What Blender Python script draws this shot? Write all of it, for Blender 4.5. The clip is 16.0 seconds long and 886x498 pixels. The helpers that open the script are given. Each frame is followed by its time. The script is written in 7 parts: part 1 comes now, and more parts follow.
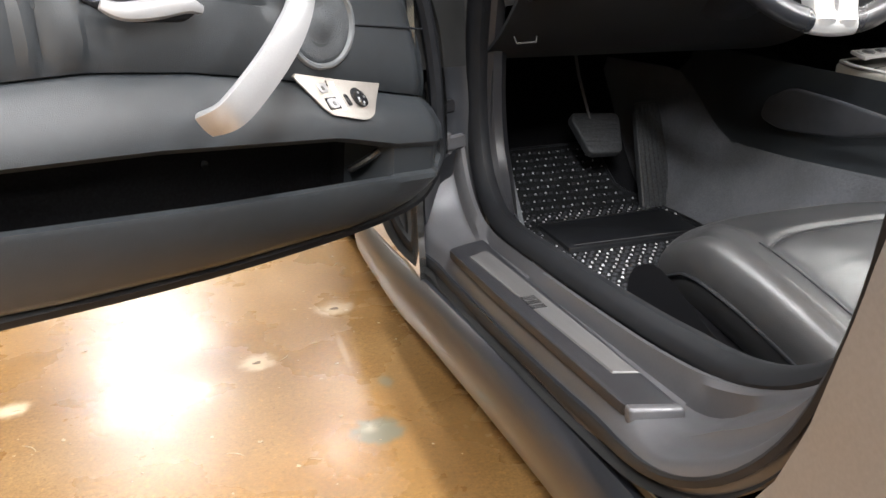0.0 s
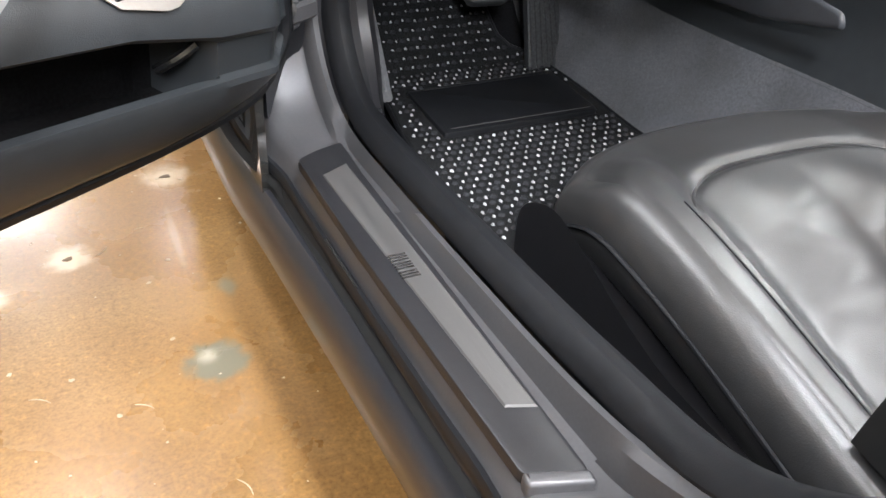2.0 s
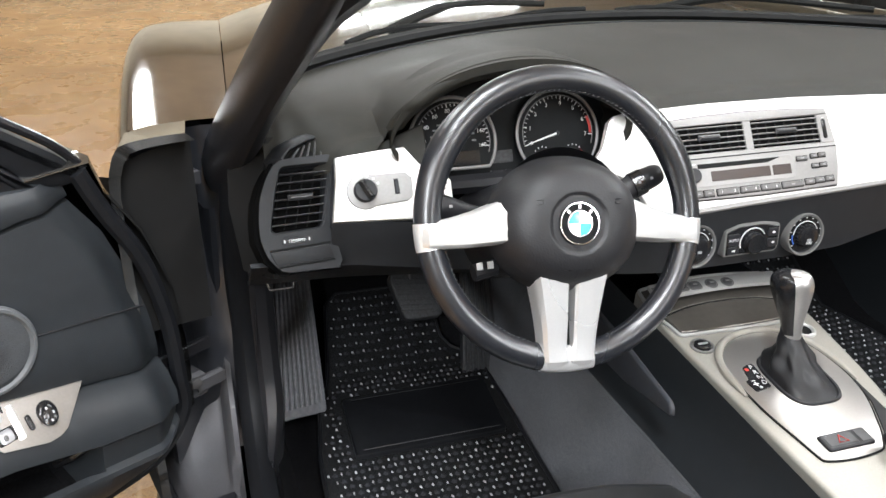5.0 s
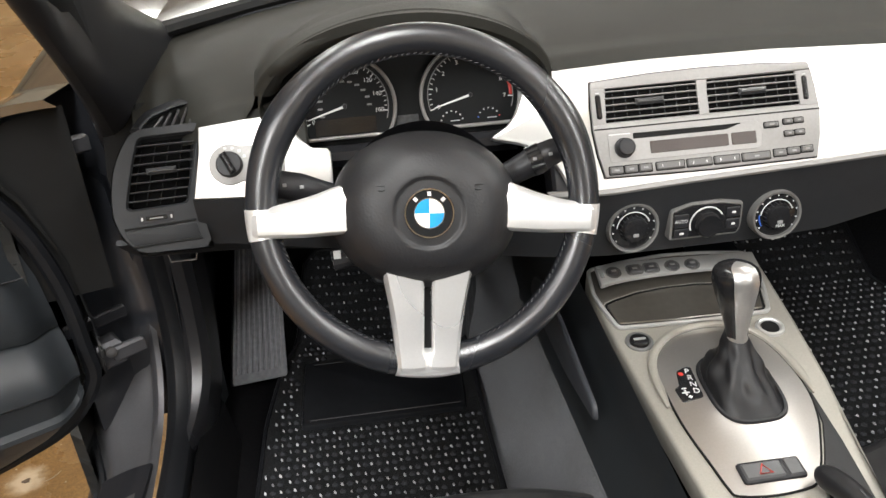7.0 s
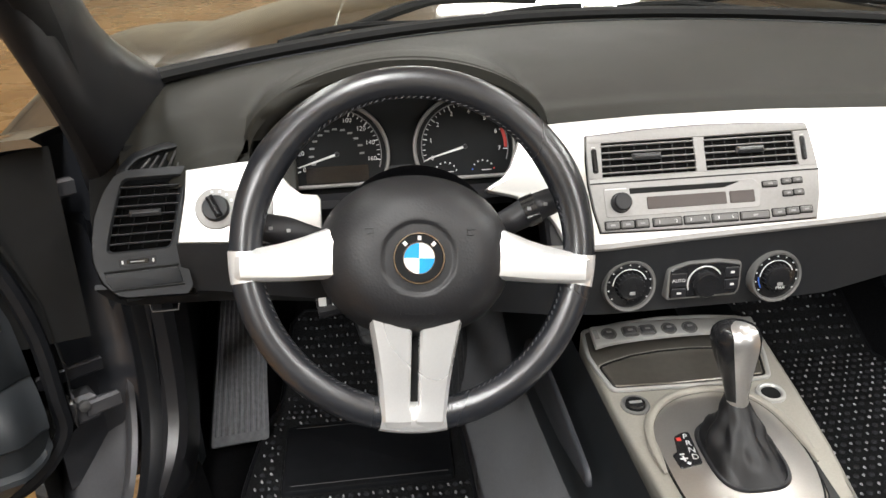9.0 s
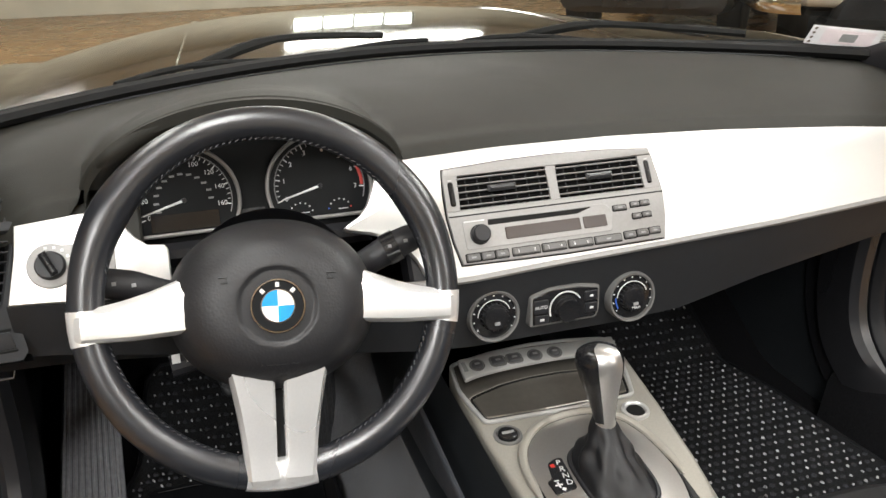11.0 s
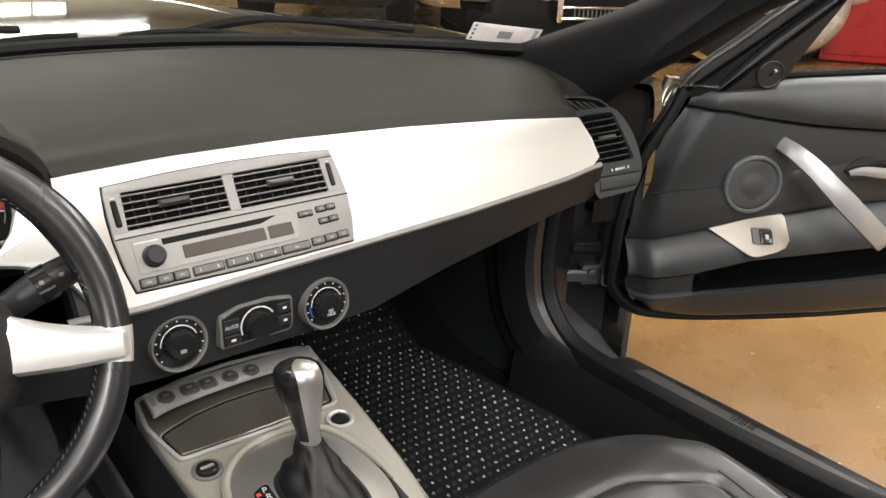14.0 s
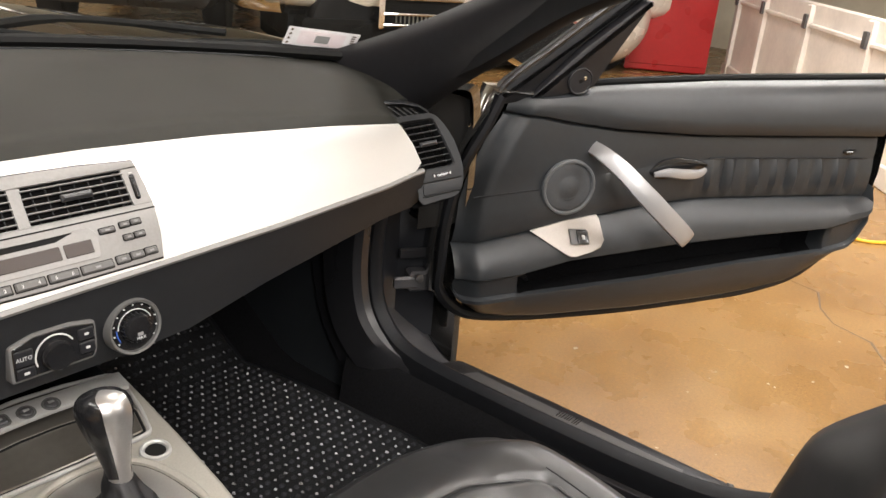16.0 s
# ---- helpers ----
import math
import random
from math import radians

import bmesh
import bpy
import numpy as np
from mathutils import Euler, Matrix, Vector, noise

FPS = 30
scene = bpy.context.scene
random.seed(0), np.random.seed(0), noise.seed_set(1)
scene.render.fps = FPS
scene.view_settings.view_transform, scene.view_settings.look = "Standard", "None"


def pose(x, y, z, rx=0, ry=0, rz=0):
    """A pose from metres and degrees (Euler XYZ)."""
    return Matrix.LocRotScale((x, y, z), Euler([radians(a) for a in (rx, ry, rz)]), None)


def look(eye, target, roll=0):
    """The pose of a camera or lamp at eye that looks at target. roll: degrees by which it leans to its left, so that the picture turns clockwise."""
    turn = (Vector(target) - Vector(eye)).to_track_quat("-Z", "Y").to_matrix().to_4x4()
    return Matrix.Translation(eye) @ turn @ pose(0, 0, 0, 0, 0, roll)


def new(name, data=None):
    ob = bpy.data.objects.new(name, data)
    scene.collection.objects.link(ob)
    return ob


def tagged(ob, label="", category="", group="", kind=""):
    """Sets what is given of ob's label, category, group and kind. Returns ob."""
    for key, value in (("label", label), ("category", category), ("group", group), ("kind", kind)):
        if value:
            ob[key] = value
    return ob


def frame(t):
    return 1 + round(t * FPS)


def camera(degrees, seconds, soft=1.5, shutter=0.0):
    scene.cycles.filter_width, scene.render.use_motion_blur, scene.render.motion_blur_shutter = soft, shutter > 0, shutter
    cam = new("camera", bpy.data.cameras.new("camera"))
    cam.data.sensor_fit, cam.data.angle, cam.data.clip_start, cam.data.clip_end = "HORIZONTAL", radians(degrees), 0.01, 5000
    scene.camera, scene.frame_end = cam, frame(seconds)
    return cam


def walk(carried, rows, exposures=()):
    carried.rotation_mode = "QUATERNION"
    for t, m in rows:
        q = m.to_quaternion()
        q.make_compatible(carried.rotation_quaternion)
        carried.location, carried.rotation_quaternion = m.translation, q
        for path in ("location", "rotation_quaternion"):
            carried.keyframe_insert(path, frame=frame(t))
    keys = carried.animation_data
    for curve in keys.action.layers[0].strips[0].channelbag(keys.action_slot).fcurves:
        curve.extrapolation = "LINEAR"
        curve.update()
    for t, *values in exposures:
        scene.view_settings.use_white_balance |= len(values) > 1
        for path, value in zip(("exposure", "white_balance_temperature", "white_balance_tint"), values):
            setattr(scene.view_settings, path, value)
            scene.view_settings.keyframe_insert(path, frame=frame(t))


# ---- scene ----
cam = camera(56.4, 16.0)
PATH = [
    (0, (-1.194, -1.189, 0.732), (-0.698, 0.647, 0.114), -2.3),
    (0.5, (-1.175, -1.117, 0.759), (-0.572, 0.605, -0.061), -0.4),
    (1, (-1.123, -1.052, 0.778), (-0.451, 0.534, -0.238), 1.2),
    (1.5, (-1.091, -0.995, 0.804), (-0.396, 0.535, -0.28), 2.3),
    (2, (-1.088, -0.901, 0.814), (-0.369, 0.603, -0.291), 2.6),
    (2.5, (-1.087, -0.789, 0.822), (-0.308, 0.693, -0.272), 2.6),
    (3, (-1.071, -0.73, 0.849), (-0.236, 0.744, -0.214), 2.4),
    (3.5, (-1.059, -0.762, 0.89), (-0.202, 0.738, -0.118), 3.1),
    (4, (-0.998, -0.877, 1.0), (-0.241, 0.745, 0.109), 3.0),
    (4.5, (-0.884, -0.984, 1.133), (-0.277, 0.735, 0.31), 1.7),
    (4.7, (-0.841, -1.005, 1.179), (-0.263, 0.726, 0.36), 1.1),
    (6.8, (-0.451, -0.949, 1.224), (-0.263, 0.768, 0.215), -3.4),
    (7, (-0.44, -0.935, 1.199), (-0.247, 0.793, 0.21), -3.2),
    (7.5, (-0.44, -0.924, 1.167), (-0.218, 0.84, 0.251), -0.9),
    (8, (-0.445, -0.925, 1.155), (-0.247, 0.882, 0.322), -1.1),
    (8.2, (-0.442, -0.925, 1.158), (-0.254, 0.885, 0.328), -1.2),
    (10.5, (-0.433, -0.908, 1.155), (0.02, 0.88, 0.381), -1.5),
    (11, (-0.43, -0.902, 1.156), (0.126, 0.864, 0.4), -1.0),
    (11.5, (-0.425, -0.897, 1.159), (0.234, 0.832, 0.4), -0.9),
    (12, (-0.422, -0.885, 1.159), (0.343, 0.79, 0.378), -0.6),
    (12.5, (-0.415, -0.884, 1.159), (0.437, 0.742, 0.365), -0.2),
    (13, (-0.415, -0.876, 1.158), (0.535, 0.699, 0.371), 0.6),
    (13.5, (-0.406, -0.868, 1.158), (0.653, 0.641, 0.385), 1.4),
    (14, (-0.396, -0.858, 1.159), (0.792, 0.555, 0.39), 2.5),
    (14.5, (-0.387, -0.858, 1.158), (0.899, 0.471, 0.398), 3.3),
    (15, (-0.379, -0.853, 1.156), (0.992, 0.399, 0.411), 4.2),
    (15.5, (-0.371, -0.85, 1.155), (1.067, 0.329, 0.419), 4.8),
    (16, (-0.37, -0.847, 1.155), (1.108, 0.285, 0.423), 5.1),
]
EXPOSURES = [(0.0, 0.86, 6150, 10), (1.0, 0.76, 6080, 10), (2.0, 0.92, 6000, 10), (2.5, 1.10, 5950, 10), (3.5, 1.25, 6000, 10), (4.2, 1.15, 5950, 9), (4.7, 0.48, 5950, 9), (6.8, 0.02, 6300, 9), (10.5, 0.06, 6350, 9), (11.5, -0.20, 6400, 9), (13.0, -0.24, 6450, 9), (14.5, -0.17, 6550, 10), (16.0, -0.1, 6600, 12)]
walk(cam, [(t, look(eye, target, roll)) for t, eye, target, roll in PATH], EXPOSURES)

# ---- world and lamps ----
world = bpy.data.worlds.new("garage_world")
scene.world = world
world.use_nodes = True
world.node_tree.nodes["Background"].inputs["Color"].default_value = (0.9, 0.86, 0.8, 1)
world.node_tree.nodes["Background"].inputs["Strength"].default_value = 0.05


def ceiling_lamp(x, y, z, sx, sy, watts, turn=0.0):
    d = bpy.data.lights.new("tube_light", "AREA")
    d.shape, d.size, d.size_y, d.energy = "RECTANGLE", sx, sy, watts
    d.color = (1.0, 0.985, 0.955)
    ob = new("tube_light", d)
    ob.matrix_world = pose(x, y, z, 0, 0, turn)
    return ob


# unseen ceiling tubes; the one at (-0.55, -1.7) is added to brighten the cabin
LAMPS = [(-2.1, 7.0, 1.1, 2.2, 80), (0.6, 5.2, 2.4, 0.3, 90), (-1.5, 1.4, 0.3, 2.4, 40), (1.5, 1.4, 0.3, 2.4, 40),
         (-0.55, -1.7, 0.3, 2.4, 115), (-2.6, -1.6, 0.3, 2.4, 50), (1.5, -2.0, 0.3, 2.4, 65), (3.9, 0.3, 1.0, 2.4, 170),
         # tubes added out of view to brighten the footwells and the north wall
         (-2.3, -4.4, 0.3, 2.4, 260), (2.6, -4.8, 0.3, 2.4, 190), (2.0, 8.8, 2.4, 0.3, 120)]
for lx, ly, lsx, lsy, lw in LAMPS:
    ceiling_lamp(lx, ly, 3.02, lsx, lsy, lw)

# ---- mesh tools ----


class G:
    """A growing mesh: vertices and faces."""

    def __init__(self):
        self.v, self.f = [], []

    def add(self, verts, faces):
        n = len(self.v)
        self.v += [Vector(p) for p in verts]
        self.f += [tuple(i + n for i in f) for f in faces]
        return self

    def join(self, other, m=None):
        verts = [m @ p for p in other.v] if m else other.v
        flip = m is not None and m.determinant() < 0
        return self.add(verts, [f[::-1] for f in other.f] if flip else other.f)

    def tf(self, m):
        if m.determinant() < 0:
            self.f = [f[::-1] for f in self.f]
        self.v = [m @ p for p in self.v]
        return self

    def loft(self, rings, closed=True, caps=True):
        """Quads between rings of equal length; closed: each ring runs round."""
        k, verts, faces = len(rings[0]), [], []
        for r in rings:
            verts += list(r)
        for a in range(len(rings) - 1):
            for i in range(k if closed else k - 1):
                j = (i + 1) % k
                faces.append((a * k + i, a * k + j, (a + 1) * k + j, (a + 1) * k + i))
        if caps and closed:
            faces.append(tuple(range(k))[::-1])
            faces.append(tuple((len(rings) - 1) * k + i for i in range(k)))
        return self.add(verts, faces)

    def grid(self, fn, nu, nv):
        """A sheet of fn(u, v), u and v from 0 to 1."""
        rings = [[fn(i / nu, j / nv) for i in range(nu + 1)] for j in range(nv + 1)]
        return self.loft(rings, closed=False)

    def slab(self, fn, nu, nv, off):
        """A sheet with thickness: its back is moved by off, its rim closed."""
        off = Vector(off)
        n = len(self.v)
        self.grid(fn, nu, nv)
        m = len(self.v) - n
        self.v += [p + off for p in self.v[n:n + m]]
        w = nu + 1
        faces = [tuple(i + m for i in f)[::-1] for f in self.f[-nu * nv:]]
        rim = [i for i in range(w)] + [j * w + nu for j in range(1, nv + 1)] + [nv * w + i for i in range(nu - 1, -1, -1)] + [j * w for j in range(nv - 1, 0, -1)]
        for a, b in zip(rim, rim[1:] + rim[:1]):
            faces.append((n + b, n + a, n + a + m, n + b + m))
        self.f += faces
        return self

    def plate(self, pts, z0, z1, bevel=0.0015, m=None, steps=1):
        """A flat outline (counter-clockwise) raised from z0 to z1 with a bevelled upper edge."""
        rings = [[(x, y, z0) for x, y in pts], [(x, y, z1 - bevel) for x, y in pts]]
        for k in range(1, steps + 1):
            a = k / steps * math.pi / 2
            rings.append([(x, y, z1 - bevel + bevel * math.sin(a)) for x, y in inset(pts, bevel * (1 - math.cos(a)))])
        sub = G().loft(rings)
        return self.join(sub, m)

    def box(self, c, size, bevel=0.002, m=None):
        sx, sy, sz = (a / 2 for a in size)
        b = min(bevel, sx * 0.9, sy * 0.9, sz * 0.9)
        ring = lambda i, z: [(-sx + i, -sy + i, z), (sx - i, -sy + i, z), (sx - i, sy - i, z), (-sx + i, sy - i, z)]
        sub = G().loft([ring(b, -sz), ring(0, -sz + b), ring(0, sz - b), ring(b, sz)])
        sub.tf(Matrix.Translation(c))
        return self.join(sub, m)

    def lathe(self, prof, n=32, m=None, caps=False):
        """Turns (radius, height) points round the z axis."""
        rings = [[(r * math.cos(2 * math.pi * i / n), r * math.sin(2 * math.pi * i / n), h) for i in range(n)] for r, h in prof]
        return self.join(G().loft(rings, caps=caps), m)

    def tube(self, path, r, n=10, closed=False, flat=1.0, up=(0, 0, 1)):
        """A round bar along a path; r: one radius or one for each point."""
        path = [Vector(p) for p in path]
        rs = r if isinstance(r, (list, tuple)) else [r] * len(path)
        rings, side = [], None
        for i, p in enumerate(path):
            a = path[i - 1] if i or closed else path[i]
            b = path[(i + 1) % len(path)] if i < len(path) - 1 or closed else path[i]
            t = (b - a).normalized()
            if side is None:
                side = t.cross(Vector(up))
                if side.length < 1e-3:
                    side = t.cross(Vector((1, 0, 0)))
            side = (side - t * side.dot(t)).normalized()
            q = t.cross(side)
            rings.append([p + rs[i] * (side * math.cos(2 * math.pi * k / n) + q * flat * math.sin(2 * math.pi * k / n)) for k in range(n)])
        if closed:
            rings.append(rings[0])
        return self.loft(rings, caps=not closed)


def inset(pts, d):
    """An outline moved inwards by d (outlines run counter-clockwise)."""
    out, n = [], len(pts)
    for i in range(n):
        (ax, ay), (bx, by), (cx, cy) = pts[i - 1], pts[i], pts[(i + 1) % n]
        e1, e2 = Vector((bx - ax, by - ay)), Vector((cx - bx, cy - by))
        if e1.length < 1e-9 or e2.length < 1e-9:
            out.append((bx, by))
            continue
        e1.normalize(), e2.normalize()
        n1, n2 = Vector((-e1.y, e1.x)), Vector((-e2.y, e2.x))
        k = n1 + n2
        k = k / max(0.35, 1 + n1.dot(n2))
        out.append((bx + k.x * d, by + k.y * d))
    return out


def rounded(pts, r, n=4):
    """An outline with its corners rounded by r."""
    out, k = [], len(pts)
    for i in range(k):
        p, a, b = Vector(pts[i]), Vector(pts[i - 1]), Vector(pts[(i + 1) % k])
        ra = min(r, (a - p).length * 0.45, (b - p).length * 0.45)
        s, e = p + (a - p).normalized() * ra, p + (b - p).normalized() * ra
        for j in range(n + 1):
            t = j / n
            q = s * (1 - t) ** 2 + p * 2 * t * (1 - t) + e * t * t
            out.append((q.x, q.y))
    return out


def rect(x0, y0, x1, y1, r=0.0, n=3):
    pts = [(x0, y0), (x1, y0), (x1, y1), (x0, y1)]
    return rounded(pts, r, n) if r else pts


def circle(x, y, r, n=28, squash=1.0):
    return [(x + r * math.cos(2 * math.pi * i / n), y + r * squash * math.sin(2 * math.pi * i / n)) for i in range(n)]


def ip(x, *pairs):
    """Smooth interpolation through (x, value) pairs."""
    if x <= pairs[0][0]:
        return pairs[0][1]
    for (a, va), (b, vb) in zip(pairs, pairs[1:]):
        if x <= b:
            t = (x - a) / (b - a)
            return va + (vb - va) * t
    return pairs[-1][1]


def ss(a, b, x):
    t = min(1, max(0, (x - a) / (b - a)))
    return t * t * (3 - 2 * t)


def spline(pts, n=8):
    """Catmull-Rom points through pts, n per span."""
    pts = [Vector(p) for p in pts]
    out = []
    for i in range(len(pts) - 1):
        p0, p1, p2, p3 = pts[max(i - 1, 0)], pts[i], pts[i + 1], pts[min(i + 2, len(pts) - 1)]
        for j in range(n):
            t = j / n
            out.append(0.5 * (2 * p1 + (p2 - p0) * t + (2 * p0 - 5 * p1 + 4 * p2 - p3) * t * t + (3 * p1 - p0 - 3 * p2 + p3) * t ** 3))
    return out + [pts[-1]]


def basis(o, x, y):
    """A frame at o with axes x and y; z stands on both."""
    x, y = Vector(x).normalized(), Vector(y).normalized()
    z = x.cross(y).normalized()
    m = Matrix((x, y, z)).transposed().to_4x4()
    m.translation = o
    return m


MIRROR = Matrix.Diagonal((-1, 1, 1, 1))


def part(name, g, mat, parent=None, label="", angle=35, data=None):
    """One mesh object under parent."""
    if data is None:
        data = bpy.data.meshes.new(name)
        data.from_pydata([tuple(p) for p in g.v], [], g.f)
        data.materials.append(mat)
        data.polygons.foreach_set("use_smooth", [True] * len(data.polygons))
        data.set_sharp_from_angle(angle=radians(angle))
        data.update()
    ob = new(name, data)
    if parent:
        ob.parent = parent
    if label:
        tagged(ob, label)
    return ob


def text(body, size, depth=0.0002, align="CENTER"):
    """Raised letters as a mesh in the xy plane."""
    c = bpy.data.curves.new("lettering", "FONT")
    c.body, c.size, c.extrude, c.align_x, c.align_y, c.resolution_u = body, size, depth, align, "CENTER", 3
    ob = bpy.data.objects.new("lettering", c)
    me = bpy.data.meshes.new_from_object(ob)
    g = G().add([v.co.copy() for v in me.vertices], [tuple(p.vertices) for p in me.polygons])
    bpy.data.objects.remove(ob)
    return g

# ---- materials ----


def material(name, base, rough=0.5, metal=0.0, coat=0.0, noise_scale=40.0, vary=0.12, rough_vary=0.08, bump=0.0, bump_scale=400.0,
             grain="noise", emit=None, alpha=None, spec=0.5, stretch=None, big=3.0, big_vary=0.1, sheen=0.0):
    """A surface with variation at two scales and fine relief."""
    mt = bpy.data.materials.new(name)
    mt.use_nodes = True
    nt = mt.node_tree
    b = nt.nodes["Principled BSDF"]
    b.inputs["Roughness"].default_value, b.inputs["Metallic"].default_value = rough, metal
    b.inputs["Coat Weight"].default_value, b.inputs["Coat Roughness"].default_value = coat, 0.04
    b.inputs["Specular IOR Level"].default_value = spec
    b.inputs["Sheen Weight"].default_value = sheen
    tc = nt.nodes.new("ShaderNodeTexCoord")
    src = tc.outputs["Object"]
    if stretch:
        mp = nt.nodes.new("ShaderNodeMapping")
        mp.inputs["Scale"].default_value = stretch
        nt.links.new(src, mp.inputs["Vector"])
        src = mp.outputs["Vector"]
    fine, broad = nt.nodes.new("ShaderNodeTexNoise"), nt.nodes.new("ShaderNodeTexNoise")
    fine.inputs["Scale"].default_value, broad.inputs["Scale"].default_value = noise_scale, big
    fine.inputs["Detail"].default_value = 4
    for t in (fine, broad):
        nt.links.new(src, t.inputs["Vector"])
    m1 = nt.nodes.new("ShaderNodeMapRange")
    m1.inputs["From Min"].default_value, m1.inputs["From Max"].default_value = 0.3, 0.7
    m1.inputs["To Min"].default_value, m1.inputs["To Max"].default_value = 1 - vary, 1 + vary
    m2 = nt.nodes.new("ShaderNodeMapRange")
    m2.inputs["From Min"].default_value, m2.inputs["From Max"].default_value = 0.3, 0.7
    m2.inputs["To Min"].default_value, m2.inputs["To Max"].default_value = 1 - big_vary, 1 + big_vary
    nt.links.new(fine.outputs["Fac"], m1.inputs["Value"])
    nt.links.new(broad.outputs["Fac"], m2.inputs["Value"])
    mul = nt.nodes.new("ShaderNodeMath")
    mul.operation = "MULTIPLY"
    nt.links.new(m1.outputs["Result"], mul.inputs[0])
    nt.links.new(m2.outputs["Result"], mul.inputs[1])
    col = nt.nodes.new("ShaderNodeVectorMath")
    col.operation = "SCALE"
    col.inputs[0].default_value = base
    nt.links.new(mul.outputs[0], col.inputs["Scale"])
    nt.links.new(col.outputs[0], b.inputs["Base Color"])
    rr = nt.nodes.new("ShaderNodeMapRange")
    rr.inputs["From Min"].default_value, rr.inputs["From Max"].default_value = 0.3, 0.7
    rr.inputs["To Min"].default_value, rr.inputs["To Max"].default_value = max(0.02, rough - rough_vary), min(1, rough + rough_vary)
    nt.links.new(broad.outputs["Fac"], rr.inputs["Value"])
    nt.links.new(rr.outputs["Result"], b.inputs["Roughness"])
    if bump:
        if grain == "cell":
            tx = nt.nodes.new("ShaderNodeTexVoronoi")
            tx.feature, out = "SMOOTH_F1", "Distance"
        else:
            tx = nt.nodes.new("ShaderNodeTexNoise")
            tx.inputs["Detail"].default_value, out = 3, "Fac"
        tx.inputs["Scale"].default_value = bump_scale
        nt.links.new(src, tx.inputs["Vector"])
        bp = nt.nodes.new("ShaderNodeBump")
        bp.inputs["Strength"].default_value, bp.inputs["Distance"].default_value = bump, 0.001
        nt.links.new(tx.outputs[out], bp.inputs["Height"])
        nt.links.new(bp.outputs["Normal"], b.inputs["Normal"])
    if emit:
        b.inputs["Emission Color"].default_value, b.inputs["Emission Strength"].default_value = (*emit[0], 1), emit[1]
    mt.diffuse_color = (*base, 1)
    return mt


PAINT = material("grey_metallic_paint", (0.20, 0.197, 0.188), 0.10, 0.90, 1.0, 900, 0.08, 0.02, big_vary=0.03)
# copy of the car's one paint; the rear wing's soft light put into it
BODYPAINT = material("soft_lit_grey_paint", (0.185, 0.18, 0.18), 0.42, 0.45, 0.25, 300, 0.05, 0.05, big=5, big_vary=0.06)
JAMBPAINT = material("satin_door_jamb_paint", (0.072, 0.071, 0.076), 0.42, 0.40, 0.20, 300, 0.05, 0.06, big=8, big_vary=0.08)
PILLAR = material("smooth_black_pillar_trim", (0.016, 0.016, 0.018), 0.30, spec=0.6, noise_scale=60, vary=0.08)
SOFT = material("soft_black_plastic", (0.0190, 0.0185, 0.0155), 0.62, spec=0.22, noise_scale=60, vary=0.08, bump=0.25, bump_scale=900, grain="cell")
HARD = material("black_plastic", (0.014, 0.014, 0.016), 0.40, spec=0.32, noise_scale=80, vary=0.1, bump=0.12, bump_scale=1200, grain="cell")
GLOSS = material("gloss_black_plastic", (0.012, 0.012, 0.013), 0.18, noise_scale=60, vary=0.1)
RUBBER = material("black_rubber", (0.008, 0.0085, 0.010), 0.50, spec=0.22, noise_scale=60, vary=0.15, bump=0.1, bump_scale=600)
DOORTRIM = material("dark_door_trim", (0.0215, 0.0242, 0.0272), 0.42, spec=0.5, noise_scale=60, vary=0.08, bump=0.22, bump_scale=1000, grain="cell")
LEATHER = material("black_leather", (0.027, 0.027, 0.028), 0.37, spec=0.75, noise_scale=45, vary=0.12, rough_vary=0.06, bump=0.13, bump_scale=800, grain="cell", big=6)
WHEEL_LEATHER = material("steering_wheel_leather", (0.013, 0.014, 0.017), 0.27, spec=0.75, rough_vary=0.03, noise_scale=90, vary=0.12, bump=0.07, bump_scale=1100, grain="cell")
LOWER = material("black_lower_trim", (0.016, 0.017, 0.019), 0.5, spec=0.3, noise_scale=80, vary=0.08, bump=0.2, bump_scale=900, grain="cell")
HUB = material("grained_black_hub", (0.013, 0.013, 0.0145), 0.45, spec=0.4, rough_vary=0.02, noise_scale=90, vary=0.08, bump=0.18, bump_scale=420, grain="cell")
SPOKE = material("satin_metal_spoke", (0.84, 0.835, 0.83), 0.28, 0.66, 0.0, 500, 0.02, 0.02)
SEAM = material("grey_thread", (0.035, 0.035, 0.037), 0.7)
SILVER = material("silver_dash_trim", (0.79, 0.78, 0.755), 0.36, 0.45, 0.0, 700, 0.02, 0.02, big_vary=0.02)
PULL = material("satin_grey_handle", (0.38, 0.38, 0.39), 0.38, 0.55, 0.0, 500, 0.03, 0.04)
SATIN = material("satin_aluminium", (0.84, 0.83, 0.82), 0.34, 0.55, 0.0, 500, 0.02, 0.02)
BRUSHED = material("brushed_aluminium", (0.50, 0.485, 0.465), 0.33, 0.85, 0.0, 400, 0.03, 0.02)
KNOBMETAL = material("polished_knob_metal", (0.52, 0.51, 0.50), 0.34, 0.85, 0.0, 300, 0.03, 0.05)
PANELMETAL = material("matt_silver_switch_panel", (0.33, 0.305, 0.28), 0.40, 0.6, 0.0, 300, 0.04, 0.05)
BARSILVER = material("pale_silver_plastic", (0.46, 0.46, 0.45), 0.36, 0.45, 0.0, 400, 0.03, 0.03)
BUTTON = material("dark_grey_push_button", (0.05, 0.05, 0.052), 0.35, noise_scale=120, vary=0.1)
DIALRIM = material("dark_grey_dial_rim", (0.115, 0.113, 0.110), 0.5, 0.1, noise_scale=300, vary=0.05)
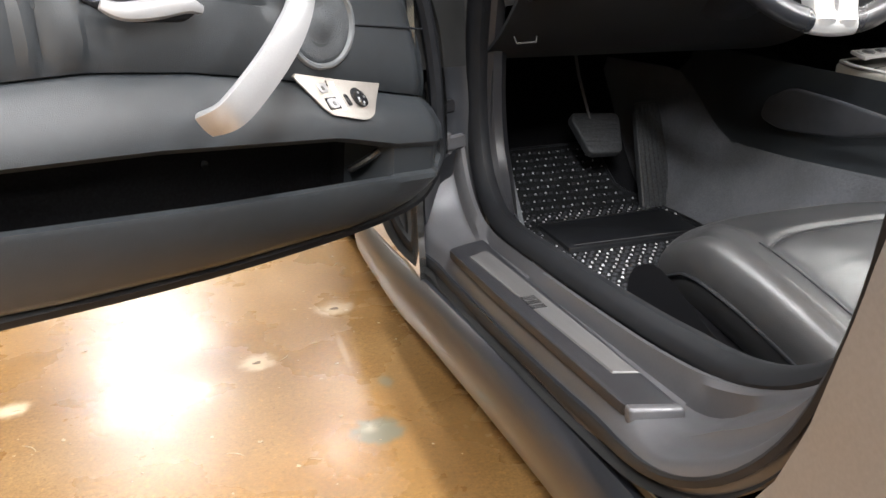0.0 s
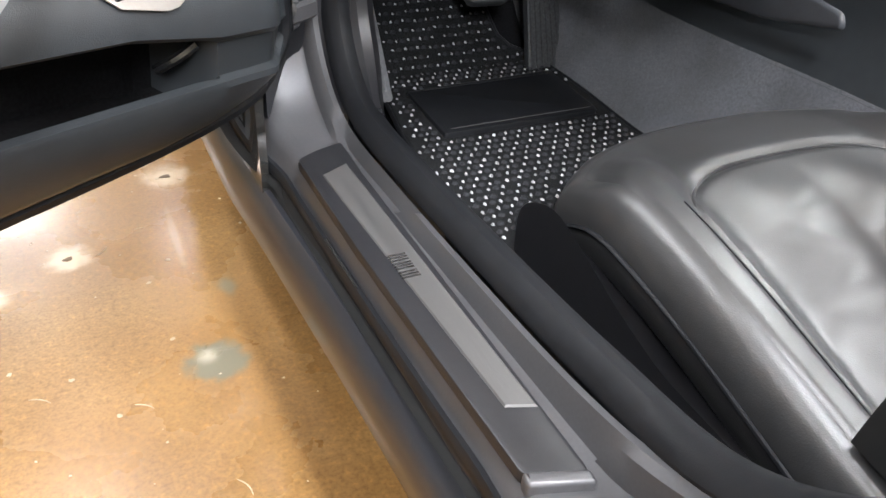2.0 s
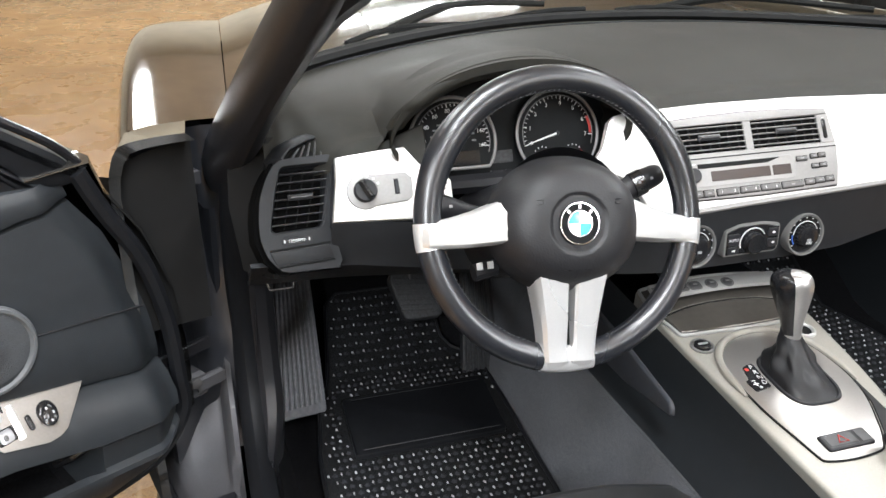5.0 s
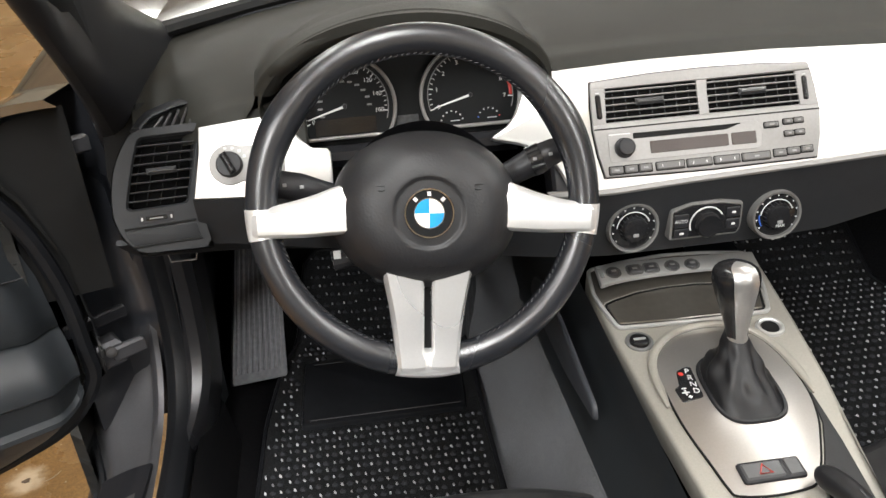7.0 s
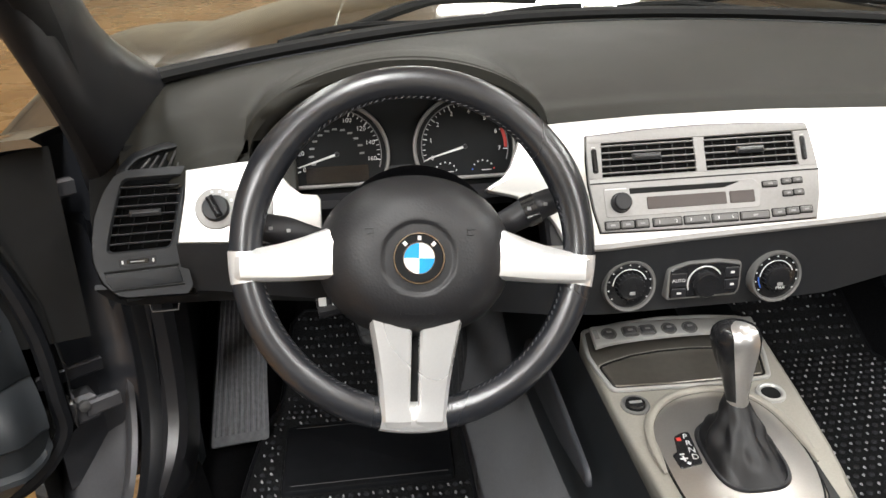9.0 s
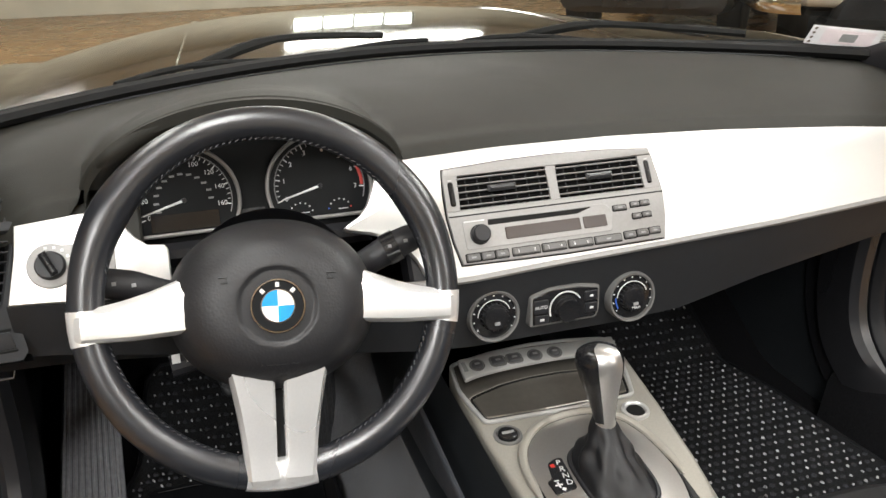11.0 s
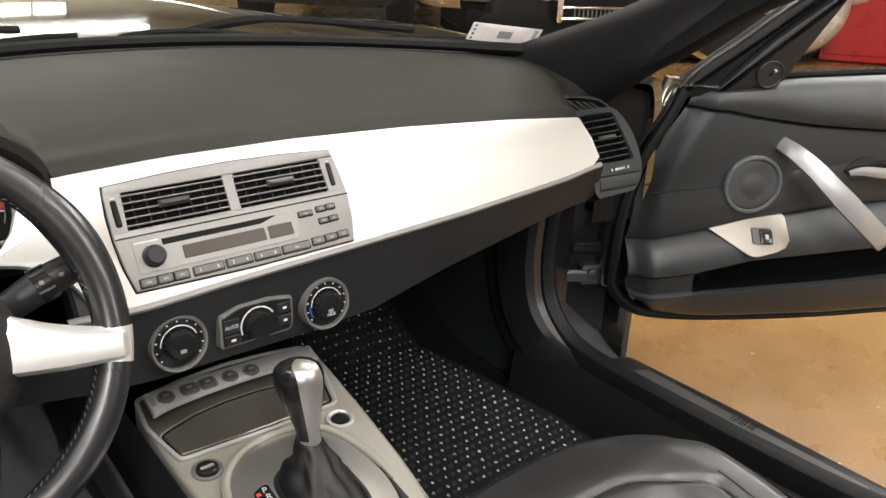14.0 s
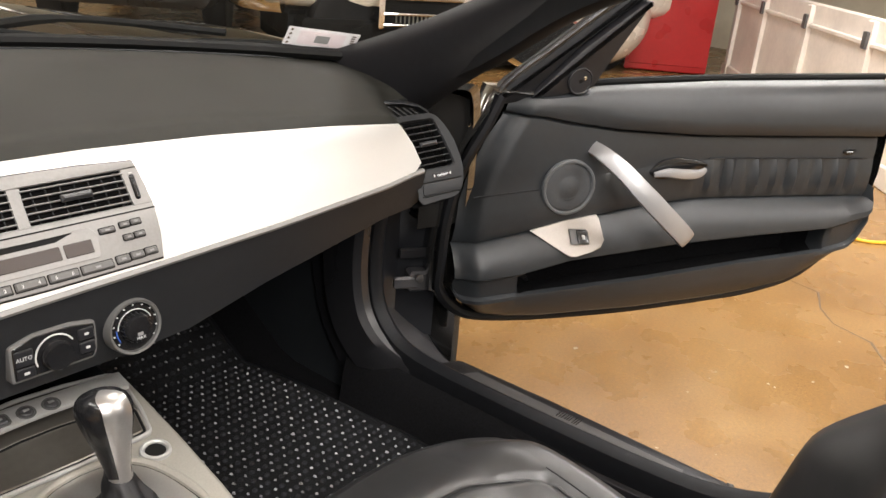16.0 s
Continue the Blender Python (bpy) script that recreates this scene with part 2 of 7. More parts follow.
GAITER = material("creased_black_leather", (0.009, 0.009, 0.010), 0.46, spec=0.3, noise_scale=60, vary=0.15, bump=0.12, bump_scale=500, grain="cell")
# the car paint darkened: shade and dark reflections put into the colour
SHADEPAINT = material("shaded_grey_paint", (0.020, 0.0215, 0.026), 0.36, 0.2, 0.35, 300, 0.08, 0.05)
RADIO = material("grey_radio_plastic", (0.245, 0.238, 0.232), 0.45, 0.25, noise_scale=300, vary=0.05)
RADIO_D = material("dark_grey_button", (0.11, 0.107, 0.105), 0.45, 0.2, noise_scale=300, vary=0.05)
LCD = material("unlit_display", (0.040, 0.029, 0.025), 0.3, spec=0.3, noise_scale=20, vary=0.05)
CONSOLE = material("grey_beige_console", (0.32, 0.305, 0.27), 0.42, 0.35, noise_scale=400, vary=0.05)
TRAY = material("brown_grey_tray_lid", (0.13, 0.12, 0.105), 0.32, 0.6, noise_scale=100, vary=0.06)
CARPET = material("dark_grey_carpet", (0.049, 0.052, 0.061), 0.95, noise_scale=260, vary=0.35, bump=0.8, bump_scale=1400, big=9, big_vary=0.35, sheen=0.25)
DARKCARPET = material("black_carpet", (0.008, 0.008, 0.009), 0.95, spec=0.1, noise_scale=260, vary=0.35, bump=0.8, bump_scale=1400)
MATBASE = material("black_woven_mat", (0.011, 0.0112, 0.012), 0.9, spec=0.12, noise_scale=420, vary=0.7, bump=1.0, bump_scale=420, big=30, big_vary=0.3)
NUBMAT = material("black_yarn_loop", (0.020, 0.0205, 0.0235), 0.85, spec=0.2, noise_scale=300, vary=0.5, bump=0.8, bump_scale=500)
FLECK = material("pale_mat_fleck", (0.30, 0.305, 0.31), 0.85, noise_scale=150, vary=0.8)
SPEAKRIM = material("grey_speaker_rim", (0.095, 0.10, 0.105), 0.40, noise_scale=200, vary=0.06)
SPEAKER = material("perforated_speaker_grille", (0.048, 0.052, 0.057), 0.5, noise_scale=200, vary=0.08, bump=0.9, bump_scale=620, grain="cell")
RIBGREY = material("grey_ribbed_rubber", (0.12, 0.122, 0.13), 0.45, noise_scale=120, vary=0.2)
SLAT = material("vent_slat_plastic", (0.03, 0.03, 0.032), 0.35, noise_scale=80, vary=0.08)
KNEE = material("slate_grey_knee_leather", (0.046, 0.049, 0.057), 0.5, noise_scale=60, vary=0.08, bump=0.25, bump_scale=900, grain="cell")
PEDAL = material("ribbed_pedal_rubber", (0.024, 0.025, 0.027), 0.55, noise_scale=220, vary=0.5, bump=0.5, bump_scale=400)
STEEL = material("sill_plate_steel", (0.105, 0.102, 0.102), 0.50, 0.55, noise_scale=80, vary=0.05, stretch=(30.0, 1.0, 1.0))
CHROME = material("chrome", (0.8, 0.8, 0.8), 0.08, 1.0)
WHITE = material("white_print", (0.55, 0.55, 0.55), 0.6)
GREYPRINT = material("dim_grey_print", (0.22, 0.22, 0.22), 0.6)
RED = material("red_print", (0.55, 0.04, 0.03), 0.5)
BLUE = material("blue_print", (0.03, 0.10, 0.45), 0.5)
SKYBLUE = material("light_blue_enamel", (0.02, 0.27, 0.62), 0.25, coat=0.6)
ENAMEL = material("white_enamel", (0.85, 0.85, 0.85), 0.25, coat=0.6)
PAPER = material("white_paper", (0.78, 0.76, 0.78), 0.5)
PINK = material("pink_paper_print", (0.76, 0.66, 0.69), 0.5)
DIAL = material("dial_face", (0.008, 0.0085, 0.009), 0.6, spec=0.12)
DUST = material("pale_floor_dust", (0.46, 0.38, 0.27), 0.7, noise_scale=60, vary=0.2)
HOLE = material("dark_drill_hole", (0.11, 0.075, 0.045), 0.8)
SKYGLOW = material("daylit_window", (0.9, 0.9, 0.9), 0.5, emit=((1.0, 0.98, 0.93), 7.0))
DARKCAR = material("dark_vehicle_paint", (0.012, 0.013, 0.014), 0.3, coat=0.3)
GREYPATCH = material("dull_grey_metal", (0.15, 0.15, 0.13), 0.3, noise_scale=50, vary=0.2)
WALLPAINT = material("cream_wall_paint", (0.55, 0.52, 0.42), 0.7, noise_scale=20, vary=0.03, bump=0.1, bump_scale=200)
CEILPAINT = material("white_ceiling_paint", (0.75, 0.73, 0.69), 0.8, noise_scale=20, vary=0.03)
DOORPANEL = material("white_garage_door", (0.72, 0.66, 0.60), 0.45, noise_scale=30, vary=0.04)
REDPAINT = material("red_cabinet_paint", (0.40, 0.02, 0.022), 0.32, noise_scale=30, vary=0.05)
PALECAR = material("pale_vehicle_paint", (0.72, 0.68, 0.60), 0.25, 0.2, 0.6, 30, 0.04)
# near-black that puts the shade of deep vents into shallow plates
VENTBLACK = material("vent_shade_black", (0.0025, 0.0025, 0.0025), 0.8, spec=0.05)
# near-black for dark parts; also stands in for shade in gaps and hollows
DARKVOID = material("dark_parts_and_gap_shade", (0.008, 0.008, 0.008), 0.7, spec=0.15)
YELLOW = material("yellow_cable", (0.75, 0.42, 0.02), 0.5)
YELLOWPAINT = material("yellow_car_paint", (0.62, 0.36, 0.02), 0.25, coat=0.8, noise_scale=30, vary=0.03)
LAMPGLOW = material("lit_diffuser", (0.9, 0.9, 0.9), 0.5, emit=((1.0, 0.955, 0.88), 6.0))


def glass_material():
    mt = bpy.data.materials.new("clear_glass")
    mt.use_nodes = True
    nt = mt.node_tree
    nt.nodes.clear()
    out, mix = nt.nodes.new("ShaderNodeOutputMaterial"), nt.nodes.new("ShaderNodeMixShader")
    tr, gl, fr = nt.nodes.new("ShaderNodeBsdfTransparent"), nt.nodes.new("ShaderNodeBsdfGlossy"), nt.nodes.new("ShaderNodeFresnel")
    tr.inputs["Color"].default_value = (0.93, 0.95, 0.93, 1)
    gl.inputs["Roughness"].default_value = 0.01
    fr.inputs["IOR"].default_value = 1.45
    for a, b in ((fr.outputs[0], mix.inputs[0]), (tr.outputs[0], mix.inputs[1]), (gl.outputs[0], mix.inputs[2]), (mix.outputs[0], out.inputs[0])):
        nt.links.new(a, b)
    return mt


GLASS = glass_material()


def concrete_material():
    """Sealed, tan-stained concrete: mottled browns, fine aggregate and pale specks under a glossy coat."""
    mt = bpy.data.materials.new("tan_sealed_concrete")
    mt.use_nodes = True
    nt = mt.node_tree
    b = nt.nodes["Principled BSDF"]
    tc = nt.nodes.new("ShaderNodeTexCoord")

    def tex(kind, scale, detail=5.0):
        t = nt.nodes.new(kind)
        t.inputs["Scale"].default_value = scale
        if "Detail" in t.inputs:
            t.inputs["Detail"].default_value = detail
        nt.links.new(tc.outputs["Object"], t.inputs["Vector"])
        return t

    def ramp(value, stops):
        r = nt.nodes.new("ShaderNodeValToRGB")
        e = r.color_ramp.elements
        e[0].position, e[0].color = stops[0][0], (*stops[0][1], 1)
        e[1].position, e[1].color = stops[-1][0], (*stops[-1][1], 1)
        for p, c in stops[1:-1]:
            e.new(p).color = (*c, 1)
        nt.links.new(value, r.inputs[0])
        return r.outputs[0]

    def mix(kind, fac, a, c):
        m = nt.nodes.new("ShaderNodeMix")
        m.data_type, m.blend_type = "RGBA", kind
        if isinstance(fac, float):
            m.inputs["Factor"].default_value = fac
        else:
            nt.links.new(fac, m.inputs["Factor"])
        nt.links.new(a, m.inputs["A"])
        nt.links.new(c, m.inputs["B"])
        return m.outputs["Result"]

    base = ramp(tex("ShaderNodeTexNoise", 1.7, 3).outputs["Fac"], [(0.3, (0.205, 0.116, 0.042)), (0.5, (0.25, 0.145, 0.054)), (0.7, (0.29, 0.181, 0.077))])
    mott = ramp(tex("ShaderNodeTexNoise", 7.0, 3).outputs["Fac"], [(0.25, (0.78, 0.74, 0.66)), (0.7, (1.0, 1.0, 1.0))])
    fine = ramp(tex("ShaderNodeTexNoise", 210.0, 8).outputs["Fac"], [(0.30, (0.78, 0.73, 0.64)), (0.5, (1.0, 1.0, 1.0)), (0.68, (1.15, 1.13, 1.06))])
    c = mix("MULTIPLY", 0.8, base, mott)
    c = mix("MULTIPLY", 1.0, c, fine)
    grains = ramp(tex("ShaderNodeTexNoise", 95.0, 6).outputs["Fac"], [(0.30, (0.74, 0.68, 0.58)), (0.44, (0.95, 0.93, 0.90)), (0.58, (1.04, 1.02, 0.98)), (0.70, (1.35, 1.28, 1.12))])
    c = mix("MULTIPLY", 0.85, c, grains)
    spk = nt.nodes.new("ShaderNodeMapRange")
    spk.inputs["From Min"].default_value, spk.inputs["From Max"].default_value = 0.11, 0.07
    nt.links.new(tex("ShaderNodeTexVoronoi", 22.0).outputs["Distance"], spk.inputs["Value"])
    rgb = nt.nodes.new("ShaderNodeRGB")
    rgb.outputs[0].default_value = (0.70, 0.58, 0.42, 1)
    pick = nt.nodes.new("ShaderNodeMath")
    pick.operation = "MULTIPLY"
    gate = nt.nodes.new("ShaderNodeMapRange")
    gate.inputs["From Min"].default_value, gate.inputs["From Max"].default_value = 0.5, 0.62
    nt.links.new(tex("ShaderNodeTexNoise", 6.0, 2).outputs["Fac"], gate.inputs["Value"])
    nt.links.new(spk.outputs["Result"], pick.inputs[0])
    nt.links.new(gate.outputs["Result"], pick.inputs[1])

    # pale aggregate showing through the sealer
    grit = nt.nodes.new("ShaderNodeMapRange")
    grit.inputs["From Min"].default_value, grit.inputs["From Max"].default_value = 0.30, 0.16
    grit.inputs["To Max"].default_value = 0.75
    nt.links.new(tex("ShaderNodeTexVoronoi", 150.0).outputs["Distance"], grit.inputs["Value"])
    sparse = nt.nodes.new("ShaderNodeMapRange")
    sparse.inputs["From Min"].default_value, sparse.inputs["From Max"].default_value = 0.46, 0.62
    nt.links.new(tex("ShaderNodeTexNoise", 30.0, 3).outputs["Fac"], sparse.inputs["Value"])
    both_m = nt.nodes.new("ShaderNodeMath")
    both_m.operation = "MULTIPLY"
    nt.links.new(grit.outputs["Result"], both_m.inputs[0])
    nt.links.new(sparse.outputs["Result"], both_m.inputs[1])
    c = mix("MIX", both_m.outputs[0], c, rgb.outputs[0])
    # old stains: pale dust round drill holes, grey cement fillings, a faint streak
    wob = tex("ShaderNodeTexNoise", 38.0, 5).outputs["Fac"]

    def stain(cx, cy, r, soft, colour, sx=1.0, wobble=0.9, top=1.0):
        nonlocal c
        mp = nt.nodes.new("ShaderNodeMapping")
        mp.vector_type = "TEXTURE"
        mp.inputs["Location"].default_value = (cx, cy, 0)
        mp.inputs["Scale"].default_value = (sx, 1, 1)
        nt.links.new(tc.outputs["Object"], mp.inputs["Vector"])
        ln = nt.nodes.new("ShaderNodeVectorMath")
        ln.operation = "LENGTH"
        nt.links.new(mp.outputs[0], ln.inputs[0])
        ad = nt.nodes.new("ShaderNodeMath")
        ad.operation = "MULTIPLY_ADD"
        nt.links.new(wob, ad.inputs[0])
        ad.inputs[1].default_value = wobble * r * 2
        nt.links.new(ln.outputs["Value"], ad.inputs[2])
        mr = nt.nodes.new("ShaderNodeMapRange")
        mr.interpolation_type = "SMOOTHSTEP"
        mr.inputs["From Min"].default_value, mr.inputs["From Max"].default_value = r * (1 + wobble) + soft, r * (1 + wobble) - soft
        mr.inputs["To Max"].default_value = top
        nt.links.new(ad.outputs[0], mr.inputs["Value"])
        cl = nt.nodes.new("ShaderNodeRGB")
        cl.outputs[0].default_value = (*colour, 1)
        c = mix("MIX", mr.outputs["Result"], c, cl.outputs[0])

    for hx, hy, hr in DRILL:
        stain(hx, hy, hr * 0.75, hr * 0.45, (0.58, 0.47, 0.33), wobble=0.7, top=0.85)
    stain(-0.985, 0.055, 0.043, 0.012, (0.125, 0.12, 0.085), wobble=0.6, top=0.92)
    stain(-0.998, 0.07, 0.012, 0.012, (0.42, 0.38, 0.29), wobble=0.5, top=0.7)
    stain(-0.935, 0.235, 0.022, 0.010, (0.20, 0.18, 0.12), sx=0.6, wobble=0.7, top=0.85)
    stain(-0.99, 0.42, 0.09, 0.05, (0.50, 0.37, 0.22), sx=0.07, wobble=0.3, top=0.5)
    nt.links.new(c, b.inputs["Base Color"])
    rr = nt.nodes.new("ShaderNodeMapRange")
    rr.inputs["To Min"].default_value, rr.inputs["To Max"].default_value = 0.20, 0.36
    rr.inputs["From Min"].default_value, rr.inputs["From Max"].default_value = 0.25, 0.75
    nt.links.new(tex("ShaderNodeTexNoise", 4.0, 6).outputs["Fac"], rr.inputs["Value"])
    nt.links.new(rr.outputs["Result"], b.inputs["Roughness"])
    bp = nt.nodes.new("ShaderNodeBump")
    bp.inputs["Strength"].default_value, bp.inputs["Distance"].default_value = 0.12, 0.002
    nt.links.new(tex("ShaderNodeTexNoise", 70.0, 6).outputs["Fac"], bp.inputs["Height"])
    nt.links.new(bp.outputs["Normal"], b.inputs["Normal"])
    return mt


DRILL = [(-0.972, 0.645, 0.05), (-1.168, 0.405, 0.042), (-1.285, 0.32, 0.03), (-1.62, 0.36, 0.035)]
CONCRETE = concrete_material()

# ---- garage ----
g = G()
g.grid(lambda u, v: (-8 + 18 * u, -7 + 18 * v, 0.0), 2, 2)
floor = part("floor", g, CONCRETE)
tagged(floor, "tan stained sealed concrete garage floor with glossy patches", "floor", kind="structure")


def wall(name, x0, y0, x1, y1, h=3.2, t=0.15):
    c = G().box(((x0 + x1) / 2, (y0 + y1) / 2, h / 2), (abs(x1 - x0) + t, abs(y1 - y0) + t, h), 0.004)
    return tagged(part(name, c, WALLPAINT), "cream painted plain garage wall", "wall", kind="structure")


def pier(x0, x1, z0, z1):
    return G().box(((x0 + x1) / 2, 11, (z0 + z1) / 2), (x1 - x0, 0.15, z1 - z0), 0.002)


north = G().join(pier(-8, 1.15, 0, 3.2)).join(pier(2.95, 10, 0, 3.2)).join(pier(1.15, 2.95, 0, 1.95)).join(pier(1.15, 2.95, 2.95, 3.2))
tagged(part("wall_north", north, WALLPAINT), "cream painted garage wall with a high window", "wall", kind="structure")
win = tagged(new("window_1"), "high bright daylit garage window with grey bars", "window", kind="structure")
win.location = (2.05, 11, 2.45)
part("pane", G().box((0, 0.04, 0), (1.80, 0.008, 1.0), 0.001), GLASS, win)
for bx in (-0.895, -0.45, 0.0, 0.45, 0.895):
    part("bar", G().box((bx, 0.0, 0), (0.03, 0.05, 1.0), 0.004), STEEL, win)
for bz in (-0.485, 0.485):
    part("bar", G().box((0, 0.002, bz), (1.8, 0.05, 0.03), 0.004), STEEL, win)
tagged(part("backdrop", G().box((2.05, 11.5, 2.45), (3.0, 0.02, 2.0), 0.001), SKYGLOW), "bright plain daylight outside the window", "backdrop", kind="structure")
wall("wall_south", -8, -7, 10, -7)
wall("wall_west", -8, -7.2, -8, 11.2)
wall("wall_east", 10, -7.2, 10, 11.2)
ceiling = part("ceiling", G().box((1, 2, 3.28), (18.4, 18.4, 0.15), 0.004), CEILPAINT)
tagged(ceiling, "white painted flat garage ceiling", "ceiling", kind="structure")


def lamp_body(x, y, sx, sy):
    root = tagged(new("ceiling_light"), "unseen white ceiling fixture with lit tube diffuser", "lamp", "garage ceiling lights")
    root.location = (x, y, 3.2)
    part("housing", G().box((0, 0, -0.03), (sx + 0.06, sy + 0.06, 0.06), 0.006), CEILPAINT, root)
    part("diffuser", G().box((0, 0, -0.075), (sx, sy, 0.03), 0.008), LAMPGLOW, root)


for lx, ly, lsx, lsy, lw in LAMPS:
    lamp_body(lx, ly, lsx, lsy)


def blotch(cx, cy, r, seed, n=22, lift=0.0012, rough=0.35):
    rnd = random.Random(seed)
    ph = [rnd.uniform(0, 6.28) for _ in range(4)]
    pts = []
    for i in range(n):
        a = 2 * math.pi * i / n
        k = r * (1 + rough * (0.5 * math.sin(2 * a + ph[0]) + 0.35 * math.sin(3 * a + ph[1]) + 0.25 * math.sin(5 * a + ph[2]) + 0.15 * math.sin(9 * a + ph[3])))
        pts.append((cx + k * math.cos(a), cy + k * math.sin(a)))
    return G().plate(pts, 0.0002, lift, lift * 0.6)


# drilled anchor holes with pale dust round them, cement patches and chips
for i, (hx, hy, hr) in enumerate(DRILL[:2]):
    part("anchor_hole", blotch(hx, hy, hr * 0.17, 13 + i, lift=0.0010, rough=0.4), HOLE, floor)
rnd = random.Random(8)
chips = G()
for i in range(240):
    chips.join(blotch(rnd.uniform(-2.2, -0.85), rnd.uniform(-0.9, 1.4), rnd.choice((0.001, 0.0015, 0.002, 0.002, 0.003, 0.004)), 40 + i, n=8, lift=0.0010))
for i in range(150):
    chips.join(blotch(rnd.uniform(0.95, 3.6), rnd.uniform(-1.6, 1.2), rnd.choice((0.002, 0.003, 0.004, 0.005, 0.007)), 340 + i, n=8, lift=0.0010))
# fine pale scratches
for i in range(34):
    side = rnd.random() < 0.5
    sx, sy = (rnd.uniform(-2.0, -0.9), rnd.uniform(-0.8, 1.0)) if side else (rnd.uniform(1.1, 3.2), rnd.uniform(-1.4, 0.6))
    ang, ln = rnd.uniform(0, math.pi), rnd.uniform(0.015, 0.05)
    q = [(sx + ln * k / 4 * math.cos(ang + 0.12 * k), sy + ln * k / 4 * math.sin(ang + 0.12 * k), 0.0004) for k in range(5)]
    chips.join(G().tube(q, [0.0004, 0.0009, 0.0010, 0.0008, 0.0004], 5))
tagged(part("floor_chips", chips, DUST, floor), kind="stuff")
crack = [(3.3 - 0.10 * i + 0.035 * math.sin(i * 2.3), 0.33 - 0.089 * i + 0.03 * math.sin(i * 1.7 + 1), 0.0012 + 0.004 * abs(math.sin(i * 1.9)) ** 2) for i in range(16)]
part("floor_crack", G().loft([[(x - w * 0.66, y + w * 0.74, 0.0004), (x - w * 0.5, y + w * 0.56, 0.0012), (x + w * 0.5, y - w * 0.56, 0.0012), (x + w * 0.66, y - w * 0.74, 0.0004)] for x, y, w in crack], closed=False), HOLE, floor)

# low white panelled partition on the far side
gdoor = tagged(new("panel_partition"), "low white ribbed panel partition standing on the concrete", "partition", kind="structure")
gdoor.matrix_world = pose(7.75, 2.1, 0, 0, 0, 214.4)
part("panel", G().box((2.6, 0, 0.425), (5.2, 0.05, 0.85), 0.01), DOORPANEL, gdoor)
part("rail", G().box((2.6, -0.035, 0.70), (5.2, 0.03, 0.03), 0.006), DOORPANEL, gdoor)
part("rail", G().box((2.6, -0.035, 0.06), (5.2, 0.03, 0.12), 0.006), DOORPANEL, gdoor)
for px in (0.15, 1.0, 2.1, 3.2, 4.3):
    part("post", G().box((px, -0.04, 0.42), (0.09, 0.035, 0.83), 0.008), DOORPANEL, gdoor)
    part("bracket", G().box((px, -0.065, 0.72), (0.06, 0.02, 0.10), 0.004), STEEL, gdoor)

# red tool cabinet
cab = tagged(new("tool_cabinet"), "tall red painted steel tool cabinet on the concrete floor", "cabinet")
cab.matrix_world = pose(7.45, 2.68, 0, 0, 0, 316 - 8)
part("body", G().box((0, 0, 0.7), (0.78, 0.6, 1.38), 0.012), REDPAINT, cab)
part("door_leaf", G().box((0, -0.306, 0.72), (0.72, 0.012, 1.3), 0.005), REDPAINT, cab)
part("plinth", G().box((0, 0, 0.006), (0.7, 0.5, 0.012), 0.002), DARKVOID, cab)
part("handle", G().tube([(0.27, -0.315, 0.85), (0.27, -0.345, 0.86), (0.27, -0.345, 0.99), (0.27, -0.315, 1.0)], 0.007, 8), CHROME, cab)

# an old pale vehicle parked beyond
veh = tagged(new("parked_vehicle"), "pale cream vintage vehicle with a chrome bumper, parked", "car")
veh.matrix_world = pose(5.6, 4.15, 0, 0, 0, -28)


def body_ring(x, h, w, z0):
    pts = rounded([(-w, z0), (w, z0), (w * 0.96, z0 + h * 0.7), (w * 0.7, z0 + h), (-w * 0.7, z0 + h), (-w * 0.96, z0 + h * 0.7)], 0.16, 4)
    return [(x, a, b) for a, b in pts]


part("body", G().loft([body_ring(-1.55, 0.3, 0.55, 0.5), body_ring(-1.45, 0.5, 0.72, 0.46), body_ring(-0.8, 0.62, 0.8, 0.44), body_ring(1.6, 0.66, 0.82, 0.44), body_ring(2.2, 0.5, 0.7, 0.5)]), PALECAR, veh)
part("chassis", G().box((0.3, 0, 0.3), (3.4, 1.1, 0.24), 0.03), DARKVOID, veh)
# near-black block that fills the space under the body
part("under_block", G().box((-0.25, 0, 0.225), (2.2, 1.62, 0.33), 0.03), DARKVOID, veh, "near-black block under the body")
part("grille_panel", G().box((-0.36, -0.822, 0.470), (0.68, 0.03, 0.20), 0.01), DARKVOID, veh)
for z in (0.370, 0.455, 0.575):
    part("chrome_bar", G().tube([(-0.73, -0.862, z), (-0.02, -0.862, z)], 0.013, 8), CHROME, veh)
for x, z0 in ((-0.735, 0.335), (-0.02, 0.36)):
    part("chrome_post", G().box((x, -0.862, (z0 + 0.60) / 2), (0.045, 0.045, 0.60 - z0), 0.012), CHROME, veh)
for k in range(14):
    part("grille_slat", G().box((-0.60 + 0.036 * k, -0.846, 0.415), (0.010, 0.012, 0.065), 0.002), GREYPATCH, veh)
part("bumper", G().tube(spline([(-1.5, -0.8, 0.5), (-1.72, -0.6, 0.5), (-1.78, 0, 0.5), (-1.72, 0.6, 0.5), (-1.5, 0.8, 0.5)], 5), 0.06, 10, flat=1.3), CHROME, veh)
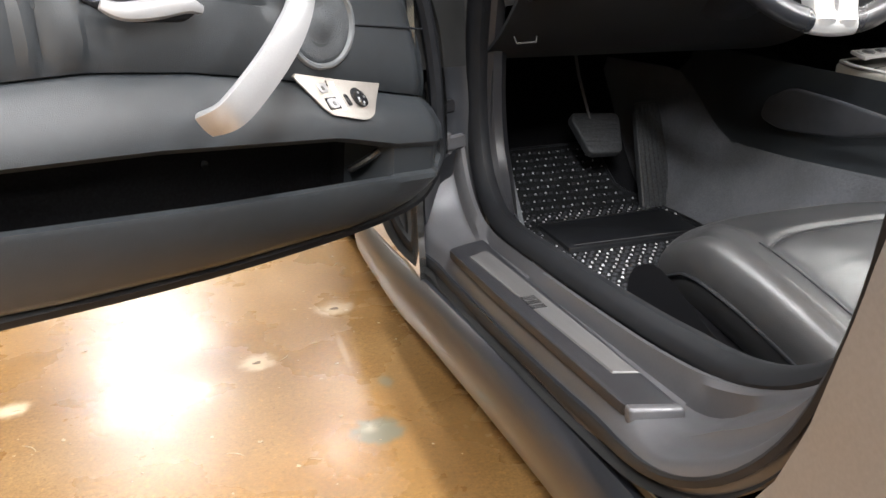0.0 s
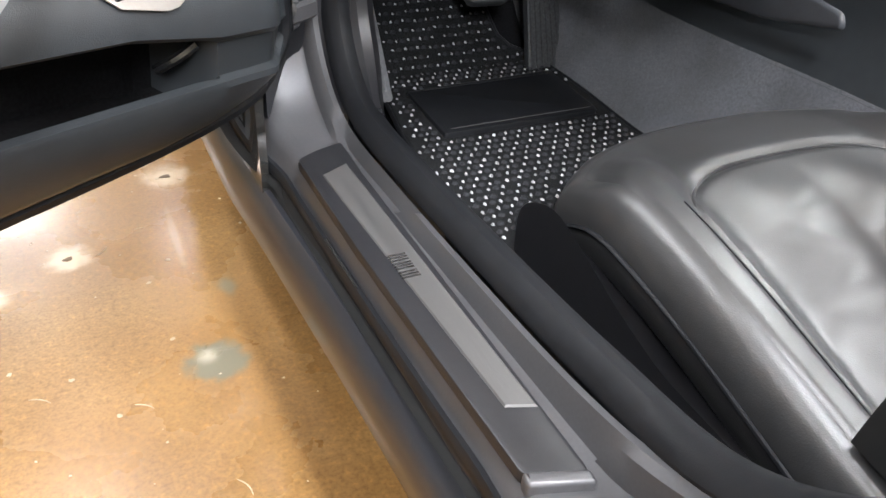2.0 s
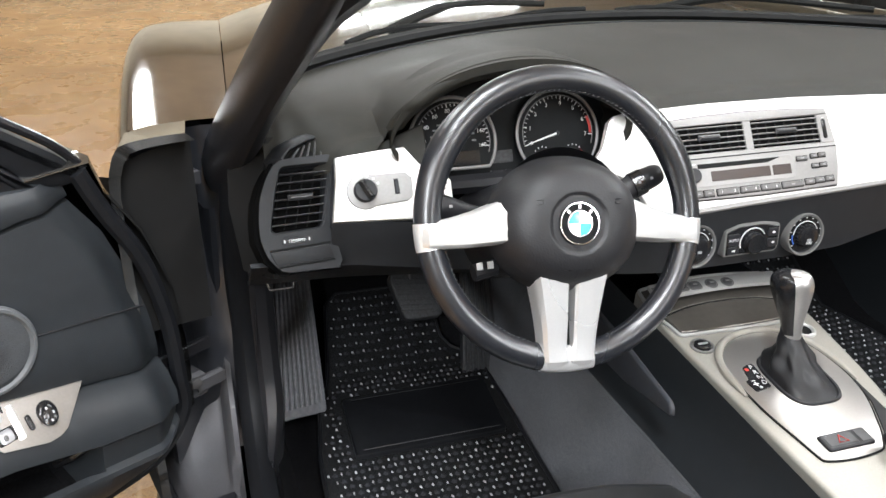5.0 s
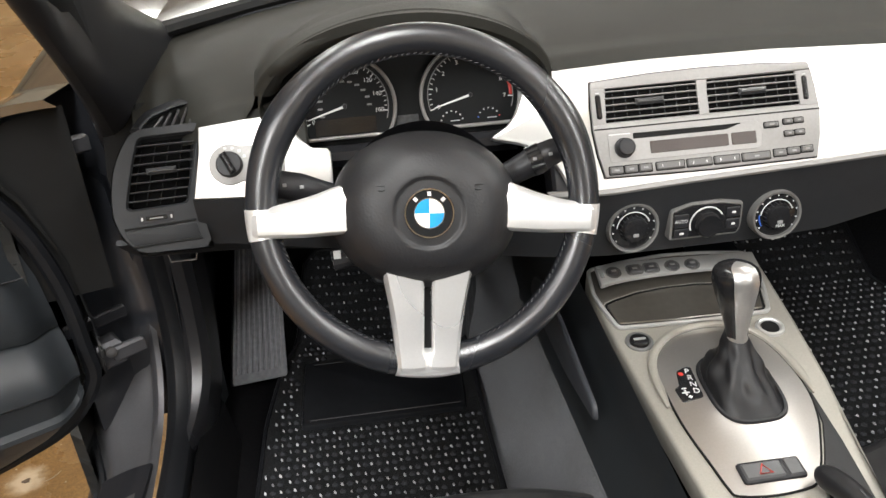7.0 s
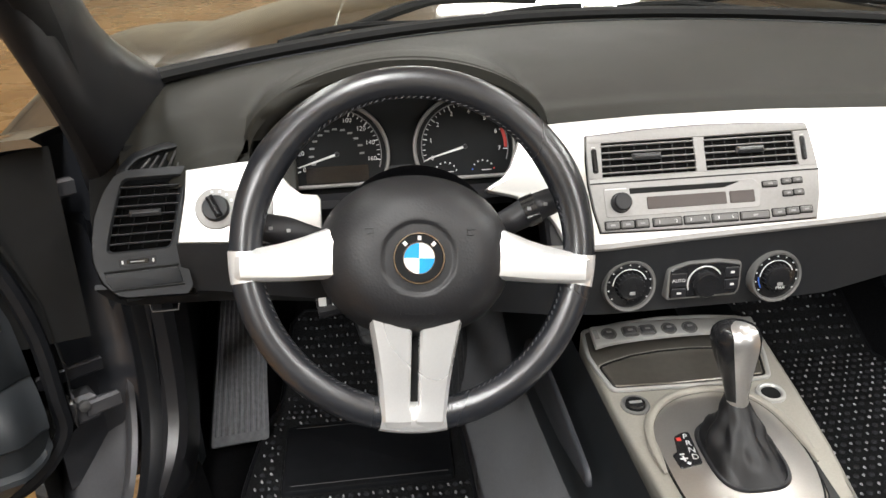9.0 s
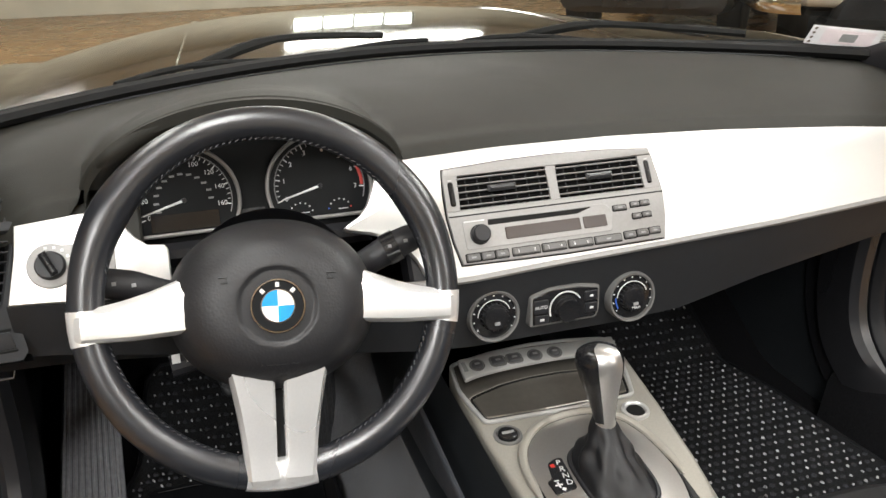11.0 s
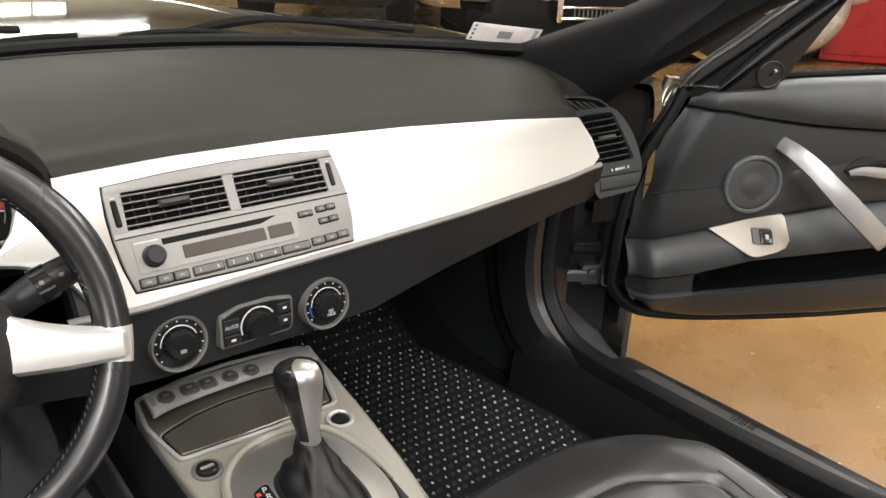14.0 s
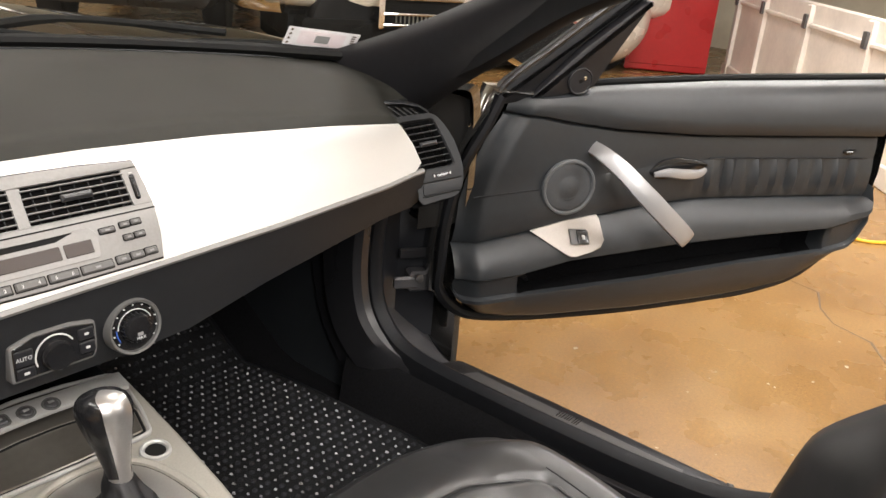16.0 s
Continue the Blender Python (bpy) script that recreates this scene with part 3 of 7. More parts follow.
for wx in (-0.95, 1.45):
    for wy in (-0.66, 0.66):
        part("wheel", G().lathe([(0.12, 0.1), (0.2, 0.1), (0.25, 0.11), (0.31, 0.1), (0.33, 0.06), (0.33, -0.06), (0.31, -0.1), (0.2, -0.1)], 28, pose(wx, wy, 0.33, 90, 0, 0), caps=True), RUBBER, veh)
part("fender", G().lathe([(0.02, 0.28), (0.2, 0.26), (0.33, 0.2), (0.42, 0.06), (0.43, -0.1)], 28, pose(1.45, -0.72, 0.5, 90, 0, 0)), PALECAR, veh)

# the rear of a dark vehicle
dv = tagged(new("dark_vehicle"), "black vehicle with a rounded tail, parked nearby", "car")
dv.matrix_world = pose(3.45, 5.66, 0, 0, 0, 46)
part("body", G().loft([body_ring(-0.02, 0.5, 0.60, 0.36), body_ring(0.05, 0.68, 0.74, 0.30), body_ring(0.6, 0.72, 0.80, 0.28), body_ring(3.2, 0.72, 0.80, 0.28), body_ring(3.9, 0.5, 0.7, 0.34)]), DARKCAR, dv)
part("cabin", G().loft([body_ring(0.35, 0.02, 0.62, 0.98), body_ring(0.8, 0.42, 0.6, 0.96), body_ring(2.0, 0.46, 0.6, 0.96), body_ring(2.7, 0.02, 0.62, 0.98)]), GLOSS, dv)
for wx in (0.75, 3.1):
    for wy in (-0.70, 0.70):
        part("wheel", G().lathe([(0.12, 0.1), (0.2, 0.1), (0.25, 0.11), (0.31, 0.1), (0.33, 0.06), (0.33, -0.06), (0.31, -0.1), (0.2, -0.1)], 28, pose(wx, wy, 0.33, 90, 0, 0), caps=True), RUBBER, dv)

# an assumed yellow car, added unseen for an unidentified yellow reflection
yc = tagged(new("yellow_stand_in"), "unseen stand-in yellow car with dark windows, parked on the concrete", "car")
yc.matrix_world = pose(-5.2, 3.4, 0, 0, 0, 90)
part("body", G().loft([body_ring(-0.05, 0.34, 0.66, 0.34), body_ring(0.1, 0.46, 0.80, 0.28), body_ring(1.1, 0.56, 0.86, 0.26), body_ring(3.2, 0.60, 0.86, 0.26), body_ring(4.1, 0.5, 0.74, 0.32)]), YELLOWPAINT, yc)
part("cabin", G().loft([body_ring(0.95, 0.03, 0.66, 0.80), body_ring(1.7, 0.44, 0.62, 0.80), body_ring(2.7, 0.46, 0.62, 0.82), body_ring(3.5, 0.03, 0.66, 0.82)]), GLOSS, yc)
part("roof", G().box((2.2, 0, 1.275), (1.15, 0.86, 0.03), 0.012), YELLOWPAINT, yc)
for wx in (0.85, 3.3):
    for wy in (-0.76, 0.76):
        part("wheel", G().lathe([(0.12, 0.1), (0.2, 0.1), (0.25, 0.11), (0.30, 0.1), (0.32, 0.06), (0.32, -0.06), (0.30, -0.1), (0.2, -0.1)], 28, pose(wx, wy, 0.32, 90, 0, 0), caps=True), RUBBER, yc)

# yellow cable on the floor
cable = part("extension_cable", G().tube(spline([(3.55, -0.05, 0.008), (3.5, -0.2, 0.008), (3.62, -0.36, 0.008), (3.5, -0.45, 0.008), (3.35, -0.62, 0.008), (3.5, -0.9, 0.008), (3.9, -1.2, 0.008)], 6), 0.008, 8), YELLOW)
tagged(cable, "yellow extension cable lying loose on concrete", "cable")

# ---- the car: shell ----
car = tagged(new("roadster"), "dark grey metallic two-seat roadster, both doors open", "car")
car.location = (0, 0, 0)


def both(name, g, mat, label=""):
    """A part and its mirror image."""
    a = part(name, g, mat, car, label)
    b = part(name, G().join(g, MIRROR), mat, car, label)
    return a, b


# the door opening: its edge in y, z and x, from the top of the front pillar round to the rear
EDGE = [(-0.40, 1.14, -0.655), (-0.24, 1.07, -0.69), (-0.10, 0.985, -0.72), (0.04, 0.905, -0.748), (0.13, 0.81, -0.765), (0.165, 0.70, -0.772),
        (0.185, 0.58, -0.775), (0.185, 0.49, -0.775), (0.165, 0.42, -0.775), (0.115, 0.368, -0.775), (0.04, 0.345, -0.775), (-0.10, 0.343, -0.772),
        (-0.30, 0.348, -0.768), (-0.48, 0.358, -0.765), (-0.585, 0.376, -0.762), (-0.67, 0.412, -0.76), (-0.735, 0.462, -0.758),
        (-0.775, 0.525, -0.756), (-0.80, 0.62, -0.754), (-0.815, 0.80, -0.75)]
edge = spline([(x, y, z) for y, z, x in EDGE], 5)


def edge_frames():
    out = []
    for i, p in enumerate(edge):
        t = (edge[min(i + 1, len(edge) - 1)] - edge[max(i - 1, 0)]).normalized()
        o = Vector((0, t.z, -t.y)).normalized()
        out.append((p, o if o.length else Vector((0, 0, -1))))
    return out


FR = edge_frames()


def sweep(profile, lo=0, hi=None):
    """Carries (outward, sideways) points along the door opening's edge."""
    rings = [[p + (-1 * o) * -a + Vector((b, 0, 0)) for a, b in profile] for p, o in FR[lo:hi]]
    return G().loft(rings, closed=False)


# outward runs down at the sill, backwards at the rear
probe = FR[60][1]
SIGN = 1 if probe.z < 0 else -1
FR = [(p, o * SIGN) for p, o in FR]

plate_z = lambda y: 0.3175 + 0.022 * max(0.0, -y)


def sweep2(low, rear, lo=0, hi=None, wide=0.45, seat=False):
    """As sweep, with one profile along the sill and another round the rear corner."""
    rings = []
    for p, o in FR[lo:hi]:
        k, w = ss(-0.48, -0.70, p.y), 1 + wide * ss(0.03, 0.15, p.y)
        rings.append([p + o * (a * (1 - k) + c * k) + Vector(((b * (1 - k) + d * k) * (w if b < -0.03 else 1), 0, 0)) for (a, b), (c, d) in zip(low, rear)])
    if seat:
        # a flat seat for the scuff plate
        for ring in rings:
            for q in ring:
                if -0.75 < q.y < 0.10 and -0.87 < q.x < -0.779:
                    k = ss(-0.69, -0.55, q.y) * ss(0.10, 0.03, q.y)
                    q.z += (min(q.z, plate_z(q.y) - 0.003) - q.z) * k
    return G().loft(rings, closed=False)


JAMB_LOW = [(0.055, 0.045), (0.02, 0.03), (0.008, 0.0), (0.006, -0.008), (0.012, -0.016), (0.020, -0.019), (0.027, -0.022), (0.030, -0.028), (0.030, -0.055), (0.031, -0.068),
            (0.036, -0.076), (0.042, -0.080), (0.050, -0.084), (0.054, -0.086), (0.058, -0.088), (0.060, -0.090), (0.063, -0.090), (0.075, -0.088)]
JAMB_REAR = [(0.055, 0.045), (0.02, 0.03), (0.012, 0.0), (0.012, -0.008), (0.016, -0.016), (0.020, -0.020), (0.024, -0.026), (0.026, -0.034), (0.030, -0.060), (0.034, -0.073),
             (0.046, -0.080), (0.050, -0.088), (0.051, -0.102), (0.054, -0.109), (0.060, -0.113), (0.064, -0.117), (0.068, -0.118), (0.080, -0.114)]
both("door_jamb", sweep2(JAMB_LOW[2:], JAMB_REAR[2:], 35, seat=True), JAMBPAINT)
# upper pillar takes the darkened paint, so its shade is painted in
both("hinge_pillar", sweep2(JAMB_LOW[2:], JAMB_REAR[2:], 23, 36), SHADEPAINT)
rings = []
for i, (p, o) in enumerate(FR[17:58]):
    k = (1 - ss(23, 40, i)) * ss(-1, 6, i)
    rings.append([p + o * (a + 0.012 * (1 - k)) + Vector((0.030 + (b - 0.030) * k, 0, 0)) for a, b in ((0.02, 0.030), (-0.004, 0.036), (-0.014, 0.050), (-0.012, 0.066), (0.0, 0.078), (0.05, 0.082), (0.08, 0.08))])
both("pillar_trim", G().loft(rings, closed=False), PILLAR)
# rubber sealing round the opening
SEALP = [(0.030, 0.048), (0.012, 0.050), (-0.004, 0.046), (-0.012, 0.036), (-0.013, 0.024), (-0.006, 0.013), (0.003, 0.007), (0.010, 0.006), (0.013, 0.011), (0.010, 0.018)]
SEALR = [(0.036, 0.036), (0.020, 0.038), (0.006, 0.034), (-0.003, 0.024), (-0.005, 0.011), (0.000, -0.002), (0.009, -0.010), (0.017, -0.010), (0.021, -0.004), (0.016, 0.004)]
part("door_seal", sweep2(SEALP, SEALR), RUBBER, car, "black rubber door seal")
HIGH = lambda prof: [(a - 0.014 if a < 0.02 else a, b) for a, b in prof]
part("door_seal", G().join(sweep2(HIGH(SEALP), HIGH(SEALR)), MIRROR), RUBBER, car, "black rubber door seal")
LIP = [(0.05, 0.034), (0.03, 0.04), (0.02, 0.05), (0.024, 0.058), (0.05, 0.06), (0.14, 0.055)]
both("inner_trim_edge", sweep(LIP, 20), HARD)
# lip seal and dark shut gap along the bottom edge of the opening
both("gap_seal", sweep2([(0.059, -0.0885), (0.054, -0.091), (0.054, -0.096), (0.059, -0.099), (0.068, -0.099)], [(0.064, -0.1165), (0.0625, -0.1175), (0.0620, -0.1195), (0.0645, -0.1215), (0.070, -0.1215)], 22), RUBBER)
both("shut_gap", sweep2([(0.070, -0.080), (0.072, -0.100), (0.076, -0.108)], [(0.074, -0.104), (0.077, -0.120), (0.080, -0.124)], 22), DARKVOID)

# outer sill: narrow lip, groove with its shade laid in near-black, rounded shoulder
SILL = [(-0.863, 0.276), (-0.864, 0.283), (-0.867, 0.283), (-0.869, 0.276), (-0.872, 0.264), (-0.876, 0.261), (-0.884, 0.262), (-0.893, 0.256), (-0.901, 0.243), (-0.905, 0.222), (-0.902, 0.19), (-0.89, 0.16), (-0.85, 0.15)]
rings = []
for i in range(41):
    y = 0.55 - 1.21 * i / 40
    dx = ip(y, (-0.62, 0.022), (-0.24, 0.006), (0.2, -0.017), (0.6, -0.02))
    rings.append([(x + dx * (1 if z < 0.27 else 0.25), y, z + 0.010 * ss(0.2, -0.5, y) - 0.012 * ss(0.0, 0.3, y)) for x, z in SILL])
both("outer_sill", G().loft(rings, closed=False), SHADEPAINT, "grey painted lower sill with dark reflections put into its colour")
both("sill_edge", G().tube([Vector(r[1]).lerp(Vector(r[2]), 0.5) for r in rings], 0.0022, 6), PAINT)
both("sill_groove", G().loft([[Vector(r[3]) + Vector((0.0, 0, 0.0016)), Vector(r[4]) + Vector((-0.0008, 0, 0.0024)), Vector(r[5]) + Vector((-0.001, 0, 0.0016))] for r in rings], closed=False), DARKVOID)

# scuff plate: a holder with a steel strip
holder = rounded([(-0.846, -0.550), (-0.795, -0.566), (-0.793, -0.30), (-0.792, -0.05), (-0.789, 0.052), (-0.826, 0.040), (-0.858, 0.022), (-0.857, -0.20)], 0.009, 4)


def on_sill(g):
    for p in g.v:
        p.z += plate_z(p.y)
    return g


h = on_sill(G().plate(holder, -0.006, 0.006, 0.004, steps=2))
steel = on_sill(G().plate([(-0.8245, -0.480), (-0.7985, -0.490), (-0.8035, -0.013), (-0.8415, -0.034)], 0.004, 0.0078, 0.0015))
bars = []
for k, gap in enumerate((0.0052, 0.0046, 0.0046)):
    y0 = -0.236 - 0.0165 * k
    mark = G()
    for j in range(3):
        mark.join(on_sill(G().box((-0.824, y0 - gap * j, 0.0080), (0.020, 0.0021, 0.0016), 0.0004)))
    bars.append(mark)
capend = on_sill(G().plate(rounded([(-0.848, -0.561), (-0.797, -0.578), (-0.795, -0.564), (-0.846, -0.547)], 0.004, 3), -0.008, 0.008, 0.004, None, 3))
for mm, side in ((Matrix.Identity(4), 0), (MIRROR, 1)):
    hold = part("scuff_plate", G().join(h, mm), HARD, car, "black sill scuff plate with a steel strip")
    part("steel_strip", G().join(steel, mm), STEEL, hold, "brushed grey steel strip")
    for bar in bars:
        part("emblem_bar", G().join(bar, mm), GLOSS, hold)
    part("end_cap", G().join(capend, mm), JAMBPAINT, hold)

# rear wing and its shut line
WING_Y = lambda z: ip(z, (0.16, -0.66), (0.24, -0.66), (0.27, -0.655), (0.29, -0.65), (0.31, -0.668), (0.34, -0.735), (0.385, -0.785), (0.43, -0.818), (0.48, -0.843), (0.53, -0.860), (0.565, -0.872), (0.7, -0.91), (0.9, -0.95))


def wing(u, v):
    z = 0.16 + 0.72 * v
    y0 = WING_Y(z) + 0.006
    edge_x = ip(z, (0.16, -0.86), (0.27, -0.874), (0.34, -0.885), (0.6, -0.893), (0.75, -0.88), (0.88, -0.83))
    if u < 0.06:
        k = u / 0.06
        return (edge_x + 0.022 * (1 - k) ** 2, y0 - 0.006 * k, z)
    k = (u - 0.06) / 0.94
    return (edge_x - 0.016 * k ** 0.8 * math.sin(math.pi * min(1, 0.15 + v)) , y0 - 0.006 + (-2.02 - y0) * k ** 1.2, z)


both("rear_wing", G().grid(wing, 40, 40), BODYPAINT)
# bonnet
def hood(u, v):
    x = (-1 + 2 * u)
    y = 0.60 + 1.3 * v - 0.42 * abs(x) ** 2.2 * (1 - v) - 0.30 * abs(x) ** 2 * v
    z = 0.912 + 0.030 * math.sin(math.pi * min(1, v * 1.0)) - 0.06 * v ** 2.2 - 0.06 * v ** 8 - (0.034 + 0.02 * v) * abs(x) ** 2.6
    return (x * (0.735 - 0.05 * v), y, z)


bonnet = part("bonnet", G().slab(hood, 40, 30, (0, 0, -0.012)), PAINT, car, "glossy grey metallic bonnet")
for sx in (-1, 1):
    part("bonnet_crease", G().tube([hood(0.5 + sx * (0.30 - 0.05 * k / 10), 0.08 + 0.8 * k / 10) for k in range(11)], 0.004, 6), PAINT, bonnet)


def front_wing(u, v):
    """From the bonnet's edge over the shoulder down to the sill."""
    e = Vector(hood(0.0, u))
    out = -0.895 + 0.10 * u ** 4 - 0.015 * math.sin(math.pi * u)
    k = min(1.0, v * 2.4)
    x = e.x + (out - e.x) * math.sin(math.pi / 2 * k)
    drop = 0.03 * k ** 2.5 - 0.012 * math.sin(math.pi * min(1, u * 1.1)) * k + (e.z - 0.25) * max(0.0, (v - 0.28) / 0.72) ** 1.5
    return (x - 0.002, e.y + 0.03 * u * v, e.z - 0.002 - drop)


both("front_wing", G().grid(front_wing, 36, 26), PAINT)
# the wing's tail beside the pillar, its shut face and the door hinge
tail = [Vector(front_wing(0.0, 0.10 + 0.90 * k / 24)) for k in range(25)]
both("wing_tail", G().loft([[q + Vector((0, -0.118 * t, 0.016 * t * (1 if q.z > 0.8 else 0))) for q in tail] for t in (0.0, 0.35, 0.7, 0.96, 1.0)] + [[q + Vector((0.012, -0.112, 0.004)) for q in tail]], closed=False), PAINT)
# near-black shut face: the dark of the hinge gap put into its colour
both("shut_face", G().grid(lambda u, v: (-0.792 - 0.096 * u, 0.110 - 0.028 * u, 0.60 + (0.268 - 0.02 * u * u) * v), 6, 6), DARKVOID)
# added backing panel, its shade put into the darkened paint
both("hinge_face", G().grid(lambda u, v: (-0.742 - 0.141 * u, 0.180 + 0.010 * math.sin(5 * u), 0.30 + (0.566 - 0.02 * u * u) * v), 8, 10), SHADEPAINT)
both("door_hinge", G().box((-0.822, 0.166, 0.790), (0.034, 0.020, 0.024), 0.004).tube([(-0.836, 0.156, 0.772), (-0.836, 0.156, 0.812)], 0.005, 10), STEEL, "bare metal door hinge")
rows = []
for k in range(12):
    t = k / 11
    rows.append([Vector(hood(i / 30, 1.0)) + Vector(((2 * i / 30 - 1) * 0.13 * ss(0, 0.5, t), 0.10 * math.sin(math.pi * min(1, t * 1.2)) - 0.06 * abs(2 * i / 30 - 1) ** 3 * t, -0.003 - (Vector(hood(i / 30, 1.0)).z - 0.2) * t)) for i in range(31)])
part("front_bumper", G().loft(rows, closed=False), PAINT, car)
# bulkhead, cowl and wipers under the windscreen
base = lambda x: 0.615 - 0.8 * x * x
cowl = G().grid(lambda u, v: ((-0.70 + 1.4 * u), base(-0.70 + 1.4 * u) - 0.01 + 0.05 * v, 0.905 - 0.034 * abs((-0.70 + 1.4 * u) / 0.72) ** 2.6 - 0.012 * v), 30, 3)
part("cowl_panel", cowl, GLOSS, car)
for off, tilt in ((0.0, 0.0), (0.62, 0.0)):
    arm = [(-0.52 + off + 0.055 * k, base(-0.52 + off + 0.055 * k) + 0.02 + 0.012 * math.sin(k), 0.925 + 0.006 * math.sin(k * 0.8)) for k in range(11)]
    w = part("wiper", G().tube(arm, 0.0055, 6), DARKVOID, car)
    part("arm", G().tube(spline([(-0.40 + off, base(-0.40 + off) + 0.10, 0.915), (-0.25 + off, base(-0.25 + off) + 0.10, 0.945), (-0.05 + off, base(-0.05 + off) + 0.05, 0.94)], 5), [0.010] * 5 + [0.007] * 6, 6), DARKVOID, w)

# windscreen
def screen(u, v):
    x = (-0.705 + 1.41 * u) * (1 - 0.10 * v)
    b = base(x / (1 - 0.10 * v))
    return (x, b - 0.02 - (0.72 - 0.10 * abs(2 * u - 1) ** 2) * v, 0.922 + 0.33 * v - 0.03 * v * v)


glass = part("windscreen", G().grid(screen, 30, 12), GLASS, car, "clear raked windscreen glass")
glass.visible_shadow = False
part("screen_band", G().tube([Vector(screen(i / 30, 0.0)) + Vector((0, -0.014, 0.002)) for i in range(31)], 0.018, 8, flat=0.6), DARKVOID, car, "black glass edge band")

# front pillars: painted outside, black trim inside
for mm in (Matrix.Identity(4), MIRROR):
    rings = []
    for k in range(17):
        t = (k / 16) ** 1.5
        c = Vector((-0.730, 0.145, 0.872)).lerp(Vector((-0.635, -0.42, 1.20)), t)
        c += Vector((-0.010, 0.05, -0.06)) * (1 - t) ** 8
        w, d = 0.027 + 0.014 * (1 - t) ** 6, 0.040 + 0.020 * (1 - t) ** 1.5
        up = Vector((0.1, 0.42, 0.85)).normalized()
        sd = Vector((1, 0.15, 0)).normalized()
        rings.append([mm @ (c + sd * w * math.cos(a) + up * d * math.sin(a) + Vector((0.055, 0.115, 0.028)) * max(0.0, math.cos(a - radians(60))) * (1 - t) ** 5) for a in [2 * math.pi * j / 16 for j in range(16)]])
    if mm.determinant() < 0:
        rings = [r[::-1] for r in rings]
    part("front_pillar", G().loft(rings), HARD, car, "black trimmed windscreen pillar")
part("windscreen_header", G().tube(spline([(-0.60, -0.40, 1.20), (-0.3, -0.36, 1.225), (0, -0.35, 1.23), (0.3, -0.36, 1.225), (0.60, -0.40, 1.20)], 5), 0.035, 10), SOFT, car)

# ---- cabin floor ----
def cabin_floor(u, v):
    x = -0.745 + 1.49 * u
    y = 0.95 - 2.0 * v
    z = 0.205 + 0.68 * max(0, y - 0.43)
    return (x, y, z)


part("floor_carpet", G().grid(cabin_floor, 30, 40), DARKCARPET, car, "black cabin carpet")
for sx in (-1, 1):
    mm = Matrix.Diagonal((-sx, 1, 1, 1))
    # footwell side
    part("kick_panel", G().join(G().grid(lambda u, v: (-0.745 + 0.03 * v, 0.17 + 0.75 * u, 0.2 + 0.62 * v), 8, 8), mm), DOORTRIM, car)
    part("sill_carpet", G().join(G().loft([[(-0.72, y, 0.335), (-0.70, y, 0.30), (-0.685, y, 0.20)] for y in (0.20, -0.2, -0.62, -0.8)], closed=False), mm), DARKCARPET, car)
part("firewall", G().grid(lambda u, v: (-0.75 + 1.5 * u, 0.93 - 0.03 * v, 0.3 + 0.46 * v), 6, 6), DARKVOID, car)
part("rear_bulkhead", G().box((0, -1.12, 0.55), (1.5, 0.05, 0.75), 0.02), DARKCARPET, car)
part("rear_deck", G().slab(lambda u, v: (-0.835 + 1.67 * u, -1.10 - 0.92 * v + 0.05 * (2 * u - 1) ** 2 * v, 0.872 + 0.05 * (1 - (2 * u - 1) ** 2) * (0.6 + 0.4 * math.sin(math.pi * v)) - 0.03 * v * v), 24, 16, (0, 0, -0.02)), PAINT, car)
part("rear_bumper", G().grid(lambda u, v: (-0.93 + 1.86 * u, -2.02 - 0.10 * math.sin(math.pi * min(1, v * 1.1)) + 0.10 * abs(2 * u - 1) ** 3, 0.86 - 0.66 * v), 24, 14), PAINT, car)
part("underbody", G().box((0, 0.0, 0.165), (1.62, 3.6, 0.03), 0.01), DARKVOID, car)
for wx in (-0.80, 0.80):
    for wy in (1.28, -1.22):
        wl = part("wheel", G().lathe([(0.20, 0.1), (0.25, 0.115), (0.30, 0.10), (0.315, 0.07), (0.315, -0.07), (0.30, -0.1), (0.2, -0.1)], 32, pose(wx * 0.95, wy, 0.315, 0, 90, 0), caps=True), RUBBER, car)
        part("rim", G().lathe([(0.02, 0.09), (0.06, 0.085), (0.17, 0.075), (0.2, 0.105), (0.212, 0.105)], 32, pose(wx * 0.95, wy, 0.315, 0, 90 if wx > 0 else -90, 0)), SATIN, wl)

RIGHT_EDGE = lambda y: ip(y, (-0.62, 0.05), (-0.5, 0.058), (-0.34, 0.082), (-0.2, 0.106), (-0.1, 0.118), (0.0, 0.127), (0.06, 0.132))
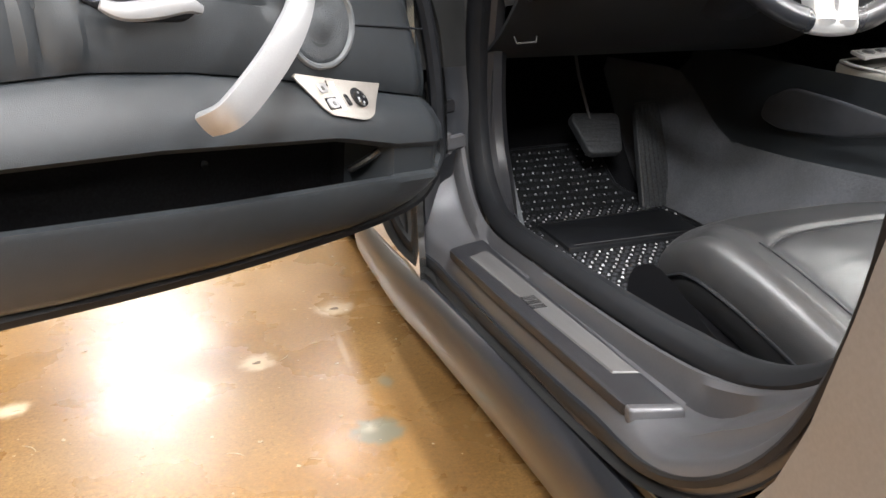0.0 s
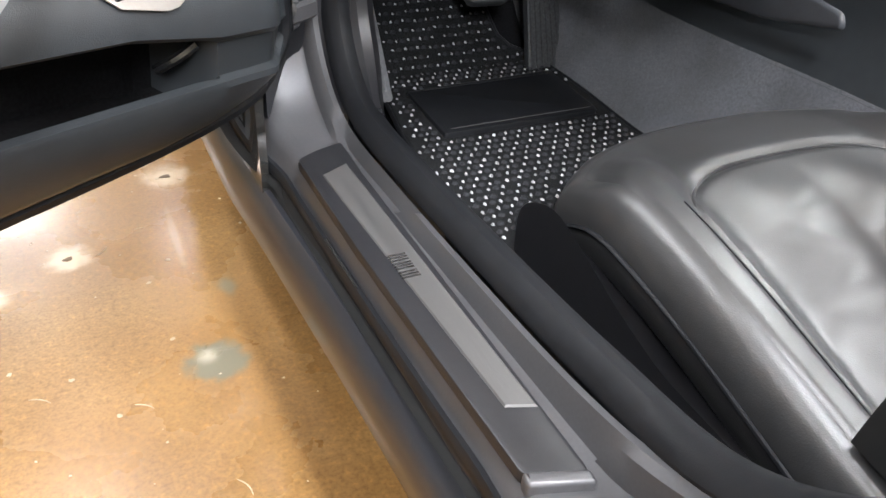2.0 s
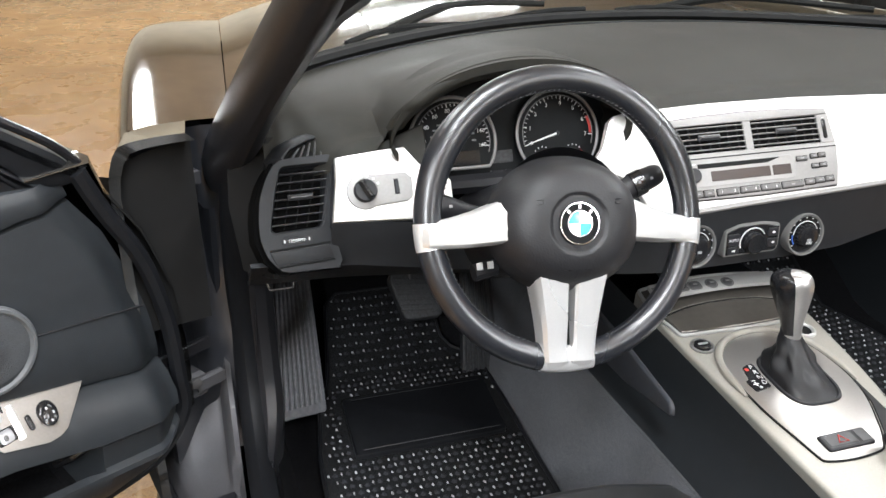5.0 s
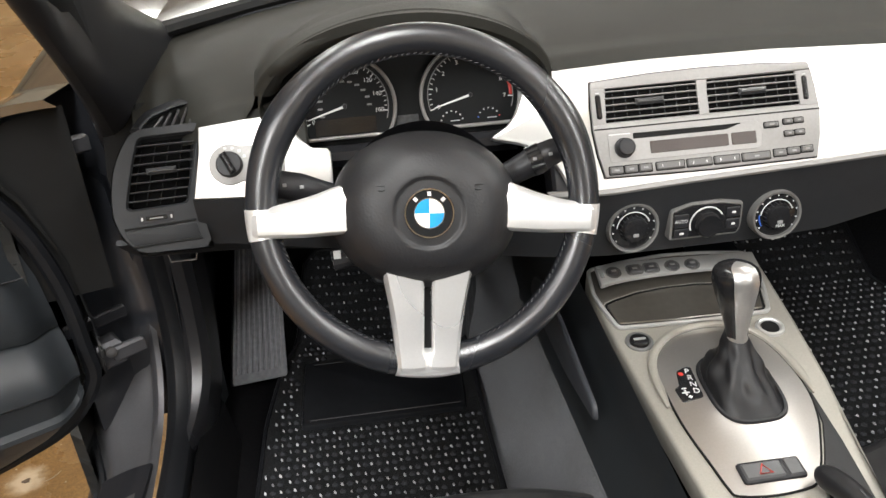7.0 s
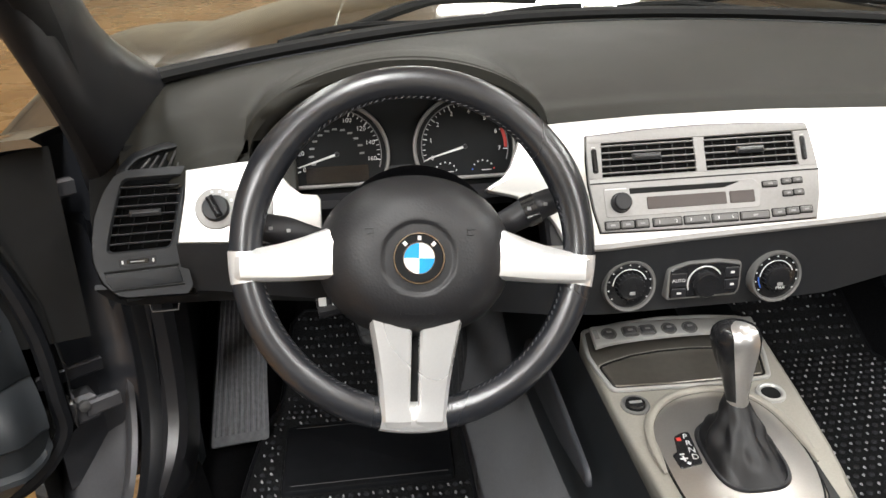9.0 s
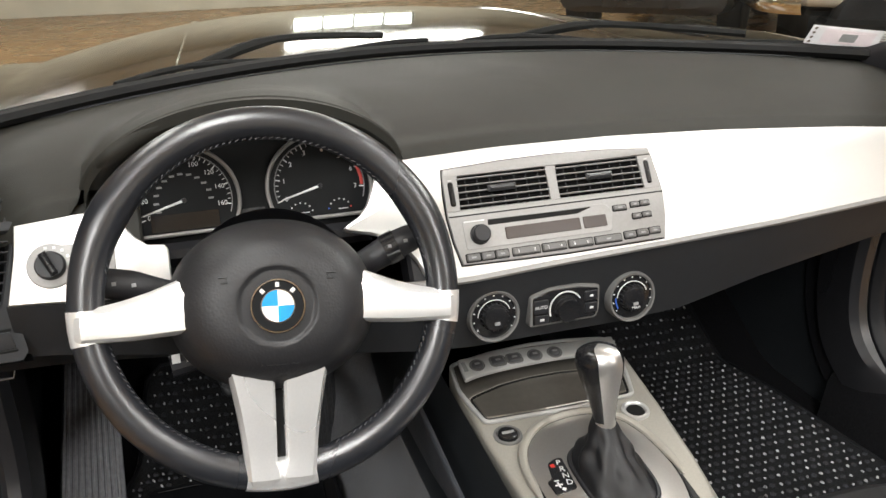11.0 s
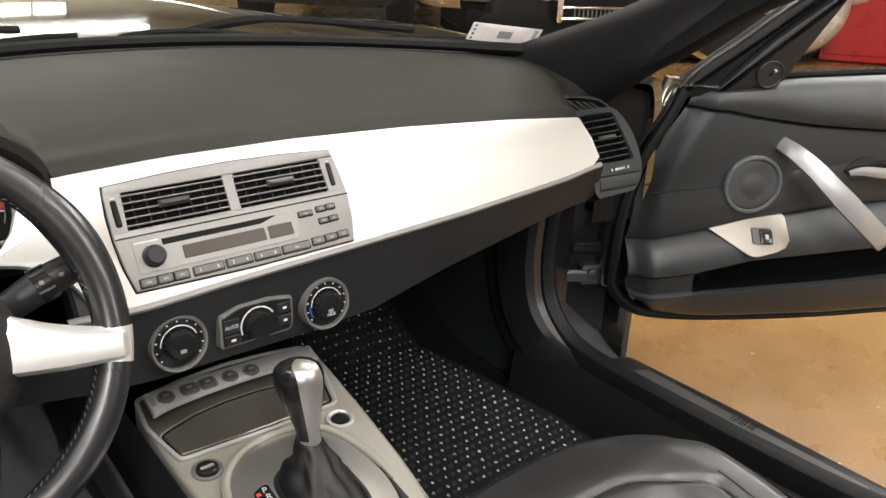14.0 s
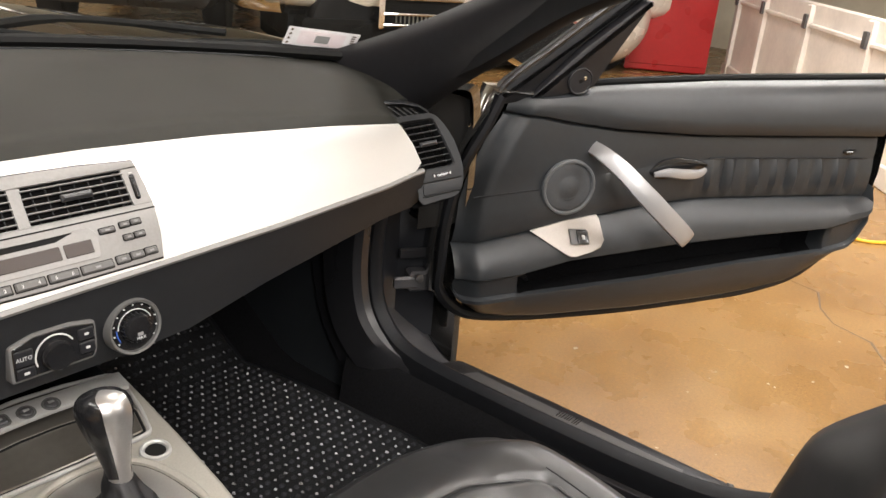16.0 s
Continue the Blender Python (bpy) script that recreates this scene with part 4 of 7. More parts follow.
# central tunnel: carpeted below, black above
for sx in (-1, 1):
    mm = Matrix.Diagonal((-sx, 1, 1, 1))
    def tn(u, v):
        y = 0.85 - 1.75 * u
        flare = 0.04 * ss(0.2, 0.7, y)
        top = 0.393 + 0.012 * ss(0.15, -0.25, y) + 0.13 * ss(0.27, 0.52, y)
        k = v
        return (-0.255 + 0.085 * k ** 0.9 - flare * (1 - k), y, 0.2 + (top - 0.2) * k)
    part("tunnel_carpet", G().join(G().grid(tn, 34, 10), mm), CARPET, car, "dark grey brushed tunnel carpet")
    def tu(u, v):
        y = 0.50 - 1.4 * u
        lo = 0.388 + 0.012 * ss(0.15, -0.25, y) + 0.13 * ss(0.27, 0.52, y)
        k = v
        top_x = -0.132 if sx < 0 else -RIGHT_EDGE(y) + 0.006
        return (-0.172 + (top_x + 0.172) * k + 0.012 * math.sin(math.pi * k), y, lo + (0.545 - lo + 0.1 * (y + 0.1) * 0.5) * k)
    part("console_side", G().join(G().grid(tu, 34, 8), mm), DOORTRIM, car)
    if sx > 0:
        continue
    pad = rounded([(0.14, 0.440), (-0.02, 0.448), (-0.158, 0.475), (-0.150, 0.496), (-0.0, 0.514), (0.11, 0.522), (0.180, 0.495), (0.198, 0.455)][::-1], 0.02, 4)
    g = G().plate(pad, 0, 0.007, 0.006, basis((-0.166, 0, 0), (0, -1, 0), (0, 0, 1)) @ Matrix.Diagonal((-1, 1, 1, 1)), 3)
    part("knee_pad", G().join(g, mm), KNEE, car, "dark grey leather knee pad")

# ---- doors ----
# s runs along the door from the hinge, n towards the cabin, z up
Z_TOP = lambda s: ip(s, (-0.13, 0.86), (0.0, 0.868), (0.13, 0.880), (0.44, 0.898), (0.9, 0.912))
Z_BELT = lambda s: ip(s, (-0.13, 0.826), (-0.03, 0.823), (0.05, 0.813), (0.2, 0.80), (0.4, 0.79), (0.9, 0.789))
Z_ARM = lambda s: ip(s, (-0.14, 0.556), (0.03, 0.590), (0.18, 0.620), (0.30, 0.640), (0.42, 0.652), (0.65, 0.652), (0.9, 0.650))
Z_POCK = lambda s: ip(s, (-0.14, 0.49), (0.0, 0.506), (0.11, 0.532), (0.37, 0.560), (0.55, 0.572), (0.75, 0.582), (0.9, 0.62))
Z_LIP = lambda s: ip(s, (-0.14, 0.452), (0.02, 0.466), (0.3, 0.488), (0.55, 0.515), (0.69, 0.526), (0.76, 0.533), (0.82, 0.545), (0.9, 0.615))
Z_BOT = lambda s: ip(s, (-0.14, 0.47), (-0.115, 0.43), (-0.08, 0.408), (-0.02, 0.398), (0.06, 0.394), (0.3, 0.399), (0.49, 0.412), (0.6, 0.424), (0.7, 0.443), (0.78, 0.487), (0.84, 0.545), (0.885, 0.635))


def s_front(z):
    return ip(z, (0.39, -0.10), (0.45, -0.125), (0.55, -0.128), (0.66, -0.118), (0.76, -0.085), (0.82, -0.045), (0.87, -0.03), (0.95, -0.02))


def door_surface(i_s, row):
    """A point of the inner panel: rows run from the bottom edge to the belt."""
    s = -0.13 + 1.02 * i_s
    zb, zl, zp, za, zs, zt = Z_BOT(s), Z_LIP(s), Z_POCK(s), Z_ARM(s), Z_BELT(s), Z_TOP(s)
    zl, zp = max(zl, zb + 0.02), max(zp, zb + 0.03)
    za, = (max(za, zp + 0.01),)
    pk = ss(0.0, 0.025, s) * (1 - ss(0.735, 0.765, s))
    gather = 0.0085 * (0.7 * math.sin(s * 150 + 1.8 * math.sin(s * 37)) + 0.4 * math.sin(s * 263 + 2)) * ss(0.36, 0.44, s) * (1 - ss(0.80, 0.86, s))
    fd = ss(0.02, 0.32, s)
    table = [(zb, -0.03), (zb + 0.004, -0.006), (zb + 0.014, 0.006), ((zb + zl) / 2, 0.016), (zl - 0.010, 0.028), (zl - 0.003, 0.027), (zl, 0.022 - 0.02 * pk * 0.3),
             (zl + 0.002 - 0.045 * pk, 0.018 - 0.030 * pk), ((zl + zp) / 2 - 0.060 * pk, 0.02 - 0.11 * pk), (zp - 0.002, 0.022 - 0.105 * pk), (zp, 0.026 - 0.006 * pk), (zp + 0.006, 0.032), (zp * 0.6 + za * 0.4, 0.030),
             (zp * 0.25 + za * 0.75, 0.012), (za - 0.004, -0.004), (za - 0.001, -0.010), (za, -0.014), (za + 0.002, -0.008), (za + 0.012, -0.004 + gather * 0.5),
             (za + 0.035, -0.001 + gather), (za + 0.065, -0.002 + gather * 0.8), (za + 0.088, -0.006 + gather * 0.2), (za * 0.5 + zs * 0.5, -0.008), (za * 0.2 + zs * 0.8, -0.006), (zs - 0.004, -0.010), (zs - 0.001, -0.016),
             (zs + 0.001, -0.014), (zs + 0.004, -0.006 + 0.010 * fd), (min(zs + 0.016, zs * 0.75 + zt * 0.25), -0.004 + 0.016 * fd), (min(zs + 0.034, zs * 0.5 + zt * 0.5), -0.004 + 0.016 * fd), (max(zt - 0.030, zs * 0.35 + zt * 0.65), -0.006 + 0.006 * fd), (max(zt - 0.012, zs * 0.15 + zt * 0.85), -0.012), (zt - 0.003, -0.026), (zt, -0.045)]
    z, n = table[row]
    sf = s_front(z)
    s2 = max(s, sf) if s < 0.2 else s
    if s < 0.2:
        s2 = sf + (s + 0.13) / 0.33 * (0.2 - sf)
    edge_in = 0.03 * (1 - ss(0.0, 0.05, s2 - sf)) + 0.04 * ss(0.86, 0.89, s)
    return Vector((s2, n - edge_in, z))


ROWS_N = 34
DOOR_L = basis((-0.959, -0.014, 0), (-0.839, -0.545, 0), (0.545, -0.839, 0))
DOOR_R = MIRROR @ DOOR_L


def bowed(pts, n0, n1, bevel, m, bow=0.0):
    """A plate lying on the door: outline in s, z, from n0 to n1."""
    g = G().plate(pts, n0, n1, bevel, None, 2)
    g.v = [Vector((p.x, p.z, p.y)) for p in g.v]
    g.f = [f[::-1] for f in g.f]
    return g


def make_door(m, driver):
    side = "driver" if driver else "passenger"
    P = lambda name, g, mat, parent, label="", angle=35: part(name, G().join(g, m), mat, parent, label, angle)
    # shell: painted skin behind the trim
    outline = [Vector((s_front(z) - 0.045, z)) for z in (0.46, 0.55, 0.66, 0.76, 0.83, 0.875)]
    outline += [Vector((s, Z_TOP(s) - 0.012)) for s in (0.1, 0.3, 0.5, 0.7, 0.86)] + [Vector((0.905, 0.84)), Vector((0.91, 0.70)), Vector((0.90, 0.63))]
    outline += [Vector((s + 0.012, Z_BOT(s) - 0.014)) for s in (0.85, 0.78, 0.7, 0.6, 0.49, 0.3, 0.1, -0.02, -0.08, -0.125)]
    pts = [(p.x, p.y) for p in outline][::-1]
    g = G()
    rings = []
    for d, n in ((0.006, -0.022), (0.0, -0.030), (0.0, -0.085), (0.02, -0.105), (0.06, -0.12), (0.14, -0.13)):
        rings.append([(x, n, z) for x, z in inset(pts, d)])
    g.loft(rings, caps=False)
    g.f.append(tuple(range(len(g.v) - len(pts), len(g.v))))
    door = P("driver_door" if driver else "passenger_door", g, PAINT, car, "open door, grey metallic outside, dark leather inside", 50)
    # inner trim
    nu = 110
    rings = [[door_surface(i / nu, r) for i in range(nu + 1)] for r in range(ROWS_N)]
    P("inner_panel", G().loft(rings, closed=False), DOORTRIM, door, "dark grey padded door panel with gathered leather insert")
    # near-black sheet that puts the pocket's shade into colour
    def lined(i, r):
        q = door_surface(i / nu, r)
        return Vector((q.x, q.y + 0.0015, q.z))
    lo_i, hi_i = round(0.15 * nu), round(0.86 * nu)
    P("pocket_shade", G().loft([[lined(i, r) for i in range(lo_i, hi_i + 1)] for r in (7, 8, 9)], closed=False), DARKCARPET, door)
    # weather strip along the front and bottom of the panel
    P("door_weatherstrip", G().tube(spline([(s_front(z) - 0.022, -0.028, z) for z in (0.86, 0.80, 0.72, 0.62, 0.52, 0.46)] + [(-0.10, -0.026, 0.411), (-0.03, -0.026, 0.395), (0.1, -0.026, 0.390), (0.3, -0.026, 0.394), (0.5, -0.026, 0.408), (0.62, -0.026, 0.421), (0.74, -0.026, 0.455), (0.84, -0.026, 0.534)], 4), 0.012, 8), RUBBER, door)
    P("window_slot_seal", G().tube([(s, -0.058, Z_TOP(s) + 0.004) for s in (0.1, 0.3, 0.5, 0.7, 0.88)], 0.008, 8), DARKVOID, door)
    # sail panel with the tweeter and the black frame in front of it
    sail = bowed(rounded([(-0.005, 0.846), (0.132, 0.880), (0.165, 0.935), (0.238, 1.050), (0.215, 1.045), (0.10, 0.955), (0.012, 0.870)], 0.006), -0.055, -0.018, 0.008, m)
    sp = P("sail_panel", sail, HARD, door, "black triangular mirror sail panel")
    P("tweeter", G().lathe([(0.026, 0.0), (0.026, 0.003), (0.024, 0.004), (0.022, 0.0025), (0.004, 0.0025)], 28, basis((0.100, -0.018, 0.893), (1, 0, 0.1), (0, 0, 1)) @ Matrix.Diagonal((1, 1, -1, 1))), HARD, sp)
    P("tweeter_badge", G().lathe([(0.004, 0.0), (0.004, 0.002), (0.001, 0.0028)], 12, basis((0.108, -0.016, 0.900), (1, 0, 0), (0, 0, 1)) @ Matrix.Diagonal((1, 1, -1, 1)), caps=True), CHROME, sp)
    quarter = bowed(rounded([(-0.045, 0.842), (0.004, 0.850), (0.016, 0.872), (0.104, 0.960), (0.222, 1.052), (0.242, 1.060), (0.236, 1.090), (0.13, 1.018), (0.03, 0.940), (-0.042, 0.885), (-0.070, 0.850)], 0.008), -0.070, -0.026, 0.012, m)
    P("quarter_frame", quarter, RUBBER, door, "black window corner frame")
    P("quarter_trim", G().tube(spline([(-0.066, -0.030, 0.862), (-0.03, -0.030, 0.902), (0.04, -0.030, 0.954), (0.13, -0.030, 1.024), (0.235, -0.030, 1.094)], 4), 0.006, 8), GLOSS, door)
    # painted front flange, coloured dark for shade, that tucks behind the front wing
    P("front_flange", G().slab(lambda u, v: (-0.145 - 0.135 * u, -0.060 - 0.035 * u - 0.012 * math.sin(math.pi * u), 0.34 + 0.53 * v), 8, 10, (0, -0.012, 0)), SHADEPAINT, door)
    # door mirror
    P("door_mirror", G().loft([[(0.07 + 0.10 * k * math.cos(a), -0.16 - 0.07 * j, 0.95 + 0.062 * k * math.sin(a)) for a in [2 * math.pi * i / 18 for i in range(18)]] for j, k in ((-0.4, 0.86), (0, 1), (0.6, 0.95), (1.1, 0.7), (1.4, 0.35))]), PAINT, door, "folding outside mirror")
    # loudspeaker
    spk_m = basis((0.10, -0.006, 0.683), (1, 0, 0), (0, 0, 1)) @ Matrix.Diagonal((1, 1, -1, 1))
    spk = P("loudspeaker", G().lathe([(0.0585, 0.0), (0.0585, 0.005), (0.056, 0.0085), (0.0525, 0.0085), (0.0495, 0.004)], 48, spk_m), SPEAKRIM, door, "round grey door loudspeaker with mesh grille")
    P("grille", G().lathe([(0.050, 0.004), (0.044, 0.0052), (0.034, 0.0050), (0.026, 0.0042), (0.021, 0.0050), (0.014, 0.0074), (0.007, 0.0086), (0.001, 0.0090)], 48, spk_m), SPEAKER, spk, "dark perforated grille")
    # switch panel
    sw = [(0.026, 0.593), (0.10, 0.612), (0.172, 0.624), (0.178, 0.617), (0.181, 0.580), (0.172, 0.566), (0.155, 0.557), (0.118, 0.547), (0.105, 0.548), (0.094, 0.553)]
    if driver:
        sw = [(0.000, 0.5955), (0.07, 0.6080), (0.150, 0.6250), (0.155, 0.6215), (0.130, 0.580), (0.119, 0.5690), (0.068, 0.5555), (0.052, 0.5555), (0.040, 0.5590), (0.018, 0.576)]
    swp = bowed(sw[::-1], -0.004, 0.0, 0.002, m)

    def shear(g):
        for p in g.v:
            za, zp = Z_ARM(p.x), Z_POCK(p.x)
            k = min(1, max(0, (za - p.z) / (za - zp)))
            p.y += ip(k, (0, -0.004), (0.25, 0.014), (0.6, 0.034), (1, 0.038)) + 0.003
        return g
    panel = P("switch_panel", shear(swp), PANELMETAL, door, "satin silver switch panel")
    def key(x0, z0, x1, z1, t, mat, label="", r=0.003):
        P("switch", shear(bowed(rect(x0, z0, x1, z1, r), -0.002, t, 0.002, m)), mat, panel, label)
    if driver:
        for kx, kz in ((0.1120, 0.6030), (0.1085, 0.5835)):
            key(kx - 0.013, kz - 0.0085, kx + 0.013, kz + 0.0085, 0.0012, GLOSS)
            key(kx - 0.007, kz - 0.0060, kx + 0.010, kz + 0.0060, 0.0055, PULL, r=0.004)
            key(kx + 0.000, kz - 0.0030, kx + 0.006, kz + 0.0030, 0.0066, RADIO_D, r=0.002)
        key(0.0885, 0.5720, 0.0985, 0.6090, 0.0020, SATIN, "pale silver divider")
        key(0.0755, 0.5760, 0.0825, 0.5910, 0.0040, GLOSS)
        P("mirror_knob", shear(bowed(circle(0.0555, 0.5840, 0.0125, 24), -0.002, 0.008, 0.004, m)), GLOSS, panel, "black round mirror knob")
        for dx, dz in ((0.006, 0.0), (-0.006, 0.0), (0.0, 0.006), (0.0, -0.006)):
            key(0.0555 + dx - 0.0018, 0.5840 + dz - 0.0018, 0.0555 + dx + 0.0018, 0.5840 + dz + 0.0018, 0.0088, PULL, r=0.0008)
    else:
        key(0.108, 0.572, 0.146, 0.598, 0.002, RADIO_D)
        key(0.122, 0.574, 0.146, 0.597, 0.006, GLOSS)
        key(0.131, 0.582, 0.138, 0.590, 0.0075, WHITE, r=0.001)
    # pull handle
    path = spline([(0.146, -0.010, 0.764), (0.155, 0.030, 0.757), (0.180, 0.065, 0.735), (0.215, 0.090, 0.700), (0.255, 0.103, 0.664), (0.295, 0.106, 0.630), (0.325, 0.100, 0.605), (0.338, 0.072, 0.594)], 6)
    rings = []
    for i, p in enumerate(path):
        t = (path[min(i + 1, len(path) - 1)] - path[max(i - 1, 0)]).normalized()
        w = ip(i / (len(path) - 1), (0, 0.014), (0.2, 0.017), (0.5, 0.0205), (0.8, 0.0200), (1, 0.016))
        sd = t.cross(Vector((0, 1, 0))).normalized()
        up = sd.cross(t).normalized()
        prof = [(-1, 0), (-0.92, 0.55), (-0.3, 0.72), (0.3, 0.72), (0.92, 0.55), (1, 0), (0.85, -0.45), (0, -0.6), (-0.85, -0.45)]
        rings.append([p + sd * w * a + up * 0.011 * b for a, b in prof])
    P("pull_handle", G().loft(rings), PULL, door, "curved satin aluminium pull handle", 60)
    # release lever in its recess
    rec = P("lever_recess", bowed(rounded([(0.275, 0.712), (0.30, 0.696), (0.37, 0.70), (0.425, 0.728), (0.40, 0.738), (0.34, 0.746), (0.305, 0.738)], 0.012), -0.012, 0.0, 0.006, m), GLOSS, door, "black lever recess")
    lev = spline([(0.285, 0.010, 0.711), (0.31, 0.016, 0.717), (0.35, 0.018, 0.714), (0.385, 0.016, 0.714), (0.405, 0.012, 0.722)], 5)
    P("release_lever", G().tube(lev, [0.004 + 0.004 * math.sin(math.pi * i / (len(lev) - 1)) for i in range(len(lev))], 8, flat=1.4), PULL, rec, "satin silver release lever")
    lp = P("lock_pin_recess", bowed(circle(0.785, 0.755, 0.016, 18, 0.45), -0.012, -0.003, 0.003, m), GLOSS, door)
    P("lock_pin", G().tube([(0.775, 0.0, 0.755), (0.785, 0.006, 0.758), (0.797, 0.0, 0.76)], 0.003, 6), GLOSS, lp)
    # seams
    P("seam", G().tube([(s, -0.006, ip(s, (-0.1, 0.664), (0.04, 0.679))) for s in (-0.1, -0.05, 0.0, 0.04)], 0.0016, 6), RUBBER, door)
    P("seam", G().tube([(s, -0.004, Z_ARM(s) + 0.09) for s in [0.42 + 0.02 * k for k in range(22)]], 0.0016, 6), RUBBER, door)
    # strap at the front of the pocket, small screw in the pocket
    P("pocket_bracket", G().tube(spline([(0.012, 0.0, 0.50), (0.03, -0.01, 0.488), (0.045, -0.03, 0.474)], 4), 0.006, 8), GLOSS, door)
    P("pocket_screw", G().lathe([(0.006, 0), (0.006, 0.003), (0.001, 0.004)], 10, basis((0.25, -0.084, 0.515), (1, 0, 0), (0, 0, 1)) @ Matrix.Diagonal((1, 1, -1, 1)), caps=True), GLOSS, door)
    # hinges, check strap and cable boot between door and pillar
    for hz in (0.80, 0.47):
        hg = P("hinge", G().box((-0.185, -0.065, hz), (0.04, 0.035, 0.045), 0.006), JAMBPAINT, door)
        P("hinge_arm", G().box((-0.212, -0.05, hz), (0.05, 0.012, 0.026), 0.004), JAMBPAINT, hg)
        P("bolt", G().lathe([(0.009, 0), (0.009, 0.006), (0.004, 0.008)], 8, basis((-0.185, -0.047, hz + 0.010), (1, 0, 0), (0, 0, 1)) @ Matrix.Diagonal((1, 1, -1, 1)), caps=True), STEEL, hg)
    P("check_strap", G().box((-0.18, -0.06, 0.53), (0.09, 0.010, 0.022), 0.003), HARD, door)
    boot = spline([(-0.165, -0.06, 0.69), (-0.185, -0.055, 0.655), (-0.20, -0.06, 0.61)], 10)
    P("cable_boot", G().tube(boot, [0.013 + 0.002 * (i % 2) for i in range(len(boot))], 12), RUBBER, door, "corrugated rubber cable boot")
    return door


make_door(DOOR_L, True)
make_door(DOOR_R, False)

# ---- dashboard ----
# x across, v up the sloping trim, n out of it towards the seats
DASH = basis((0, 0.012, 0.866), (1, 0, 0), (0, 0.5145, 0.8575))
V_TOP = lambda x: ip(x, (-0.62, -0.008), (-0.54, 0.0), (-0.35, 0.016), (-0.18, 0.0205), (-0.07, 0.0245), (0.09, 0.0235), (0.26, 0.0165), (0.46, 0.002), (0.585, -0.0105), (0.62, -0.014))
V_BOT = lambda x: ip(x, (-0.63, -0.092), (-0.56, -0.098), (-0.3, -0.125), (-0.14, -0.134), (-0.03, -0.129), (0.13, -0.124), (0.32, -0.117), (0.53, -0.104), (0.612, -0.094))


def top_surface(u, w):
    """The dash top: from the trim's upper edge forward to the windscreen."""
    x = -0.70 + 1.40 * u
    a = DASH @ Vector((x, V_TOP(x) - 0.004, -0.004))
    a = a.lerp(DASH @ Vector((x, V_TOP(math.copysign(0.62, x)) + 0.012, -0.03)), ss(0.605, 0.665, abs(x)))
    b = Vector((x, base(x) - 0.004, 0.914))
    k = w
    p = a.lerp(b, k)
    p.z += 0.028 * math.sin(math.pi * k ** 0.7) + 0.006 * math.exp(-((k - 0.03) / 0.03) ** 2)
    p.x, p.z = x, p.z - 0.018 * ss(0.60, 0.70, abs(x)) * (1 - k) - 0.020 * ss(0.585, 0.635, abs(x)) * max(0.0, 1 - 3.5 * k)
    # cover over the instruments
    q = 1 - ((x + 0.367) / 0.182) ** 2
    if q > 0:
        arch = 0.868 + 0.108 * q ** 0.5
        fade = 1 - ss(0.06, 0.62, k)
        lift = max(0.0, arch - p.z) * fade
        p.z += lift
        p.y -= 0.025 * min(1, q * 3) * (1 - ss(0.0, 0.3, k))
    return p


dash = part("dashboard", G().grid(top_surface, 120, 40), SOFT, car, "black grained soft dashboard")
arch = []
for i in range(61):
    q = Vector(top_surface((-0.367 - 0.178 + 0.356 * i / 60 + 0.70) / 1.40, 0.0))
    r = Vector((q.x + 0.367, 0, q.z - 0.866))
    arch.append((q, r.normalized()))
part("hood_rim", G().loft([[q + Vector((0, dy, 0)) - r * d for q, r in arch] for d, dy in ((-0.001, 0.004), (0.001, -0.002), (0.007, -0.005), (0.016, -0.003), (0.024, 0.006), (0.028, 0.03))], closed=False), SOFT, dash, "rounded soft edge of the gauge hood", 60)
part("top_crease", G().tube([Vector(top_surface(0.06 + 0.88 * i / 40, 0.86)) + Vector((0, 0, 0.0006)) for i in range(41)], 0.0022, 6), RUBBER, dash)


def trim_outline(x0, x1, n, cut_left=None):
    xs = [x0 + (x1 - x0) * i / n for i in range(n + 1)]
    return [(x, V_BOT(x)) for x in xs] + [(x, V_TOP(x)) for x in xs[::-1]]


right_trim = trim_outline(-0.178, 0.60, 26)
right_trim = right_trim[:27] + [(0.622, -0.083), (0.618, -0.05), (0.605, -0.018)] + right_trim[27:]
right_trim += [(-0.196, 0.0195), (-0.212, 0.0165), (-0.222, 0.009), (-0.229, -0.008), (-0.238, -0.028), (-0.250, -0.042), (-0.266, -0.0508), (-0.270, -0.0545), (-0.266, -0.0575), (-0.240, -0.0640), (-0.2185, -0.0720), (-0.203, -0.084), (-0.190, -0.104)]
part("silver_trim", G().plate(right_trim, -0.012, 0.0, 0.004, DASH, 2), SILVER, dash, "bright silver painted dash trim")
left_trim = [(-0.628, -0.092), (-0.50, -0.10), (-0.470, -0.099), (-0.4655, -0.094), (-0.4645, -0.052), (-0.468, -0.0468), (-0.486, -0.0445), (-0.498, -0.034), (-0.510, -0.018), (-0.522, -0.001), (-0.56, -0.003), (-0.615, -0.008), (-0.618, -0.04)]
part("silver_trim", G().plate(left_trim, -0.012, 0.0, 0.004, DASH, 2), SILVER, dash, "bright silver painted dash trim")
part("hood_side", G().plate([(-0.575, -0.02), (-0.49, -0.04), (-0.49, 0.03), (-0.54, 0.012), (-0.575, 0.004)], -0.03, -0.006, 0.002, DASH), SOFT, dash)
# body under the trim
part("trim_backing", G().plate(trim_outline(-0.20, 0.62, 30), -0.05, -0.010, 0.004, DASH), HARD, dash)
part("trim_backing", G().plate([(-0.63, -0.095), (-0.50, -0.10), (-0.52, -0.004), (-0.618, -0.012)], -0.05, -0.010, 0.004, DASH), HARD, dash)
